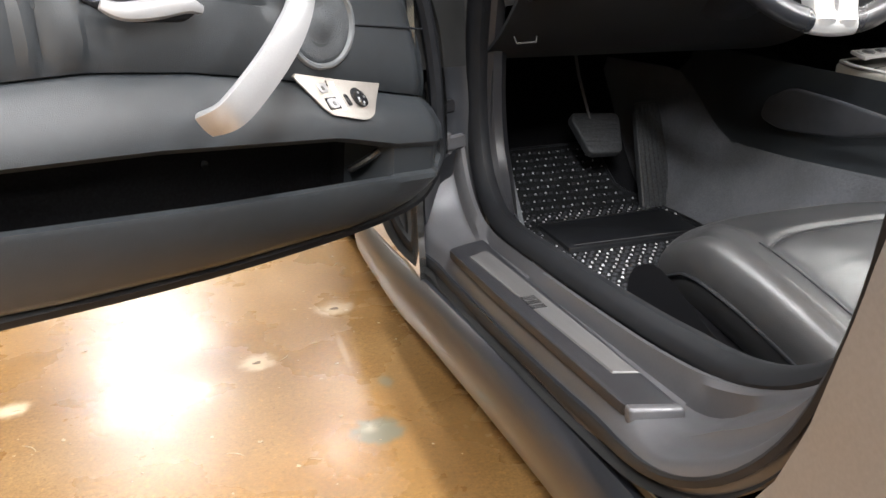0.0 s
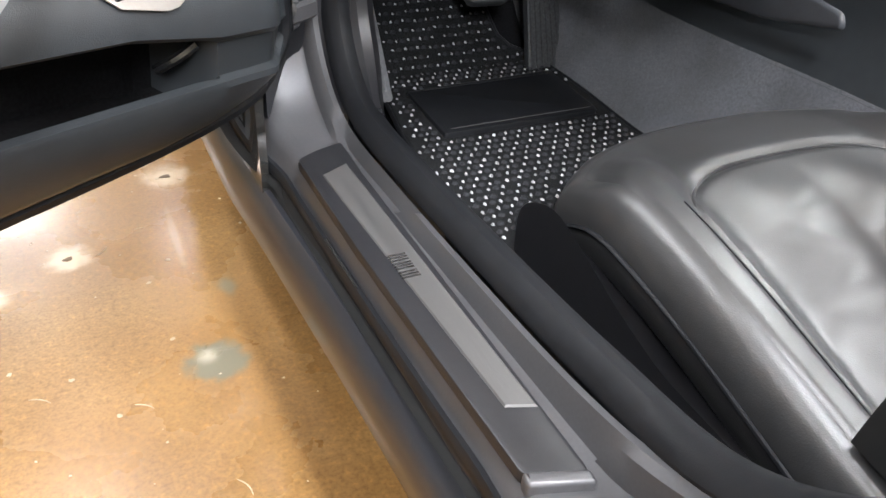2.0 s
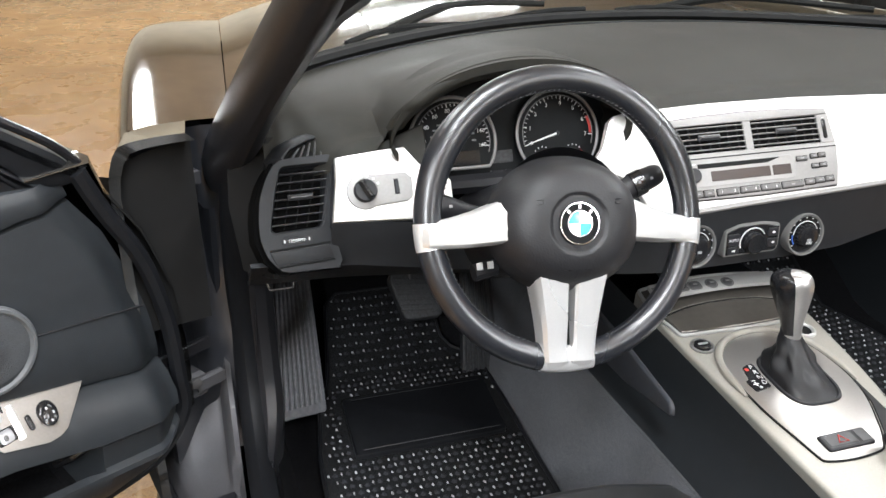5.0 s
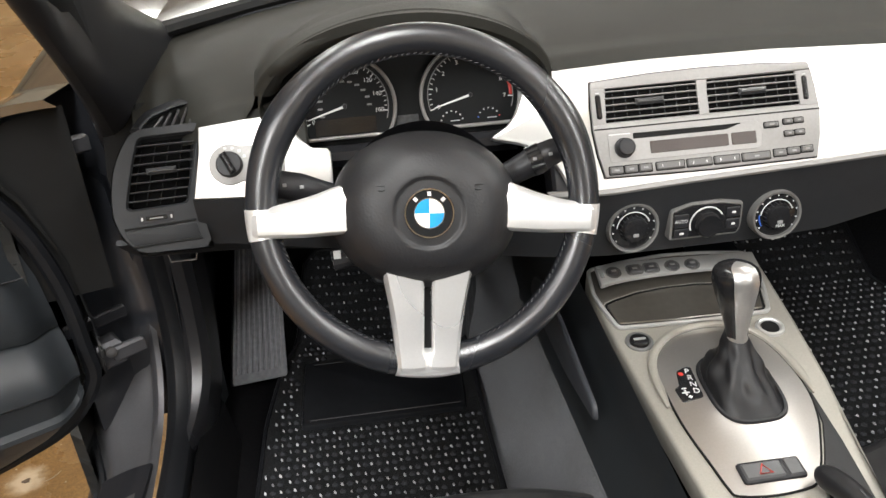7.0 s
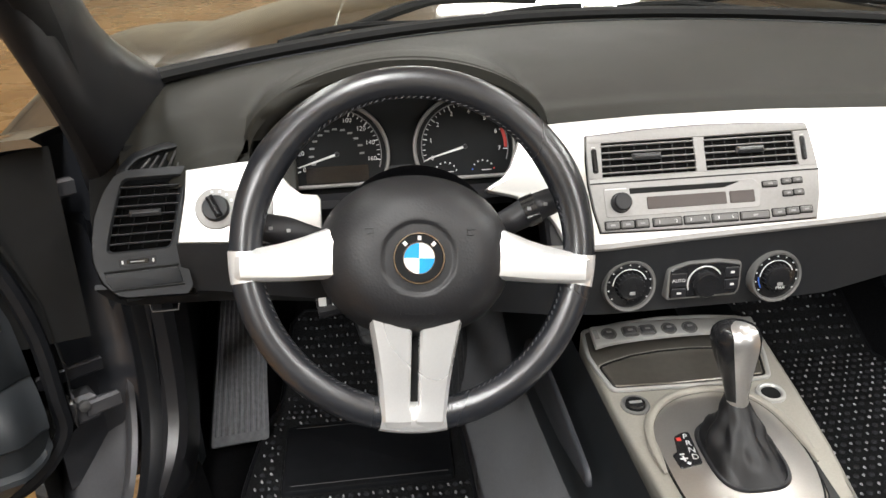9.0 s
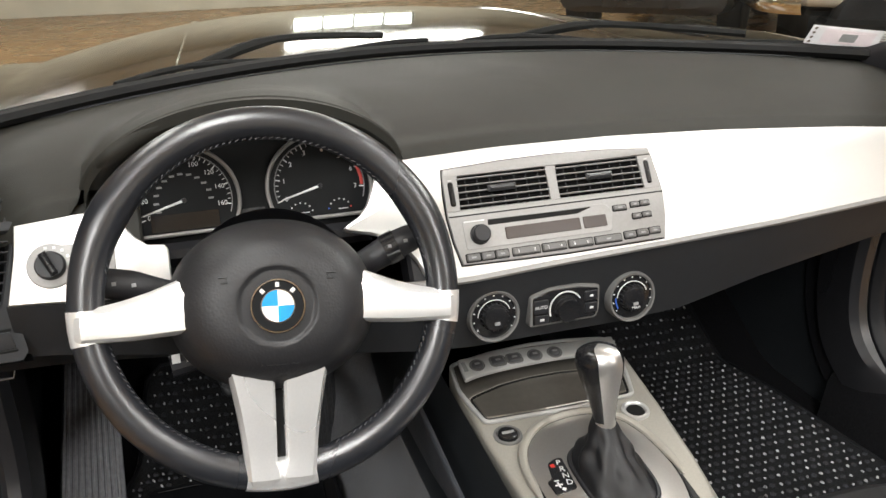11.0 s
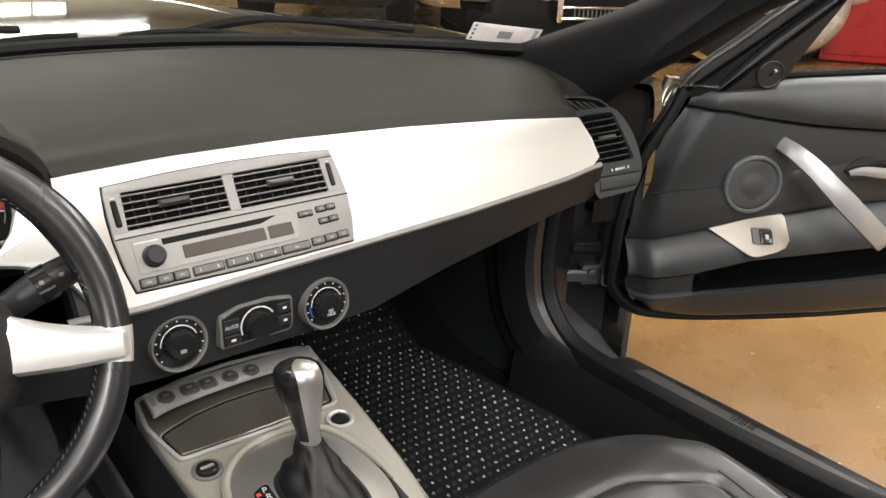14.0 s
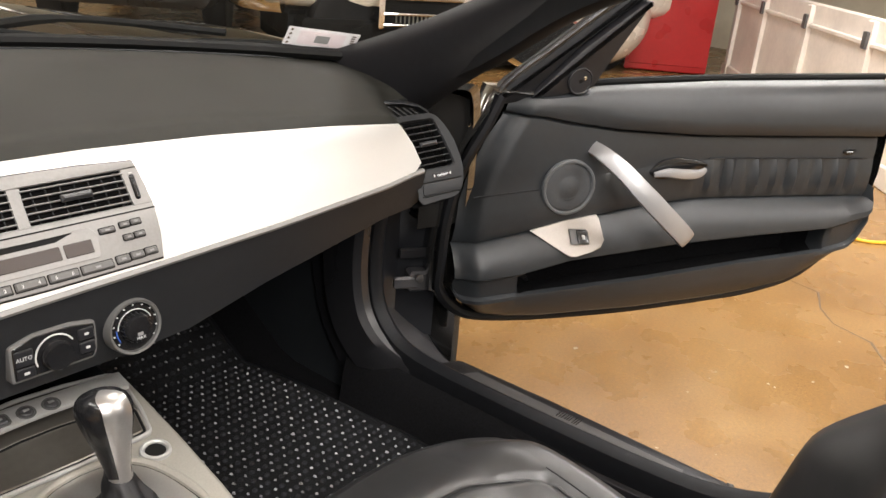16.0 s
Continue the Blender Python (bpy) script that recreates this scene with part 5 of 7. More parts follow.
part("lower_edge_strip", G().tube([DASH @ Vector((-0.21 + 0.83 * i / 30, V_BOT(-0.21 + 0.83 * i / 30) - 0.001, -0.003)) for i in range(31)], 0.0045, 6), RADIO, dash)


# lower panel below the trim
Z_LOW = lambda x: ip(x, (-0.74, 0.722), (-0.60, 0.716), (-0.5, 0.70), (-0.2, 0.655), (-0.12, 0.648), (0.08, 0.646), (0.18, 0.650), (0.31, 0.678), (0.545, 0.714), (0.72, 0.722))


def lower_panel(u, w):
    x = -0.63 + 1.26 * u
    t = DASH @ Vector((x, V_BOT(x), -0.003))
    zl = Z_LOW(x)
    if w < 0.7:
        k = w / 0.7
        return (x, t.y + 0.016 * math.sin(math.pi * k * 0.5) - 0.004 * math.sin(math.pi * k), t.z + (zl - t.z) * k)
    k = (w - 0.7) / 0.3
    return (x, t.y + 0.016 + 0.25 * k, zl - 0.012 * math.sin(math.pi * min(1, k * 1.5)) + 0.01 * k)


part("lower_panel", G().grid(lower_panel, 70, 20), LOWER, dash, "black lower dash panel")


def knee_panel(u, w):
    """The driver's knee panel, falling forward from the dash's lower edge over the pedals."""
    x = -0.735 + 0.535 * u
    y0 = (DASH @ Vector((max(x, -0.63), V_BOT(max(x, -0.63)), -0.003))).y + 0.020
    z0 = Z_LOW(x) + 0.004
    return (x, y0 + (0.215 - y0) * w, z0 + (0.598 - 0.012 * u - z0) * w - 0.016 * math.sin(math.pi * w))


part("knee_panel", G().slab(knee_panel, 30, 12, (0, 0.006, 0.004)), LOWER, dash, "black panel under the dash over the pedals")
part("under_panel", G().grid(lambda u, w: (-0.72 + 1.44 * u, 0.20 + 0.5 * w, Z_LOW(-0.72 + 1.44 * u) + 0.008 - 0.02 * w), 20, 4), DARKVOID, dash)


def side_vent(m):
    """The outer air vent with its frame, slats, defroster grille and small tray."""
    YV = Vector((0.16, 0.46, 0.87)).normalized()
    XV = Vector((0.965, 0.22, -0.06))
    XV = (XV - YV * XV.dot(YV)).normalized()
    F = basis((-0.667, -0.003, 0.820), XV, YV) @ pose(0, 0, 0, 0, 0, 11)
    J = lambda g: G().join(G().join(g, F), m)
    # one smooth housing round slats, wheel strip and tray, with a broad rounded outer lip
    outer = [(0.042, -0.096), (0.036, -0.060), (0.041, -0.029), (0.048, 0.011), (0.055, 0.038), (0.050, 0.0405), (-0.012, 0.0385), (-0.022, 0.0345), (-0.034, 0.018), (-0.0445, -0.005),
             (-0.0495, -0.030), (-0.0510, -0.055), (-0.044, -0.078), (-0.030, -0.0935)][::-1]
    slot = [(-0.041, -0.0475), (0.0265, -0.0460), (0.0480, 0.0350), (-0.0175, 0.0335), (-0.029, -0.001), (-0.037, -0.030)]
    # near-black backing plate carries the shade behind the slats
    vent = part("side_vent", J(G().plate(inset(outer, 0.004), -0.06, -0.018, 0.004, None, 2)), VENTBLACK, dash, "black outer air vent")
    n_ring = 60

    def even(pts):
        """The closed outline as equally many points by angle, so that two outlines loft cleanly."""
        res = []
        for k in range(n_ring):
            a = 2 * math.pi * k / n_ring
            best = None
            for (ax, ay), (bx, by) in zip(pts, pts[1:] + pts[:1]):
                dx, dy, cx, cy = bx - ax, by - ay, math.cos(a), math.sin(a)
                det = dx * cy - dy * cx
                if abs(det) < 1e-12:
                    continue
                w = ((0.002 - ax) * cy - (-0.014 - ay) * cx) / det
                q = ((0.002 - ax) * dy - (-0.014 - ay) * dx) / det
                if -1e-6 <= w <= 1 + 1e-6 and q > 0:
                    best = max(best or 0.0, q)
            res.append((0.002 + best * math.cos(a), -0.014 + best * math.sin(a)))
        return res
    rings = []
    for pts, r, z in ((inset(outer, -0.016), 0.014, -0.075), (inset(outer, -0.0125), 0.014, -0.036), (inset(outer, -0.0095), 0.013, -0.019), (inset(outer, -0.0045), 0.012, -0.008), (inset(outer, 0.001), 0.010, -0.002), (inset(outer, 0.006), 0.008, 0.0),
                      (inset(slot, -0.0022), 0.007, 0.0), (slot, 0.006, -0.003), (slot, 0.006, -0.018)):
        rings.append([(x, y, z) for x, y in even(rounded(pts, r, 5))])
    part("vent_frame", J(G().loft(rings, caps=False)), LOWER, vent, "rounded black vent frame")
    for k in range(7):
        y = -0.0385 + 0.0106 * k
        xa, xb = ip(y, (-0.047, -0.040), (-0.001, -0.029), (0.036, -0.0165)), ip(y, (-0.046, 0.0265), (0.038, 0.050))
        part("slat", J(G().box(((xa + xb) / 2, y, -0.007), (xb - xa, 0.0017, 0.010), 0.0007)), SLAT, vent)
    for k in range(4):
        x = -0.024 + 0.0155 * k
        part("blade", J(G().tube([(x - 0.011, -0.044, -0.0165), (x + 0.012, 0.034, -0.0165)], 0.0010, 5)), DARKVOID, vent)
    part("vent_tab", J(G().box((0.003, -0.0055, 0.001), (0.034, 0.0075, 0.008), 0.003)), SLAT, vent)
    # thumbwheel strip, small tray and the defroster grille
    part("wheel_strip", J(G().plate(rounded([(-0.030, -0.0655), (0.010, -0.0645), (0.010, -0.0545), (-0.030, -0.0555)], 0.003), -0.004, 0.0008, 0.0006)), HARD, vent)
    part("wheel_slot", J(G().plate(rect(-0.022, -0.0625, 0.002, -0.0575, 0.002), -0.004, 0.0014, 0.0005)), GLOSS, vent)
    part("wheel_mark", J(G().plate(rect(-0.018, -0.0608, -0.003, -0.0594), -0.002, 0.0018, 0.0002)), GREYPRINT, vent)
    for x in (-0.0275, 0.0055):
        part("mark", J(G().plate(rect(x, -0.0620, x + 0.0020, -0.0580), -0.002, 0.0013, 0.0002)), WHITE, vent)
    tray = part("side_tray", J(G().plate(rounded([(-0.040, -0.0900), (0.037, -0.0885), (0.033, -0.0700), (-0.047, -0.0720)], 0.004), -0.004, 0.0016, 0.0012, None, 2)), LOWER, vent)
    part("tray_gap", J(G().tube([(-0.047, -0.0700, 0.0002), (0.034, -0.0678, 0.0002)], 0.0013, 6)), DARKVOID, tray)
    part("lower_gap", J(G().tube([(-0.040, -0.0920, 0.0002), (0.038, -0.0905, 0.0002)], 0.0011, 6)), DARKVOID, tray)
    def lean(g):
        for p in g.v:
            p.z -= 1.15 * max(0.0, p.y - 0.042) * min(1.0, max(0.2, p.x / 0.066))
        return g
    grille = [(-0.0135, 0.0445), (0.051, 0.0462), (0.0700, 0.0785), (0.030, 0.0690), (0.0, 0.0575)]
    rim = rounded(grille, 0.004, 3)
    rings = [[(x, y, z) for x, y in inset(rim, d)] for d, z in ((-0.012, -0.04), (-0.010, -0.014), (-0.0055, -0.004), (-0.002, -0.001), (0.0, -0.0015), (0.001, -0.006), (0.001, -0.018))]
    part("defroster_frame", J(lean(G().loft(rings, caps=False))), LOWER, vent)
    part("defroster_well", J(lean(G().plate(inset(rim, 0.0005), -0.03, -0.014, 0.001))), DARKVOID, vent)
    for k in range(6):
        x = 0.006 + 0.0100 * k
        y1 = ip(x, (-0.010, 0.050), (0.0, 0.057), (0.030, 0.068), (0.070, 0.077))
        part("defroster_slat", J(lean(G().tube([(x - 0.003, 0.0462, -0.007), (x + 0.008, y1 - 0.001, -0.007)], 0.0014, 6))), SLAT, vent)
    return vent


for mm in (Matrix.Identity(4), MIRROR):
    side_vent(mm)
    # near-black filler behind the housing, standing in for the shade there
    part("dash_end_filler", G().join(G().loft([[(-0.640, 0.02, 0.700), (-0.705, 0.00, 0.700), (-0.742, 0.06, 0.690)], [(-0.640, 0.06, 0.78), (-0.715, 0.035, 0.78), (-0.752, 0.08, 0.78)],
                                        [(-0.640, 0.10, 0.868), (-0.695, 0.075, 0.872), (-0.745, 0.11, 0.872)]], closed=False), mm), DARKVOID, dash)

# ---- centre vents and radio ----
outl = [(-0.137, -0.117), (-0.06, -0.119), (0.0, -0.12), (0.06, -0.119), (0.135, -0.118), (0.142, -0.09), (0.145, -0.06), (0.143, -0.03), (0.137, 0.0), (0.07, 0.0045), (0.0, 0.006), (-0.07, 0.0045), (-0.143, 0.0), (-0.146, -0.03), (-0.146, -0.06), (-0.143, -0.09)]
J = lambda g: G().join(g, DASH)
stack = part("radio_panel", J(G().plate(outl, -0.004, 0.0016, 0.0008)), RADIO, dash, "grey centre stack with twin vents and radio")
part("stack_gap", J(G().plate([(x, v) for x, v in inset(outl, -0.0016)], -0.004, 0.0012, 0.0005)), DARKVOID, stack)
# the face stands round two shallow vent openings, their depth painted near-black
TOPV = lambda x: ip(x, (-0.143, 0.0), (-0.07, 0.0045), (0.0, 0.006), (0.07, 0.0045), (0.137, 0.0))
VENTS = ((-0.129, -0.010), (0.002, 0.121))
part("radio_face", J(G().plate([(-0.137, -0.117), (-0.06, -0.119), (0.0, -0.12), (0.06, -0.119), (0.135, -0.118), (0.142, -0.09), (0.145, -0.06), (0.1445, -0.0525), (-0.146, -0.0525), (-0.146, -0.06), (-0.143, -0.09)], 0.0, 0.005, 0.0014, None, 2)), RADIO, stack)
part("vent_face", J(G().plate([(-0.146, -0.0525), (0.1445, -0.0525), (0.1444, -0.0512), (-0.146, -0.0512)], 0.0, 0.0049, 0.0002)), RADIO, stack)
part("top_rail", J(G().plate([(-0.1445, -0.0095), (0.139, -0.0080)] + [(0.137 - 0.28 * k / 12, TOPV(0.137 - 0.28 * k / 12)) for k in range(13)], 0.0, 0.005, 0.0014, None, 2)), RADIO, stack)
for xs in ((-0.146, -0.1290, -0.1445, -0.1262), (-0.0105, 0.0022, -0.0105, 0.0022), (0.1205, 0.1445, 0.1180, 0.1392)):
    part("vent_pillar", J(G().plate([(xs[0], -0.0515), (xs[1], -0.0515), (xs[3], -0.0090), (xs[2], -0.0090)], 0.0, 0.0049, 0.0004)), RADIO, stack)
for x0, x1 in VENTS:
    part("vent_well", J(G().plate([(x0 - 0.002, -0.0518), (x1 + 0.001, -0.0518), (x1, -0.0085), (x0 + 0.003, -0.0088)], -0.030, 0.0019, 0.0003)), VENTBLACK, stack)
    for k in range(5):
        v = -0.0465 + 0.0083 * k
        part("slat", J(G().box(((x0 + x1) / 2, v, 0.0042), (x1 - x0 - 0.001, 0.0016, 0.0040), 0.0006)), RADIO, stack)
    for k in range(7):
        part("blade", J(G().box((x0 + 0.012 + 0.0160 * k, -0.0305, 0.0024), (0.0014, 0.04, 0.001), 0.0004)), HARD, stack)
    part("vent_tab", J(G().box(((x0 + x1) / 2 - 0.004, -0.0295, 0.010), (0.036, 0.008, 0.008), 0.003)), SLAT, stack)
for x, sgn in ((-0.1365, 1), (0.1290, -1)):
    part("vent_wheel", J(G().plate(rect(x - 0.0035, -0.046, x + 0.0035, -0.016, 0.003), 0.004, 0.0075, 0.002)), GLOSS, stack)
    part("mark", J(G().plate(rect(x - 0.002, -0.0145, x + 0.002, -0.0135), 0.004, 0.0056, 0.0002)), WHITE, stack)
part("split_line", J(G().box((0.0, -0.0585, 0.0050), (0.29, 0.0016, 0.0012), 0.0003)), DARKVOID, stack)
part("cd_slot", J(G().plate(rounded([(-0.098, -0.0735), (0.020, -0.0735), (0.040, -0.0675), (-0.098, -0.0665)], 0.001), 0.004, 0.0062, 0.0006)), DARKVOID, stack)
part("slot_lip", J(G().box((0.048, -0.0695, 0.0046), (0.030, 0.004, 0.002), 0.0008)), RADIO, stack)
part("display", J(G().plate(rect(-0.078, -0.0935, 0.022, -0.0785, 0.0015), 0.004, 0.0064, 0.0006)), LCD, stack, "dark unlit radio display")
part("display", J(G().plate(rect(0.026, -0.0935, 0.058, -0.0785, 0.0015), 0.004, 0.0064, 0.0006)), LCD, stack)
part("display_surround", J(G().plate(rounded([(-0.13, -0.1005), (0.064, -0.1005), (0.068, -0.075), (0.06, -0.065), (-0.13, -0.064)], 0.004), 0.004, 0.0056, 0.0006)), RADIO, stack)
part("volume_knob", J(G().lathe([(0.0128, 0.004), (0.0124, 0.007), (0.0112, 0.0075), (0.0108, 0.016), (0.0092, 0.018), (0.002, 0.018)], 28, Matrix.Translation((-0.1105, -0.0835, 0)), caps=True)), HARD, stack, "black volume knob")
for x0, x1, v0, v1 in ((-0.132, -0.115, -0.1145, -0.1055), (-0.113, -0.097, -0.1145, -0.1055), (-0.095, -0.079, -0.1145, -0.1055), (-0.073, -0.038, -0.1145, -0.1055), (-0.034, -0.003, -0.1145, -0.1055),
                       (0.001, 0.033, -0.1145, -0.1055), (0.037, 0.073, -0.1145, -0.1055), (0.078, 0.094, -0.1130, -0.1045), (0.096, 0.112, -0.1120, -0.1040), (0.114, 0.129, -0.1110, -0.1035),
                       (0.070, 0.088, -0.0760, -0.0700), (0.095, 0.107, -0.0740, -0.0680), (0.109, 0.121, -0.0735, -0.0675), (0.095, 0.107, -0.0890, -0.0830), (0.109, 0.121, -0.0885, -0.0825)):
    bt = part("button", J(G().plate(rect(x0, v0, x1, v1, 0.0018), 0.004, 0.0078, 0.0014)), RADIO_D, stack)
    part("button_gap", J(G().plate(rect(x0 - 0.0011, v0 - 0.0013, x1 + 0.0011, v1 + 0.0009, 0.0018), 0.004, 0.0060, 0.0003)), DARKVOID, bt)
    w = min(0.006, (x1 - x0) * 0.35)
    digits = {-0.073: "12", -0.034: "34", 0.001: "56"}.get(x0)
    if digits:
        for ch, tx in zip(digits, (x0 + 0.007, x1 - 0.007)):
            part("digit", J(text(ch, 0.0052, 0.0003).tf(Matrix.Translation((tx, (v0 + v1) / 2 - 0.0002, 0.0080)))), WHITE, bt)
        continue
    part("print", J(G().plate(rect((x0 + x1) / 2 - w / 2, (v0 + v1) / 2 - 0.0011, (x0 + x1) / 2 + w / 2, (v0 + v1) / 2 + 0.0011), 0.0076, 0.0081, 0.0001)), GREYPRINT, bt)
for k in range(9):
    part("print", J(G().plate(rect(-0.128 + 0.0030 * k, -0.0672, -0.1258 + 0.0030 * k, -0.0656), 0.0046, 0.0059, 0.0001)), WHITE, stack)

# ---- heating controls ----
LOW = basis((-0.0035, -0.046, 0.6885), (1, 0, 0), (0, 0.10, 1))
K = lambda g: G().join(g, LOW)


def dial(x, v, r, turn):
    ring = part("heater_dial", K(G().lathe([(r, -0.01), (r, 0.006), (r * 0.96, 0.009), (r * 0.88, 0.008), (r * 0.86, 0.004)], 36, Matrix.Translation((x, v, 0)))), DIALRIM, dash, "round heater dial with grey bezel")
    part("dial_face", K(G().lathe([(r * 0.87, 0.004), (r * 0.55, 0.006), (r * 0.5, 0.004)], 36, Matrix.Translation((x, v, 0)))), GLOSS, ring)
    part("knob", K(G().lathe([(r * 0.52, 0.003), (r * 0.50, 0.012), (r * 0.44, 0.016), (r * 0.36, 0.0168), (r * 0.1, 0.0160)], 32, Matrix.Translation((x, v, 0)), caps=True)), GLOSS, ring)
    for a in range(0, 360, 20):
        part("flute", K(G().box((x + r * 0.505 * math.cos(radians(a)), v + r * 0.505 * math.sin(radians(a)), 0.008), (0.0012, 0.0012, 0.009), 0.0004)), HARD, ring)
    arc = [(x + r * 0.64 * math.cos(a), v + r * 0.64 * math.sin(a), 0.0068) for a in [radians(200 - 12 * k) for k in range(18)]]
    part("scale_arc", K(G().tube(arc[2:-2], 0.0007, 5)), WHITE, ring)
    for a in (215, 190, 165, 140, 115, 90, 65, 40, 15, -10, -35):
        part("tick", K(G().box((x + r * 0.80 * math.cos(radians(a)), v + r * 0.80 * math.sin(radians(a)), 0.0065), (0.0020, 0.0016, 0.0008), 0.0002)), WHITE, ring)
    part("print", K(G().plate(rect(x - 0.0035, v - r * 0.24, x + 0.0035, v - r * 0.12), 0.0155, 0.0174, 0.0003)), GREYPRINT, ring)
    return ring


dial(-0.094, 0.004, 0.034, 0)
dr = dial(0.097, 0.0, 0.034, 0)
part("cold_mark", K(G().tube([(0.097 + 0.024 * math.cos(radians(a)), 0.024 * math.sin(radians(a)), 0.0072) for a in (176, 188, 200, 212)], 0.0008, 5)), BLUE, dr)
mid = rounded([(-0.047, -0.020), (-0.046, 0.022), (-0.02, 0.030), (0.02, 0.030), (0.051, 0.024), (0.050, -0.010), (0.045, -0.020)][::-1], 0.005)
cl = part("climate_panel", K(G().plate(mid, -0.01, 0.007, 0.003, None, 2)), DIALRIM, dash, "black climate panel with rotary fan knob")
part("panel_face", K(G().plate(inset(mid, 0.0035), 0.004, 0.0082, 0.0008)), GLOSS, cl)
part("fan_knob", K(G().lathe([(0.0170, 0.006), (0.0165, 0.016), (0.0145, 0.019), (0.002, 0.0182)], 32, Matrix.Translation((0.002, 0.0, 0)), caps=True)), GLOSS, cl)
part("scale_arc", K(G().tube([(0.002 + 0.0225 * math.cos(radians(a)), 0.0225 * math.sin(radians(a)), 0.0086) for a in range(30, 200, 12)], 0.0010, 5)), WHITE, cl)
for x0, v0, x1, v1 in ((-0.042, -0.002, -0.022, 0.016), (-0.041, -0.016, -0.022, -0.004), (0.028, 0.006, 0.046, 0.019), (0.028, -0.010, 0.046, 0.003)):
    bt = part("button", K(G().plate(rect(x0, v0, x1, v1, 0.002), 0.008, 0.0098, 0.001)), HARD, cl)
    if v0 != -0.002:
        part("print", K(G().plate(rect(x0 + 0.0065, (v0 + v1) / 2 - 0.0015, x1 - 0.0065, (v0 + v1) / 2 + 0.0015, 0.001), 0.0096, 0.0101, 0.0001)), WHITE, bt)
part("auto_lettering", K(text("AUTO", 0.0062).tf(Matrix.Translation((-0.0325, 0.0068, 0.0104)))), WHITE, cl)
part("max_lettering", K(text("MAX", 0.0055).tf(Matrix.Translation((0.097, -0.0105, 0.0178)))), WHITE, dr)

# light switch
LS = DASH @ Matrix.Translation((-0.5825, -0.056, 0))
oval = [(0.024 * math.cos(a), 0.024 * math.sin(a)) for a in [radians(60 + 12 * k) for k in range(21)]]
oval = oval + [(0.055, -0.018), (0.063, -0.012), (0.064, 0.012), (0.056, 0.020)]
ls = part("light_switch", G().join(G().plate(oval, -0.002, 0.004, 0.002, None, 2), LS), RADIO, dash, "grey oval light switch surround with black knob")
part("knob", G().join(G().lathe([(0.0155, 0.003), (0.015, 0.010), (0.0135, 0.012), (0.001, 0.012)], 28, caps=True), LS), HARD, ls)
part("grip", G().join(G().box((0, 0, 0.015), (0.008, 0.027, 0.012), 0.003, pose(0, 0, 0, 0, 0, 25)), LS), GLOSS, ls)
for a in (100, 75, 50, 25):
    part("mark", G().join(G().box((0.0195 * math.cos(radians(a)), 0.0195 * math.sin(radians(a)), 0.0042), (0.003, 0.003, 0.0006), 0.0002), LS), WHITE, ls)
part("dimmer", G().join(G().box((0.042, 0.002, 0.004), (0.006, 0.020, 0.004), 0.001), LS), HARD, ls)

# ---- instruments ----
CL = basis((-0.365, 0.0594, 0.848), (1, 0, 0), (0, 0.35, 0.93))
C = lambda g: G().join(g, CL)
binn = part("instrument_binnacle", C(G().plate(rounded([(-0.165, -0.055), (0.155, -0.055), (0.17, 0.008), (0.15, 0.068), (0.09, 0.108), (0, 0.12), (-0.09, 0.108), (-0.15, 0.068), (-0.175, 0.008)], 0.02), -0.03, -0.004, 0.002)), DIAL, dash, "black instrument binnacle with two gauges")


def hood_lip(u, w):
    a = radians(198 - 216 * u)
    rx, rz = 0.166 + 0.008 * w, 0.096 + 0.002 * w
    y = 0.085 - 0.085 * w - 0.015 * w * max(0, math.sin(a))
    return (-0.367 + rx * math.cos(a), y, 0.866 + rz * math.sin(a) * (1 if math.sin(a) > 0 else 0.6))


part("instrument_hood", G().slab(hood_lip, 50, 8, (0, 0, 0.012)), SOFT, dash, "black soft hood over the gauges")
dome = lambda cx, r: [(cx + r * math.cos(a), r * math.sin(a)) for a in [radians(-36 + 252 * k / 36) for k in range(37)]]


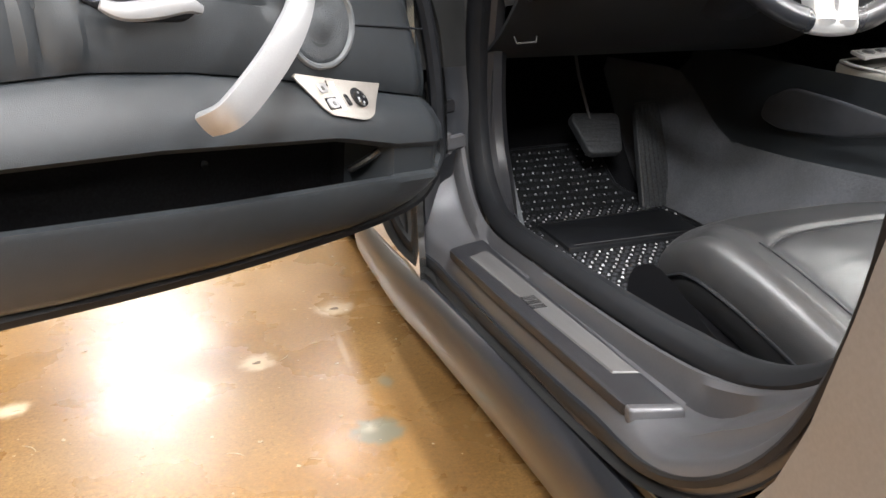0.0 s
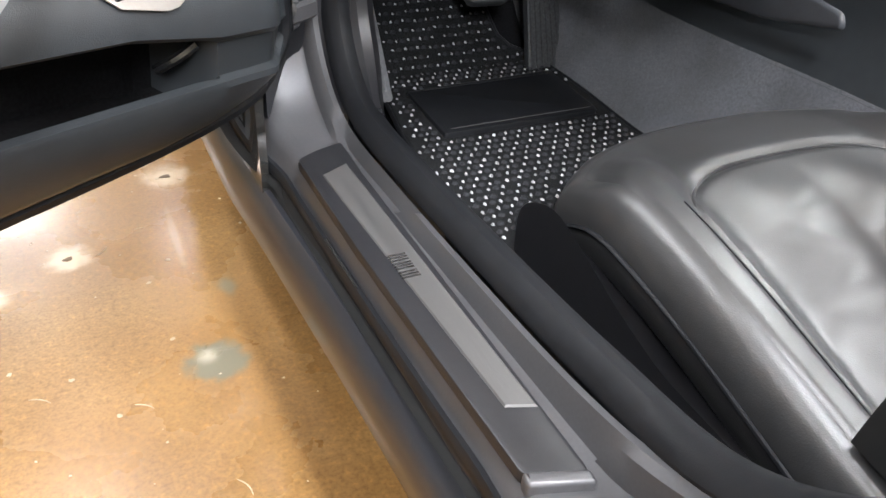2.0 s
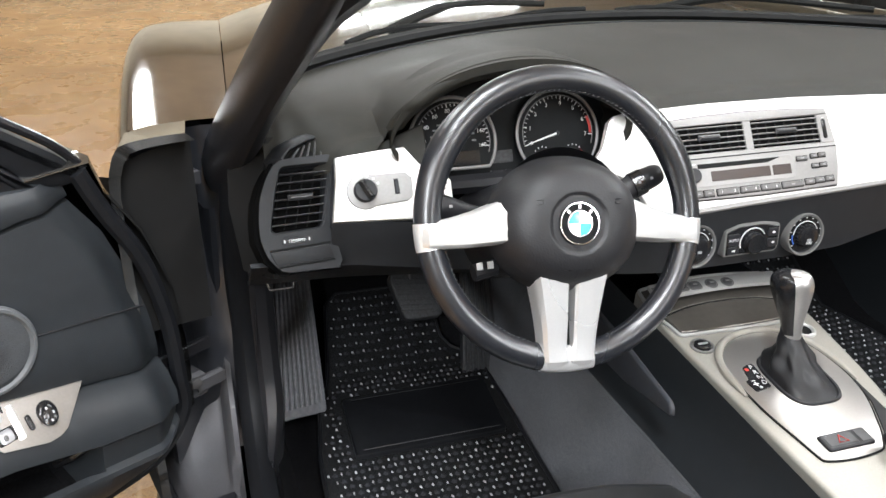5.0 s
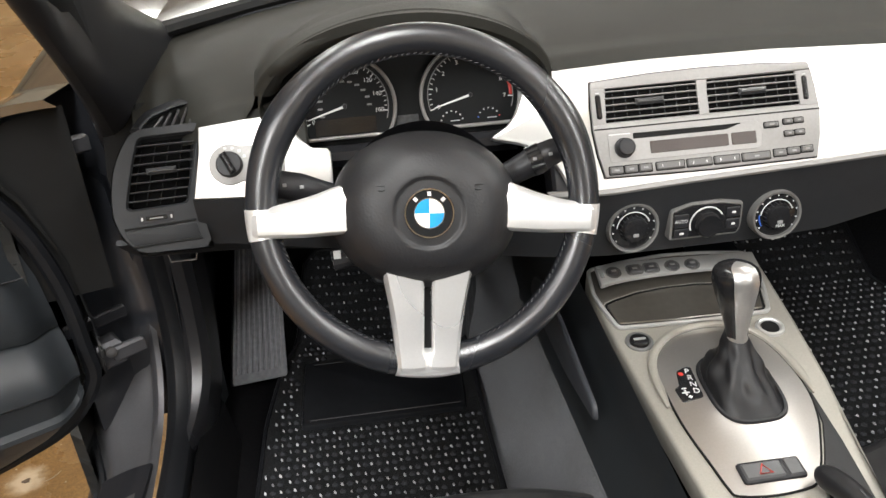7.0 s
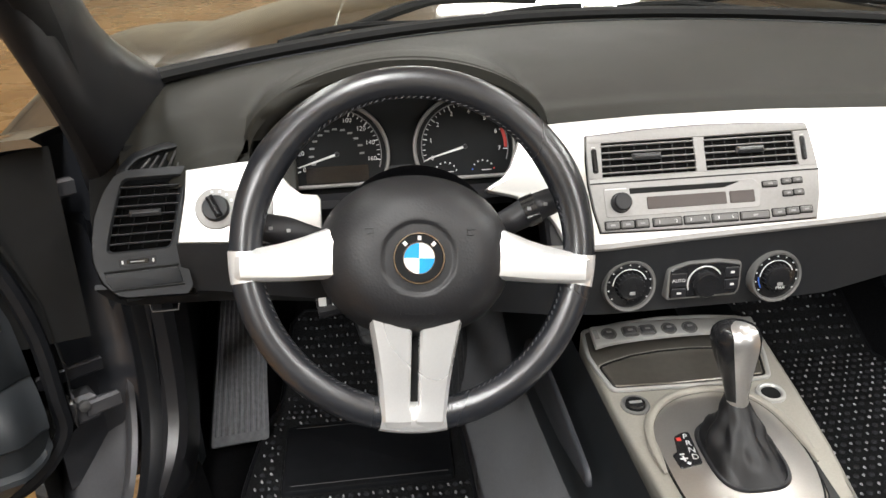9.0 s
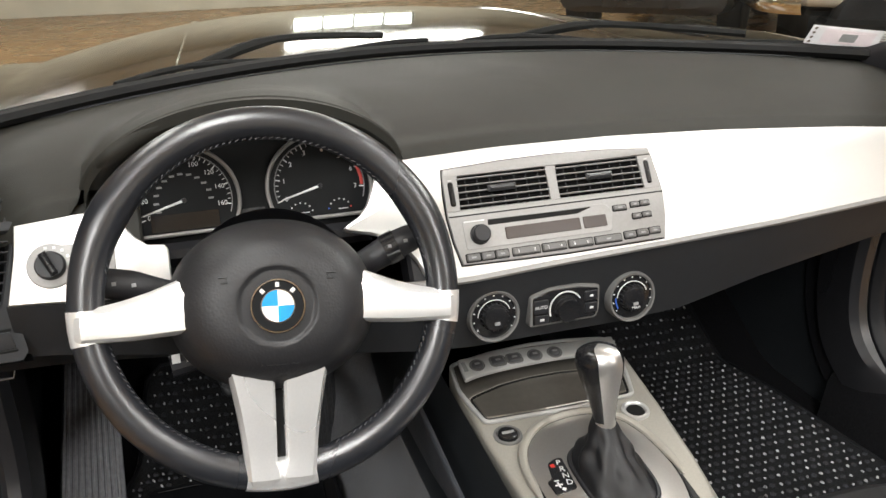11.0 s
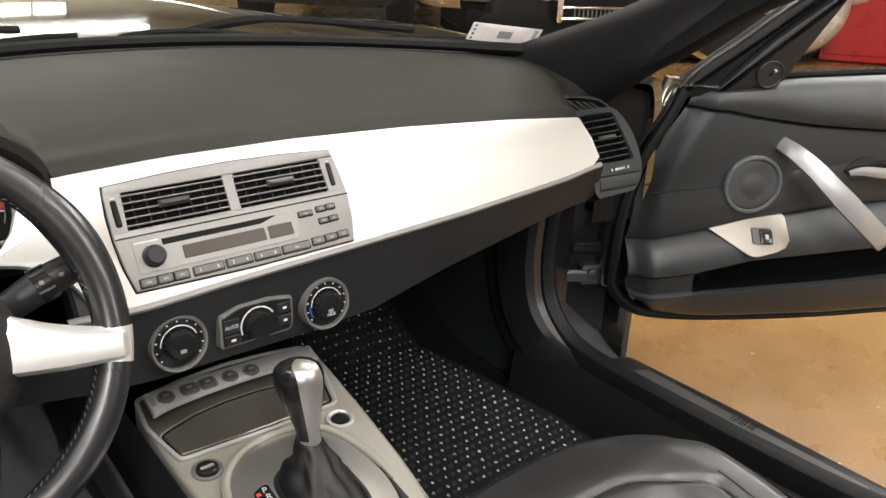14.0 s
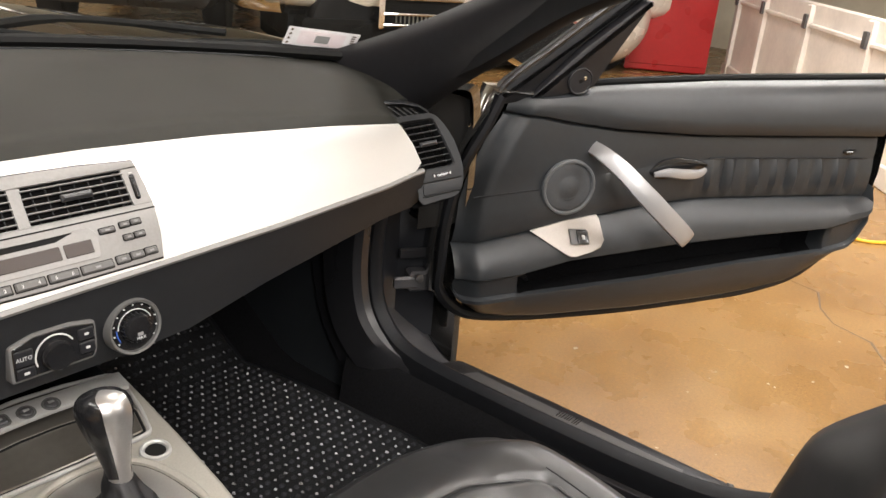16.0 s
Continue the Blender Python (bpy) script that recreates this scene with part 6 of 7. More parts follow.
def gauge(cx, r, labels, a0, a1, needle, small):
    o = dome(cx, r)
    rim = part("gauge", C(G().plate(o, -0.004, 0.010, 0.002)), DIAL, binn, "round gauge with silver rim")
    part("rim", C(G().tube([(x, y, 0.010) for x, y in o], 0.0024, 8, closed=True)), RADIO, rim)
    face = part("face", C(G().plate(inset(o, 0.004), 0.009, 0.0106, 0.0003)), DIAL, rim)
    part("edge_ring", C(G().tube([(cx + (r - 0.0085) * math.cos(radians(a)), 0.001 + (r - 0.0085) * math.sin(radians(a)), 0.0108) for a in range(-20, 204, 8)], 0.0007, 5)), GREYPRINT, rim)
    n = len(labels)
    marks = G()
    for i in range((n - 1) * 4 + 1):
        a = radians(a0 + (a1 - a0) * i / ((n - 1) * 4))
        L = 0.0065 if i % 4 == 0 else 0.0035
        marks.join(G().box((0, 0, 0), (L, 0.0013 if i % 4 == 0 else 0.0008, 0.0004), 0.0001), Matrix.Translation((cx + (r - 0.0115) * math.cos(a), 0.001 + (r - 0.0115) * math.sin(a), 0.0109)) @ pose(0, 0, 0, 0, 0, math.degrees(a)))
    tagged(part("tick_marks", C(marks), ENAMEL, rim), "white scale marks", kind="stuff")
    for i, lab in enumerate(labels):
        a = radians(a0 + (a1 - a0) * i / (n - 1))
        part("numeral", C(text(lab, 0.0078).tf(Matrix.Translation((cx + (r - 0.0195) * math.cos(a), 0.001 + (r - 0.0195) * math.sin(a), 0.0109)))), ENAMEL, rim)
    a = radians(needle)
    part("needle", C(G().loft([[(cx + d * math.cos(a) - w * math.sin(a), 0.001 + d * math.sin(a) + w * math.cos(a), 0.0118), (cx + d * math.cos(a) + w * math.sin(a), 0.001 + d * math.sin(a) - w * math.cos(a), 0.0118),
                              (cx + d * math.cos(a), 0.001 + d * math.sin(a), 0.0128)] for d, w in ((-0.002, 0.0016), (r - 0.014, 0.0008))])), ENAMEL, rim)
    part("hub", C(G().lathe([(0.003, 0.0106), (0.0026, 0.0128), (0.001, 0.013)], 16, Matrix.Translation((cx, 0.001, 0)), caps=True)), HARD, rim)
    return rim


sp = gauge(-0.0772, 0.0625, ["0", "20", "40", "60", "80", "100", "120", "140", "160"], 202, -10, 196, None)
for i in range(12):
    a = radians(200 - 200 * i / 11)
    part("small_numeral", C(G().plate(rect(-0.003, -0.0012, 0.003, 0.0012), 0.0106, 0.0110, 0.0001).tf(Matrix.Translation((-0.0772 + 0.0305 * math.cos(a), 0.001 + 0.0305 * math.sin(a), 0)))), GREYPRINT, sp)
part("trip_display", C(G().plate(rect(-0.116, -0.033, -0.040, -0.013, 0.002), 0.0104, 0.0112, 0.0002)), GLOSS, sp)
ta = gauge(0.0805, 0.0625, ["0", "1", "2", "3", "4", "5", "6", "7"], 196, -6, 195, None)
part("red_zone", C(G().tube([(0.0805 + 0.0510 * math.cos(radians(a)), 0.001 + 0.0510 * math.sin(radians(a)), 0.0110) for a in (24, 18, 12, 6, 0, -4)], 0.0020, 6, flat=0.3)), RED, ta)
for cx, colr in ((0.0545, WHITE), (0.1015, BLUE)):
    for k in range(7):
        a = radians(165 - 150 * k / 6)
        part("small_tick", C(G().box((cx + 0.014 * math.cos(a), -0.031 + 0.014 * math.sin(a), 0.0109), (0.0018, 0.0018, 0.0004), 0.0001)), RED if (colr is BLUE and k == 6) else (BLUE if colr is BLUE and k == 0 else WHITE), ta)
    part("small_needle", C(G().box((cx + 0.004, -0.029, 0.0112), (0.012, 0.0012, 0.0006), 0.0002, pose(0, 0, 0, 0, 0, 0))), WHITE, ta)
part("warning_window", C(G().plate(rect(-0.017, -0.034, 0.014, -0.016, 0.001), -0.004, -0.003, 0.0002)), PEDAL, binn)
for x in (-0.012, 0.010):
    part("reset_button", C(G().plate(rect(x - 0.010, -0.050, x + 0.009, -0.044, 0.002), -0.005, 0.001, 0.001)), HARD, binn)
part("binnacle_sill", C(G().box((0.0, -0.059, 0.004), (0.27, 0.026, 0.04), 0.008)), HARD, binn)

# ---- steering wheel ----
W0 = basis((-0.3690, -0.161, 0.813), (1, 0, 0), (0, 0.386, 0.9225))
W = W0 @ pose(0, 0, 0, 0, 0, -5.0)
WJ = lambda g: G().join(g, W)
R_RIM, R_TUBE = 0.1695, 0.0165
wheel = tagged(new("steering_wheel"), "three-spoke black leather steering wheel with silver spokes")
wheel.parent = car


def rim_arc(a0, a1, n, r, rim=R_RIM, flat=0.9):
    path = [(rim * math.cos(radians(a0 + (a1 - a0) * i / n)), rim * math.sin(radians(a0 + (a1 - a0) * i / n)), 0.0) for i in range(n + 1)]
    rr = []
    for i in range(n + 1):
        a = (a0 + (a1 - a0) * i / n) % 360
        grip = 0.0022 * (math.exp(-((a - 30) / 14) ** 2) + math.exp(-((a - 150) / 14) ** 2))
        rr.append(r + grip)
    return G().tube(path, rr, 16, flat=flat)


rim = part("rim", WJ(rim_arc(-90, 270, 120, R_TUBE)), WHEEL_LEATHER, wheel, "black leather wheel rim with inner stitching", 60)
st = G()
for k in range(150):
    a = radians(2.4 * k)
    if abs(math.sin(a)) < 0.17 or (math.sin(a) < -0.95):
        continue
    c = Vector(((R_RIM - 0.0158) * math.cos(a), (R_RIM - 0.0158) * math.sin(a), 0.006))
    st.join(G().box((0, 0, 0), (0.0012, 0.0042, 0.0012), 0.0003), Matrix.Translation(c) @ pose(0, 0, 0, 0, 0, 2.4 * k + 25))
tagged(part("stitching", WJ(st), SEAM, rim, "grey stitching"), "grey stitching", kind="stuff")


def spoke(side):
    """A silver spoke from the boss over the rim: a sloping upper facet, a flat face and a rounded lower edge."""
    rings = []
    for k in range(17):
        t = k / 16
        x = side * (0.074 + 0.1045 * t)
        top = ip(t, (0, 0.0265), (0.2, 0.0185), (0.4, 0.0105), (0.6, 0.0045), (0.8, 0.0), (1, -0.0028))
        bot = ip(t, (0, -0.0285), (0.5, -0.0325), (1, -0.0335))
        n = ip(t, (0, 0.033), (0.3, 0.029), (0.7, 0.0215), (0.92, 0.0195), (0.98, 0.0175), (1, 0.012))
        h = top - bot
        face = top - h * (0.30 - 0.12 * t)
        prof = [(bot, -0.008), (bot, n * 0.45), (bot + 0.0015, n * 0.8), (bot + 0.005, n), ((bot + face) / 2, n + 0.0018), (face, n + 0.0006),
                (top - 0.003, n * 0.72), (top, n * 0.5), (top, -0.008)]
        rings.append([(x, b, c) for b, c in (prof if side > 0 else prof[::-1])])
    return G().loft(rings)


for sgn in (-1, 1):
    part("spoke", WJ(spoke(sgn)), SPOKE, wheel, "satin silver wheel spoke", 25)
for sgn in (-1, 1):
    rings = []
    for k in range(15):
        t = k / 14
        y = -0.066 - 0.113 * t
        inner = 0.0042 if t < 0.80 else 0.0042 - 0.0036 * ss(0.80, 0.86, t)
        outer = ip(t, (0, 0.0478), (0.12, 0.0450), (0.35, 0.0402), (0.6, 0.0362), (0.85, 0.0338), (1, 0.0325))
        n = ip(t, (0, 0.033), (0.4, 0.027), (0.75, 0.0205), (0.93, 0.019), (0.98, 0.016), (1, 0.011))
        pts = [(inner, -0.006), (inner, n - 0.004), (inner + 0.0025, n - 0.0004), ((inner + outer) / 2, n + 0.0022), (outer - 0.005, n), (outer - 0.001, n * 0.75), (outer, n * 0.4), (outer, -0.006)]
        rings.append([(sgn * a - 0.001, y, b) for a, b in (pts if sgn > 0 else pts[::-1])])
    part("lower_spoke", WJ(G().loft(rings)), SPOKE, wheel, "satin silver lower spoke", 25)
for a0, a1 in ((-101.0, -79.4), (-11.3, -1.0), (181.0, 191.3)):
    part("rim_sleeve", WJ(rim_arc(a0, a1, 10, R_TUBE + 0.0010)), SPOKE, wheel, "satin silver sleeve over the rim", 60)
part("spoke_slot", WJ(G().box((-0.001, -0.112, 0.0), (0.014, 0.096, 0.012), 0.002)), DARKVOID, wheel)


def boss(u, v):
    a = 2 * math.pi * u
    k = v
    rx, ry = 0.0985, 0.0825
    e = 2.1
    c, s = math.cos(a), math.sin(a)
    q = (abs(c) ** e + abs(s) ** e) ** (-1 / e)
    x, y = rx * q * c * k, ry * q * s * k
    h = 0.050 * (1 - k ** 5) ** 0.8 + 0.002 * (1 - k * k)
    dish = 0.0030 * (1 - ss(0.0345, 0.0362, math.hypot(x, y)))
    return (x - 0.001, y - 0.0068, h - dish)


g = G()
g.loft([[boss(i / 64, j / 44) for i in range(64)] for j in range(44, 0, -1)])
part("airbag_cover", WJ(g), HUB, wheel, "black grained airbag cover with recessed centre", 60)
part("boss_back", WJ(G().lathe([(0.086, 0.002), (0.08, -0.02), (0.06, -0.05), (0.05, -0.06)], 40)), HARD, wheel)
RD = W @ Matrix.Translation((-0.001, -0.0068, 0.0488))
em = part("roundel", G().join(G().lathe([(0.0245, 0), (0.0245, 0.002), (0.0232, 0.0032), (0.0225, 0.0026), (0.0005, 0.0026)], 48, caps=True), RD), DIAL, wheel, "round emblem in black, blue and white")
part("emblem_rim", G().join(G().tube([(0.0240 * math.cos(a), 0.0240 * math.sin(a), 0.0026) for a in [2 * math.pi * k / 48 for k in range(48)]], 0.0010, 6, closed=True), RD), CHROME, em)
part("emblem_ring", G().join(G().tube([(0.0150 * math.cos(a), 0.0150 * math.sin(a), 0.0028) for a in [2 * math.pi * k / 40 for k in range(40)]], 0.0007, 6, closed=True), RD), CHROME, em)
for q, mt in ((0, ENAMEL), (1, SKYBLUE), (2, ENAMEL), (3, SKYBLUE)):
    pts = [(0, 0)] + [(0.0148 * math.cos(radians(90 * q + 9 * k)), 0.0148 * math.sin(radians(90 * q + 9 * k))) for k in range(11)]
    part("quadrant", G().join(G().plate(pts, 0.002, 0.0033, 0.0002), RD), mt, em)
for a in (135, 90, 45):
    part("emblem_mark", G().join(G().box((0, 0, 0), (0.0036, 0.0044, 0.0008), 0.0003), RD @ Matrix.Translation((0.0194 * math.cos(radians(a)), 0.0194 * math.sin(radians(a)), 0.0028)) @ pose(0, 0, 0, 0, 0, a - 90)), SATIN, em)
# near-black stands in for the shading of letters embossed in the cover
part("airbag_lettering", WJ(text("AIRBAG", 0.0100, 0.0006).tf(Matrix.Translation((-0.001, -0.0585, 0.0452)) @ pose(0, 0, 0, -20, 0, 0))), DARKVOID, wheel)
for sx in (-1, 1):
    part("horn_mark", WJ(G().tube([(sx * 0.053, 0.021, 0.0494), (sx * 0.045, 0.021, 0.0500), (sx * 0.045, 0.016, 0.0506), (sx * 0.051, 0.016, 0.0502)], 0.0006, 5)), HARD, wheel)

# ---- column and stalks ----
part("column_shroud", G().loft([[W0 @ Vector((a * math.cos(t), b * math.sin(t) - 0.012, -d)) for t in [2 * math.pi * k / 24 for k in range(24)]] for d, a, b in ((0.035, 0.070, 0.055), (0.06, 0.082, 0.062), (0.12, 0.085, 0.066), (0.22, 0.09, 0.07))]), HARD, car, "black steering column shroud")


def stalk(sgn, lift):
    pts = [(sgn * 0.06, 0.006, -0.065), (sgn * 0.10, 0.012 + 0.35 * lift, -0.06), (sgn * 0.135, 0.020 + 0.75 * lift, -0.052), (sgn * 0.165, 0.026 + lift, -0.045)]
    s = part("stalk", G().join(G().tube(spline(pts, 5), [0.012, 0.012, 0.0125, 0.013, 0.0135, 0.014, 0.0145, 0.015, 0.0155, 0.016, 0.016, 0.0155, 0.015, 0.0145, 0.013, 0.010], 12, flat=0.75), W0), HARD, car, "black column stalk with white symbols")
    for dx in (0.128, 0.146):
        part("symbol", G().join(G().box((sgn * dx, 0.020 + (dx - 0.13) * 0.2 + 0.8 * lift, -0.036), (0.0042, 0.0036, 0.001), 0.0003), W0), GREYPRINT, s)
    return s


stalk(-1, 0.012)
sr = stalk(1, 0.018)
part("collar", G().join(G().tube([(0.126, 0.030, -0.054), (0.140, 0.035, -0.051)], 0.0175, 14), W0), GLOSS, sr)
ig = part("column_switch", G().join(G().tube([(-0.075, -0.052, -0.05), (-0.105, -0.056, -0.048)], 0.011, 10), W0), HARD, car)
for k in range(2):
    part("symbol", G().join(G().box((-0.085 - 0.014 * k, -0.048, -0.038), (0.008, 0.009, 0.001), 0.0003), W0), WHITE, ig)

# ---- centre console ----
CO = basis((0, -0.1, 0.552), (1, 0, 0), (0, 0.995, 0.0995))
Q = lambda g: G().join(g, CO)
yl = lambda y: (y + 0.1) / 0.995
half = lambda y: ip(y, (-0.62, 0.094), (-0.34, 0.112), (-0.2, 0.122), (-0.07, 0.130), (0.0, 0.129), (0.06, 0.124))
ys = [-0.62, -0.5, -0.4, -0.3, -0.2, -0.1, 0.0, 0.045]
outl = [(RIGHT_EDGE(y), yl(y)) for y in ys] + [(0.127, yl(0.056)), (0.07, yl(0.070)), (0.0, yl(0.0755)), (-0.07, yl(0.069)), (-0.121, yl(0.059))] + [(-half(y), yl(y)) for y in ys[::-1]]
con = part("centre_console", Q(G().plate(outl, -0.03, 0.0, 0.006, None, 3)), CONSOLE, car, "grey-beige centre console surround")
rise = pose(0, 0, 0, 8, 0, 0)
# button bar and lid in their recess
rec = rounded([(-0.117, yl(-0.0745)), (0.0, yl(-0.079)), (0.091, yl(-0.077)), (0.107, yl(-0.03)), (0.122, yl(0.045)), (0.112, yl(0.055)), (0.06, yl(0.0655)), (0.0, yl(0.070)), (-0.06, yl(0.0655)), (-0.121, yl(0.054)), (-0.1285, yl(-0.0)), (-0.125, yl(-0.03))], 0.008)
part("recess", Q(G().plate(rec, -0.002, 0.0016, 0.001)), TRAY, con, "darker recess floor")
part("recess_rim", Q(G().tube([(x, y, 0.0026) for x, y in rec], 0.0030, 8, closed=True)), BARSILVER, con, "pale raised rim of the recess")
BAR_LO = lambda x: 0.0045 - 0.55 * (x + 0.005) ** 2 + 0.004 * ss(-0.13, -0.09, x)
BAR_HI = lambda x: ip(x, (-0.125, 0.0375), (-0.06, 0.039), (0.0, 0.0375), (0.06, 0.0345), (0.12, 0.030))
bx = [-0.120 + 0.231 * k / 12 for k in range(13)]
bar = rounded([(x, yl(BAR_LO(x))) for x in bx] + [(x + 0.002, yl(BAR_HI(x))) for x in bx[::-1]], 0.003, 2)
bb = part("button_bar", Q(G().plate(bar, 0.0, 0.006, 0.0025, rise, 2)), BARSILVER, con, "silver bar with small black buttons")
for k, (x, y) in enumerate(((-0.0956, 0.0200), (-0.0652, 0.0208), (-0.0411, 0.0208), (-0.0107, 0.0200), (0.0184, 0.0188))):
    sq = k in (1, 2)
    ol = rect(x - 0.0095, yl(y) - 0.0075, x + 0.0095, yl(y) + 0.0075, 0.004) if sq else circle(x, yl(y), 0.0085, 20)
    part("button_ring", Q(G().tube([(a, b, 0.0062) for a, b in inset(ol, -0.0012)], 0.0014, 6, closed=True).tf(rise)), DIALRIM, bb)
    bt = part("button", Q(G().plate(ol, 0.004, 0.0095, 0.003, rise, 3)), BUTTON, bb, "dark grey push button")
    part("print", Q(G().plate(rect(x - 0.0035, yl(y) - 0.0016, x + 0.0035, yl(y) + 0.0022), 0.0094, 0.0100, 0.0002, rise)), GREYPRINT, bt)
part("print", Q(G().plate(rect(-0.116, yl(0.012), -0.110, yl(0.030)), 0.0056, 0.0063, 0.0002, rise)), GREYPRINT, bb)
lid = rounded([(-0.1135, yl(-0.0690)), (-0.04, yl(-0.0730)), (0.03, yl(-0.0735)), (0.0860, yl(-0.0705)), (0.0985, yl(-0.028)), (0.06, yl(-0.0125)), (0.015, yl(-0.0065)), (-0.03, yl(-0.0060)), (-0.07, yl(-0.0105)), (-0.104, yl(-0.0205)), (-0.1185, yl(-0.0265))], 0.005)
ld = part("tray_lid", Q(G().plate(lid, 0.0, 0.0046, 0.002)), TRAY, con, "brown-grey metallic tray lid")
part("lid_gap", Q(G().tube([(x, y, 0.0026) for x, y in inset(lid, -0.0016)], 0.0019, 6, closed=True)), DARKVOID, ld)
part("lid_rim", Q(G().tube([(x, y, 0.0022) for x, y in inset(lid, -0.0042)], 0.0016, 6, closed=True)), CONSOLE, ld)
# small push button and lighter socket
kb = part("round_button", Q(G().lathe([(0.0185, 0.0), (0.0180, 0.002), (0.0150, 0.003), (0.0135, 0.001), (0.0125, 0.0)], 28, Matrix.Translation((-0.098, yl(-0.1025), 0)))), DIALRIM, con, "round black push button in a grey ring")
part("button_cap", Q(G().lathe([(0.0128, 0.0), (0.0122, 0.0045), (0.009, 0.006), (0.001, 0.0055)], 24, Matrix.Translation((-0.098, yl(-0.1025), 0)), caps=True)), GLOSS, kb)
part("print", Q(G().plate(rect(-0.106, yl(-0.1025) - 0.0022, -0.090, yl(-0.1025) + 0.0022, 0.001), 0.0056, 0.0064, 0.0002)), GREYPRINT, kb)
kb = part("lighter_socket", Q(G().lathe([(0.0185, 0.0), (0.0178, 0.0035), (0.0150, 0.0045), (0.0128, 0.003), (0.0120, 0.0)], 28, Matrix.Translation((0.0785, yl(-0.1060), 0)))), BARSILVER, con, "bright ring of the lighter socket")
part("socket_well", Q(G().lathe([(0.0122, 0.0005), (0.011, 0.0022), (0.001, 0.0022)], 24, Matrix.Translation((0.0785, yl(-0.1060), 0)), caps=True)), DARKVOID, kb)
# gear selector plate: a long oval of brushed metal
OVAL = [(-0.010, -0.0935), (-0.040, -0.0985), (-0.066, -0.1130), (-0.086, -0.1360), (-0.0955, -0.1630), (-0.0975, -0.1900), (-0.0975, -0.2360), (-0.0945, -0.2700), (-0.0885, -0.3070), (-0.0830, -0.3420), (-0.0760, -0.3530), (-0.037, -0.3580),
        (0.004, -0.3540), (0.0165, -0.3430), (0.0300, -0.3240), (0.0420, -0.3010), (0.0560, -0.2720), (0.0650, -0.2436), (0.0690, -0.2180), (0.0690, -0.1900), (0.0640, -0.1530), (0.0540, -0.1250), (0.0380, -0.1060), (0.015, -0.0955), (-0.010, -0.0935)]


def oval_pts(grow=0.0):
    pts = [(p.x, yl(p.y)) for p in spline([(x, y, 0) for x, y in OVAL], 3)][:-1]
    return inset(pts, -grow)


gp = part("selector_plate", Q(G().plate(oval_pts(), -0.004, 0.0028, 0.002, None, 2)), BRUSHED, con, "oval brushed aluminium selector plate")
ring = [(x, y) for x, y in oval_pts(0.0055) if y > yl(-0.235)]
turn_at = max(range(len(ring)), key=lambda k: abs(ring[k][1] - ring[k - 1][1]) + abs(ring[k][0] - ring[k - 1][0]))
ring = ring[turn_at:] + ring[:turn_at]
part("plate_rim", Q(G().tube([(x, y, 0.0028) for x, y in ring], [0.0052 * ss(-0.24, -0.19, y * 0.995 - 0.1) + 0.0006 for x, y in ring], 10, flat=0.9)), CONSOLE, con, "pale raised ring round the selector plate")
part("plate_gap", Q(G().tube([(x, y, 0.0014) for x, y in oval_pts(0.0004)], 0.0016, 6, closed=True)), DARKVOID, con)
slot = [(0.0695, -0.2250), (0.0725, -0.2250), (0.0690, -0.3000), (0.0590, -0.4000), (0.046, -0.60), (-0.010, -0.60), (0.006, -0.420), (0.0215, -0.3430), (0.0345, -0.3240), (0.0465, -0.3010), (0.0605, -0.2720)]
part("brake_slot_cover", Q(G().plate([(x, yl(y)) for x, y in slot][::-1], 0.0, 0.0022, 0.0008)), GAITER, con, "dark cover beside the handbrake")
ind = rounded([(-0.0735, yl(-0.166)), (-0.062, yl(-0.1605)), (-0.053, yl(-0.1605)), (-0.0565, yl(-0.2125)), (-0.0845, yl(-0.2175)), (-0.0865, yl(-0.194)), (-0.079, yl(-0.191))][::-1], 0.004)
pi = part("gear_indicator", Q(G().plate(ind, 0.001, 0.0042, 0.0008)), GLOSS, gp, "black gear position indicator")
for i, ch in enumerate("PRND"):
    part("gear_letter", Q(text(ch, 0.0115).tf(Matrix.Translation((-0.0610 - 0.0003 * i, yl(-0.1690) - 0.0112 * i, 0.0046)) @ pose(0, 0, 0, 0, 0, -12))), WHITE, pi)
part("gear_lamp", Q(G().box((-0.0700, yl(-0.1720), 0.0044), (0.0055, 0.0055, 0.0006), 0.0002)), RED, pi)
for dx, dy, w, d in ((-0.0755, -0.196, 0.006, 0.002), (-0.0755, -0.203, 0.009, 0.0022), (-0.0755, -0.203, 0.0022, 0.009), (-0.0725, -0.2105, 0.005, 0.002), (-0.0725, -0.2105, 0.0018, 0.005)):
    part("print", Q(G().box((dx, yl(dy), 0.0044), (w, d, 0.0006 + d * 0.01), 0.0002)), WHITE, pi)
# leather gaiter
rings = []
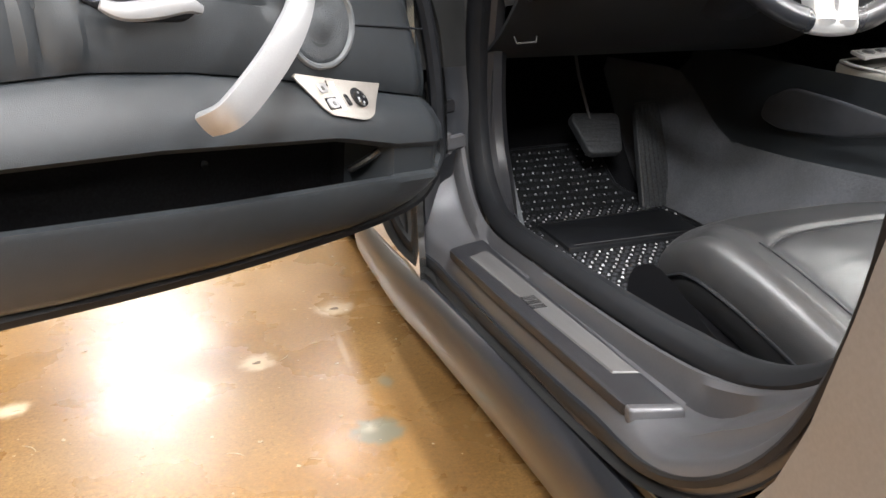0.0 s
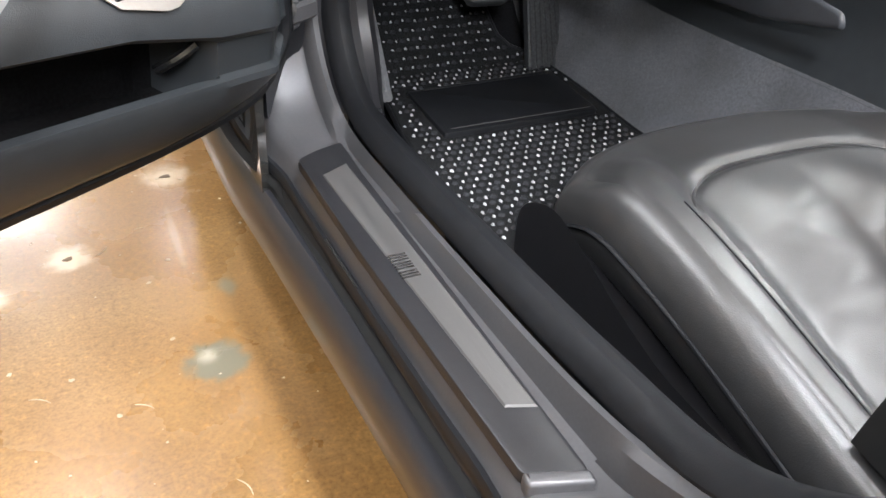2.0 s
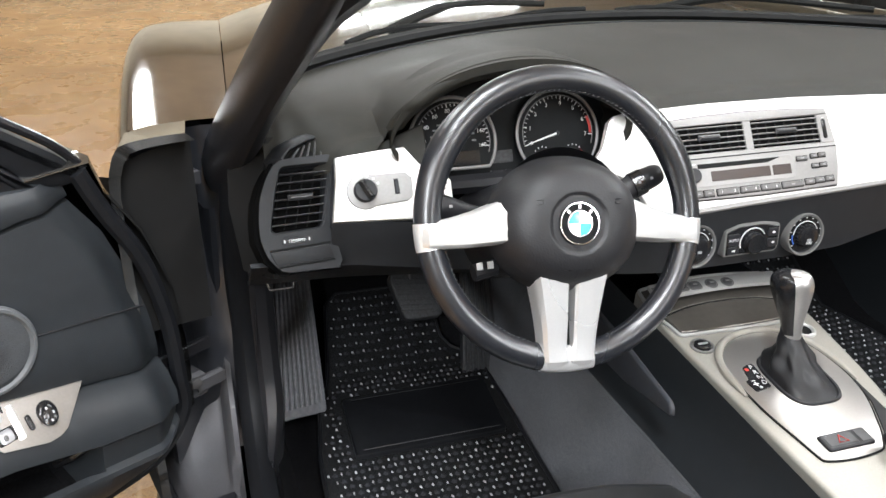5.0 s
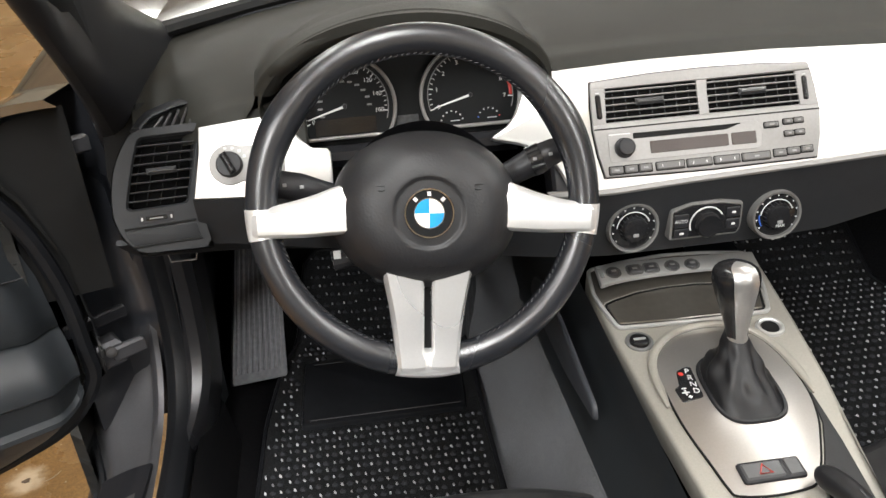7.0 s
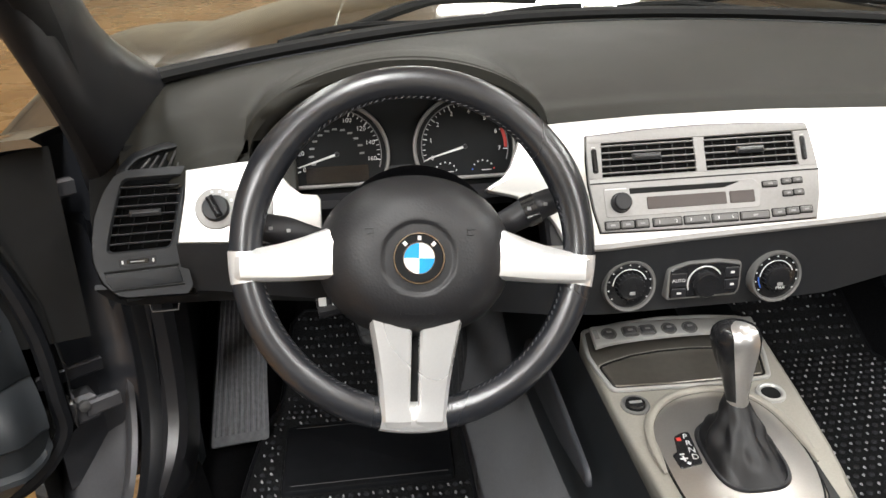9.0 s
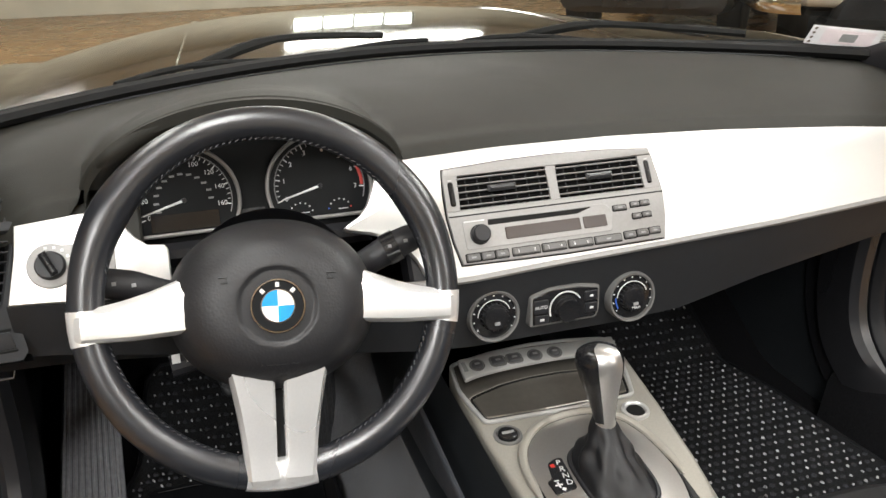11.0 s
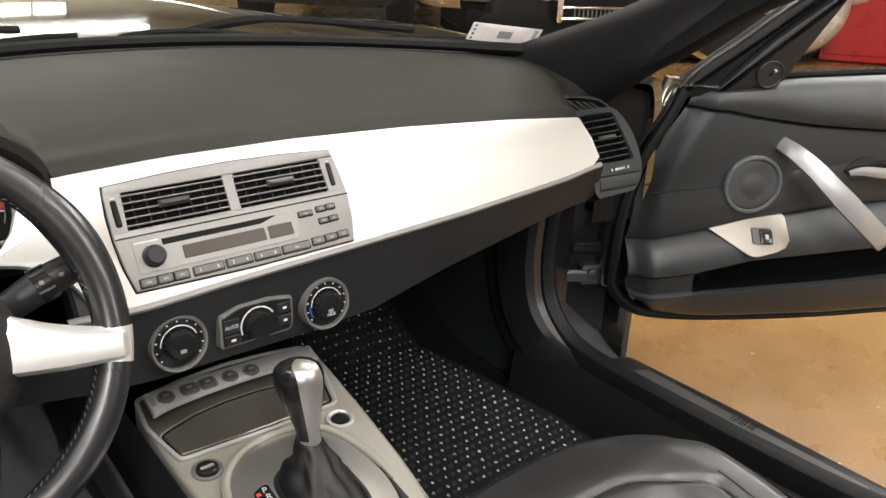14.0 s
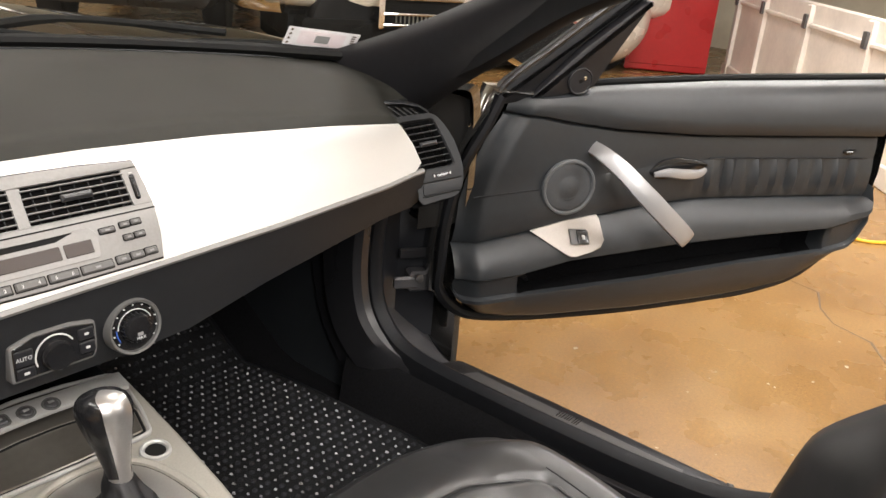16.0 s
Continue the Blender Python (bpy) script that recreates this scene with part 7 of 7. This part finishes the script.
for k in range(22):
    t = k / 21
    z = 0.002 + 0.056 * t
    cx, cy = -0.007 + 0.004 * t, yl(-0.204) + 0.045 * t
    f = (1 - t) ** 1.45
    hw, hd = 0.0125 + 0.0295 * f, 0.0135 + 0.0425 * f
    ring = []
    for j in range(80):
        a = 2 * math.pi * j / 80
        e = 3.2 - 1.2 * t
        c, s = math.cos(a), math.sin(a)
        q = (abs(c) ** e + abs(s) ** e) ** (-1 / e)
        w = math.sin(math.pi * min(1, t * 1.15)) ** 0.7
        fold = 1 + 0.10 * w * math.sin(4 * a + 3.5 * t) + 0.07 * w * math.sin(7 * a - 5 * t + 1) + 0.05 * w * math.sin(3 * a + 17 * t)
        # soft vertical folds, a centre pleat at the back and a roll near the foot
        fold += 0.075 * w * (1 - 2 * abs(math.sin(3.0 * a + 2.2 * t))) + 0.04 * math.exp(-((t - 0.18) / 0.10) ** 2) * (0.6 + 0.4 * math.sin(5 * a + 1))
        fold -= 0.05 * math.sin(math.pi * t) * math.exp(-(((a - 4.71) / 0.10) ** 2))
        ring.append((cx + hw * q * c * fold, cy + hd * q * s * fold, z))
    rings.append(ring)
gt = part("gear_gaiter", Q(G().loft(rings)), GAITER, con, "black creased leather gear gaiter", 70)
part("gaiter_rim", Q(G().tube([(x, y, 0.003) for x, y, z in rings[0]], 0.003, 6, closed=True)), HARD, gt)
# selector knob: black sides, aluminium front
base_k = CO @ Vector((-0.0035, yl(-0.168), 0.047))
top_k = Vector((-0.008, -0.148, 0.690))
axis = (top_k - base_k).normalized()
sdx = Vector((1, 0, 0))
fwd = axis.cross(sdx).normalized()
KN = [(0.0, 0.0120, 0.0125), (0.15, 0.0135, 0.0145), (0.3, 0.0165, 0.018), (0.45, 0.0205, 0.0225), (0.58, 0.0240, 0.0265), (0.70, 0.0268, 0.0295), (0.79, 0.0278, 0.0308), (0.86, 0.0270, 0.0300), (0.915, 0.0245, 0.0275), (0.955, 0.0200, 0.0225), (0.983, 0.0135, 0.0155), (0.996, 0.0065, 0.0075), (1.0, 0.001, 0.0012)]
L = (top_k - base_k).length
rings = []
for t, a, b in KN:
    c = base_k + axis * L * t - fwd * 0.004 * t
    rings.append([c + sdx * a * math.cos(q) + fwd * b * math.sin(q) for q in [2 * math.pi * k / 28 for k in range(28)]])
kn = part("gear_knob", G().loft(rings), GLOSS, con, "black and silver gear selector knob", 60)
rings = []
for t, a, b in KN:
    c = base_k + axis * L * t - fwd * 0.004 * t
    sg = -1 if (fwd.y > 0) else 1
    rings.append([c + sdx * (a * math.sin(q) * 1.02) + fwd * (sg * b * math.cos(q) * 1.04 + sg * 0.0006) for q in [radians((-33 + 8.25 * k) * (1 if t < 0.9 else 1 + 6 * (t - 0.9))) for k in range(9)]])
part("knob_front", G().loft(rings, closed=False), KNOBMETAL, kn, "satin aluminium knob front", 60)
part("knob_collar", G().tube([base_k - axis * 0.004, base_k + axis * 0.006], 0.0132, 20), KNOBMETAL, kn)
# hazard switch and handbrake grip
hz = part("hazard_switch", Q(G().plate(rect(-0.065, yl(-0.3425), 0.006, yl(-0.3150), 0.004), 0.001, 0.0065, 0.002, None, 2)), HARD, con, "black hazard and locking switch")
part("hazard_key", Q(G().plate(rect(-0.062, yl(-0.3395), -0.017, yl(-0.3180), 0.003), 0.005, 0.0085, 0.002)), BUTTON, hz)
part("lock_key", Q(G().plate(rect(-0.013, yl(-0.3395), 0.003, yl(-0.3180), 0.002), 0.005, 0.0078, 0.001)), BUTTON, hz)
tri = [(-0.0455, yl(-0.3345)), (-0.0315, yl(-0.3345)), (-0.0385, yl(-0.3225))]
part("hazard_triangle", Q(G().tube([(x, y, 0.0088) for x, y in tri], 0.0012, 5, closed=True)), RED, hz)
br = part("handbrake_lever", G().tube(spline([(0.012, -0.352, 0.538), (0.016, -0.362, 0.545), (0.022, -0.40, 0.552), (0.024, -0.48, 0.556)], 5), [0.008, 0.010, 0.0115, 0.0125, 0.013, 0.0135, 0.0138, 0.014, 0.014, 0.014, 0.014, 0.014, 0.0138, 0.0136, 0.0135, 0.0135], 16), GAITER, car, "black leather handbrake grip")
part("brake_stitching", G().tube([(0.023, -0.40 - 0.008 * k, 0.5662 + 0.0003 * k) for k in range(9)], 0.0008, 5), SEAM, br)
part("console_slot", Q(G().plate(rect(0.040, yl(-0.6), 0.055, yl(-0.36), 0.006), -0.001, 0.0016, 0.0006)), TRAY, con)
part("rear_box", G().box((0, -0.78, 0.54), (0.26, 0.38, 0.09), 0.03), SOFT, car, "black armrest box")

# ---- seats ----


ARC = lambda x: -0.274 - 0.4 * x * x - 60 * x ** 4


def make_seat(cx, driver):
    seat = tagged(new("driver_seat" if driver else "passenger_seat"), "black leather bucket seat with side bolsters, creased centre panel")
    seat.parent = car
    mm = Matrix.Translation((cx, 0, 0)) @ (Matrix.Identity(4) if driver else MIRROR)
    P = lambda name, g, mat, parent, label="", angle=60: part(name, G().join(g, mm), mat, parent, label, angle)
    rnd = random.Random(4 if driver else 9)
    folds = [(rnd.uniform(-0.16, 0.16), rnd.uniform(-0.62, -0.36), rnd.uniform(-0.8, 0.8), rnd.uniform(0.03, 0.08), rnd.uniform(0.0006, 0.0020)) for _ in range(26)]

    def height(x, y):
        front = -0.165 - 0.078 * abs(x / 0.24) ** 3.0
        t = (front - y)
        bol = ss(0.140, 0.215, abs(x)) * (1 - 0.25 * ss(0.235, 0.25, abs(x)))
        z = 0.382 + 0.010 * ss(0, 0.10, t) - 0.105 * ss(0.08, 0.55, t)
        z += bol * (0.024 * ss(-0.02, 0.07, t) + 0.020 * ss(0.10, 0.45, t))
        # seams: arc along the front of the centre panel, lines along the bolsters
        arc = y - ARC(x)
        if abs(x) < 0.196:
            z -= 0.007 * math.exp(-(arc / 0.006) ** 2)
        if y < -0.366:
            z -= 0.009 * math.exp(-((abs(x) - 0.194) / 0.005) ** 2)
        z += 0.006 * math.exp(-((abs(x) - 0.06) / 0.05) ** 2) * ss(0.12, 0.2, t)
        if abs(x) < 0.19 and t > 0.14:
            for fx, fy, fa, fl, fh in folds:
                dx, dy = x - fx, y - fy
                a, b = dx * math.cos(fa) + dy * math.sin(fa), -dx * math.sin(fa) + dy * math.cos(fa)
                z += fh * math.exp(-(a / fl) ** 2 - (b / 0.009) ** 2)
        return z

    def cushion(u, v):
        x = -0.243 + 0.486 * u
        front = -0.165 - 0.078 * abs(x / 0.24) ** 3.0
        y = front - 0.56 * v
        return (x, y, height(x, y))

    g = G()
    nu, nv = 84, 84
    rows = [[cushion(i / nu, j / nv) for i in range(nu + 1)] for j in range(nv + 1)]
    # rolled rim down to the frame
    ringtop = rows[0] + [rows[j][nu] for j in range(1, nv + 1)] + rows[nv][-2::-1] + [rows[j][0] for j in range(nv - 1, 0, -1)]
    g.loft(rows, closed=False)
    cxm, cym = 0.0, -0.45
    rings = [ringtop]
    for dz, gr in ((-0.003, 0.009), (-0.010, 0.018), (-0.021, 0.025), (-0.036, 0.030), (-0.056, 0.032), (-0.082, 0.029), (-0.110, 0.010)):
        ring = []
        for p in ringtop:
            d = Vector((p[0] - cxm, (p[1] - cym) * 0.8, 0)).normalized()
            zz = p[2]
            ring.append((p[0] + d.x * gr, p[1] + d.y * gr, zz + dz))
        rings.append(ring)
    g.loft([r[::-1] for r in rings], caps=False)
    P("cushion", g, LEATHER, seat, "black leather cushion with raised bolsters and creases", 75)
    for s in (-1, 1):
        pts = []
        for k in range(26):
            y = -0.374 - 0.346 * k / 25
            pts.append((s * 0.195, y, height(s * 0.195, y) + 0.0035))
        P("bolster_seam", G().tube(pts, 0.0022, 6), LEATHER, seat)
        pts = [(s * 0.205, -0.36 - 0.36 * k / 25, height(s * 0.205, -0.36 - 0.36 * k / 25) + 0.0004) for k in range(26)]
        P("bolster_seam", G().tube(pts, 0.0012, 6), RUBBER, seat)
        pts = [(s * 0.2748, -0.27 - 0.43 * k / 25, height(s * 0.238, -0.27 - 0.43 * k / 25) - 0.052) for k in range(26)]
        P("piping", G().tube(pts, 0.003, 6), RUBBER, seat)
    P("front_seam", G().tube([(x, ARC(x), height(x, ARC(x)) + 0.003) for x in [-0.193 + 0.01544 * k for k in range(26)]], 0.0020, 6), LEATHER, seat)
    # plastic side shield with controls, rails and frame
    shield = rounded([(-0.195, 0.312), (-0.200, 0.228), (-0.70, 0.205), (-0.74, 0.27), (-0.46, 0.272), (-0.38, 0.292), (-0.31, 0.318), (-0.25, 0.338)], 0.025)
    for s in (-1, 1):
        F = basis((s * 0.235, 0, 0), (0, 1, 0), (0, 0, 1)) if s > 0 else basis((s * 0.235, 0, 0), (0, -1, 0), (0, 0, 1)) @ Matrix.Diagonal((-1, 1, 1, 1))
        sh = P("side_shield", G().plate(shield, -0.01, 0.048, 0.022, F, 4), HARD, seat, "black plastic seat side shield", 40)
        if s < 0:
            for k in range(3):
                P("memory_button", G().box((-0.284, -0.29 - 0.014 * k, 0.240), (0.008, 0.010, 0.008), 0.002), GLOSS, sh)
                P("print", G().box((-0.2835, -0.29 - 0.014 * k, 0.250), (0.002, 0.004, 0.003), 0.0005), GREYPRINT, sh)
            P("adjuster", G().box((-0.286, -0.37, 0.228), (0.012, 0.05, 0.011), 0.005), GLOSS, sh)
            P("adjuster", G().box((-0.286, -0.45, 0.224), (0.012, 0.014, 0.03), 0.005), GLOSS, sh)
        P("rail", G().box((s * 0.19, -0.45, 0.222), (0.03, 0.52, 0.03), 0.004), GLOSS, seat)
    P("seat_frame", G().box((0, -0.45, 0.235), (0.44, 0.46, 0.06), 0.02), HARD, seat)
    # backrest
    def back(u, v):
        x = -0.25 + 0.5 * u
        bol = ss(0.12, 0.22, abs(x))
        y = -0.725 - 0.15 * v ** 1.1 + 0.092 * bol * (1 - 0.8 * ss(0.38, 0.62, v))
        w = 1 - 0.30 * ss(0.65, 1.0, v)
        return (x * w, y, 0.36 + 0.62 * v)
    g = G().slab(back, 40, 40, (0, -0.13, -0.02))
    P("backrest", g, LEATHER, seat, "black leather backrest", 75)
    return seat


make_seat(-0.362, True)
make_seat(0.362, False)

# ---- floor mats, pedals ----


def mat_z(y):
    return 0.222 + 0.006 * ss(0.1, 0.3, y) + 0.68 * max(0.0, y - 0.43)


def make_mat(outline, name, label, cols, pitch=0.0245):
    xs, ysl = [p[0] for p in outline], [p[1] for p in outline]

    def inside(x, y):
        c = False
        for (ax, ay), (bx, by) in zip(outline, outline[1:] + outline[:1]):
            if (ay > y) != (by > y) and x < (bx - ax) * (y - ay) / (by - ay) + ax:
                c = not c
        return c
    # body as a fine slab that follows the floor
    n = 40
    y0, y1 = min(ysl), max(ysl)
    rows = []
    for j in range(n + 1):
        y = y0 + 0.0008 + (y1 - y0 - 0.0016) * j / n
        cr = []
        for (ax, ay), (bx, by) in zip(outline, outline[1:] + outline[:1]):
            if (ay > y) != (by > y):
                cr.append((bx - ax) * (y - ay) / (by - ay) + ax)
        rows.append((y, min(cr), max(cr)))
    fn = lambda u, v: Vector((rows[round(v * n)][1] * (1 - u) + rows[round(v * n)][2] * u, rows[round(v * n)][0], mat_z(rows[round(v * n)][0]) + 0.009))
    mat = part(name, G().slab(fn, 12, n, (0, 0, -0.010)), MATBASE)
    tagged(mat, label, "floor mat", "cabin floor mats")
    edge = [Vector((rows[k][1], rows[k][0], mat_z(rows[k][0]) + 0.008)) for k in range(n + 1)] + [Vector((rows[k][2], rows[k][0], mat_z(rows[k][0]) + 0.008)) for k in range(n, -1, -1)]
    part("edge_binding", G().tube(edge, 0.004, 6, closed=True), RUBBER, mat)
    rnd = random.Random(21)
    fleck, nub = G(), G()
    x0, x1 = min(xs), max(xs)
    row = 0
    y = y0 + 0.012
    while y < y1 - 0.008:
        x = x0 + (0.0 if row % 2 else pitch / 2)
        while x < x1:
            px, py = x + rnd.uniform(-0.0022, 0.0022), y + rnd.uniform(-0.002, 0.002)
            if inside(px - 0.008, py) and inside(px + 0.008, py) and not cols(px, py):
                z = mat_z(py) + 0.010
                a = rnd.uniform(0.15, 0.75)
                L, w, h = rnd.uniform(0.0014, 0.0022), rnd.uniform(0.0024, 0.0042), rnd.uniform(0.0012, 0.003)
                ring = [(px + L * math.cos(q) * math.cos(a) - w * math.sin(q) * math.sin(a), py + L * math.cos(q) * math.sin(a) + w * math.sin(q) * math.cos(a), z - 0.001) for q in [2 * math.pi * k / 6 for k in range(6)]]
                ring2 = [(px + 0.6 * (qx - px), py + 0.6 * (qy - py), z + h) for qx, qy, qz in ring]
                fleck.loft([ring, ring2])
                if rnd.random() < 0.97:
                    bx, by = px + pitch / 2, py
                    if inside(bx + 0.006, by) and not cols(bx, by):
                        ring = [(bx + 0.0065 * math.cos(q), by + 0.0055 * math.sin(q), mat_z(by) + 0.008) for q in [2 * math.pi * k / 6 for k in range(6)]]
                        ring2 = [(bx + 0.6 * (qx - bx), by + 0.6 * (qy - by), mat_z(by) + 0.0125) for qx, qy, qz in ring]
                        nub.loft([ring, ring2])
            x += pitch
        y += pitch * 0.71
        row += 1
    tagged(part("fleck_pattern", fleck, FLECK, mat, angle=80), "pale grey yarn flecks", kind="stuff")
    tagged(part("yarn_loop", nub, NUBMAT, mat, angle=80), "black yarn loops", kind="stuff")
    return mat


pad = [(-0.578, 0.178), (-0.290, 0.178), (-0.276, 0.366), (-0.572, 0.356)]
in_pad = lambda x, y: 0.17 < y < 0.372 and -0.585 < x < -0.27
d_out = rounded([(-0.66, -0.30), (-0.27, -0.30), (-0.262, 0.02), (-0.258, 0.44), (-0.33, 0.47), (-0.33, 0.60), (-0.56, 0.60), (-0.585, 0.44), (-0.612, 0.38), (-0.64, 0.20)], 0.03)
dm = make_mat(d_out, "driver_floor_mat", "black flecked woven mat with a smooth black heel pad", in_pad)
zp = mat_z(0.27) + 0.009
hp = part("heel_pad", G().plate(rounded(pad, 0.008), zp - 0.006, zp + 0.006, 0.003, None, 2), RUBBER, dm, "smooth black vinyl heel pad")
part("pad_stitching", G().tube([(-0.562 + 0.0125 * k, 0.190, zp + 0.0063) for k in range(22)], 0.0009, 4), SEAM, hp)
part("pad_stitching", G().tube([(-0.555 + 0.0125 * k, 0.348, zp + 0.0063) for k in range(22)], 0.0009, 4), RUBBER, hp)
p_out = rounded([(0.265, -0.30), (0.66, -0.30), (0.685, 0.0), (0.65, 0.30), (0.62, 0.45), (0.60, 0.74), (0.29, 0.74), (0.262, 0.40), (0.255, 0.0)], 0.03)
make_mat(p_out, "passenger_floor_mat", "black woven mat with pale flecks on the passenger floor", lambda x, y: False, 0.0285)

# footrest
FT = basis((-0.655, 0.325, 0.245), (1, 0.33, -0.02), (0.05, 0.62, 0.78))
fo = [(-0.053, 0.0), (0.053, -0.01), (0.040, 0.33), (-0.036, 0.34)]
fr = part("footrest", G().plate(rounded(fo, 0.008), -0.03, 0.004, 0.003, FT, 2), RIBGREY, car, "grey ribbed rubber footrest")
for k in range(9):
    xa, xb = -0.043 + 0.0105 * k, -0.030 + 0.0078 * k
    part("rib", G().join(G().tube([(xa, 0.018 - 0.001 * k, 0.004), (xb, 0.32, 0.004)], 0.0032, 6), FT), RIBGREY, fr)
# brake pedal and accelerator
BP = basis((-0.385, 0.455, 0.402), (1, 0, -0.11), (0.08, 0.62, 0.78))
bp = part("brake_pedal", G().plate(rounded([(-0.034, -0.056), (0.046, -0.050), (0.056, 0.036), (0.050, 0.050), (-0.056, 0.046), (-0.064, 0.030)], 0.014), -0.014, 0.006, 0.006, BP, 3), PEDAL, car, "wide black ribbed brake pedal")
for k in range(7):
    part("rib", G().join(G().box((-0.002, -0.036 + 0.011 * k, 0.006), (0.080 + 0.004 * k, 0.004, 0.002), 0.0008), BP), PEDAL, bp)
part("pedal_arm", G().tube([(-0.40, 0.47, 0.43), (-0.405, 0.52, 0.52), (-0.41, 0.56, 0.65)], 0.0035, 8), STEEL, bp, "bare steel pedal arm")
AP = basis((-0.265, 0.44, 0.34), (1, 0.05, 0), (0.05, 0.40, 0.92))
ap = part("accelerator_pedal", G().plate(rounded([(-0.038, -0.13), (0.045, -0.13), (0.036, 0.125), (-0.026, 0.125)], 0.01), -0.012, 0.004, 0.004, AP, 2), PEDAL, car, "black ribbed accelerator pedal")
for k in range(6):
    part("rib", G().join(G().tube([(-0.030 + 0.0125 * k, -0.12, 0.004), (-0.021 + 0.0095 * k, 0.118, 0.004)], 0.003, 6), AP), PEDAL, ap)
# bonnet release and kick plate details on the driver's side
kp = part("bonnet_release", G().box((-0.722, 0.30, 0.50), (0.012, 0.03, 0.07), 0.004), HARD, car)
part("symbol", G().box((-0.715, 0.30, 0.505), (0.002, 0.010, 0.016), 0.0006), WHITE, kp)
part("release_handle", G().loft([[(-0.72, 0.22, z), (-0.705, 0.215, z), (-0.70, 0.245, z), (-0.72, 0.25, z)] for z in (0.28, 0.36, 0.44)]), DOORTRIM, car)
part("hook", G().tube([(-0.710, 0.112, 0.645), (-0.706, 0.108, 0.630), (-0.672, 0.108, 0.630), (-0.668, 0.112, 0.645)], 0.0018, 6), STEEL, car)

# ---- sticker on the windscreen ----
ST = basis((0.654, 0.247, 0.948), (0.09, -0.078, -0.008), (0.0, -0.028, 0.044)) @ Matrix.Scale(0.88, 4)
stk = part("windscreen_sticker", G().plate(rect(-0.07, -0.022, 0.07, 0.022), 0.0, 0.0008, 0.0002, ST), PAPER)
tagged(stk, "white and pink printed paper tag on the windscreen", "sticker")
part("pink_field", G().plate(rect(-0.045, -0.016, 0.045, 0.016), 0.0006, 0.0012, 0.0001, ST), PINK, stk)
part("print_block", G().plate(rect(-0.012, -0.010, 0.016, 0.008), 0.001, 0.0016, 0.0001, ST), GREYPRINT, stk)
for k in range(4):
    part("punch_dot", G().plate(circle(-0.062, -0.016 + 0.0105 * k, 0.0028, 12), 0.0006, 0.0013, 0.0001, ST), HOLE, stk)
for k in range(7):
    part("print_bar", G().plate(rect(0.056, -0.018 + 0.0054 * k, 0.064, -0.0155 + 0.0054 * k), 0.0006, 0.0013, 0.0001, ST), HOLE, stk)
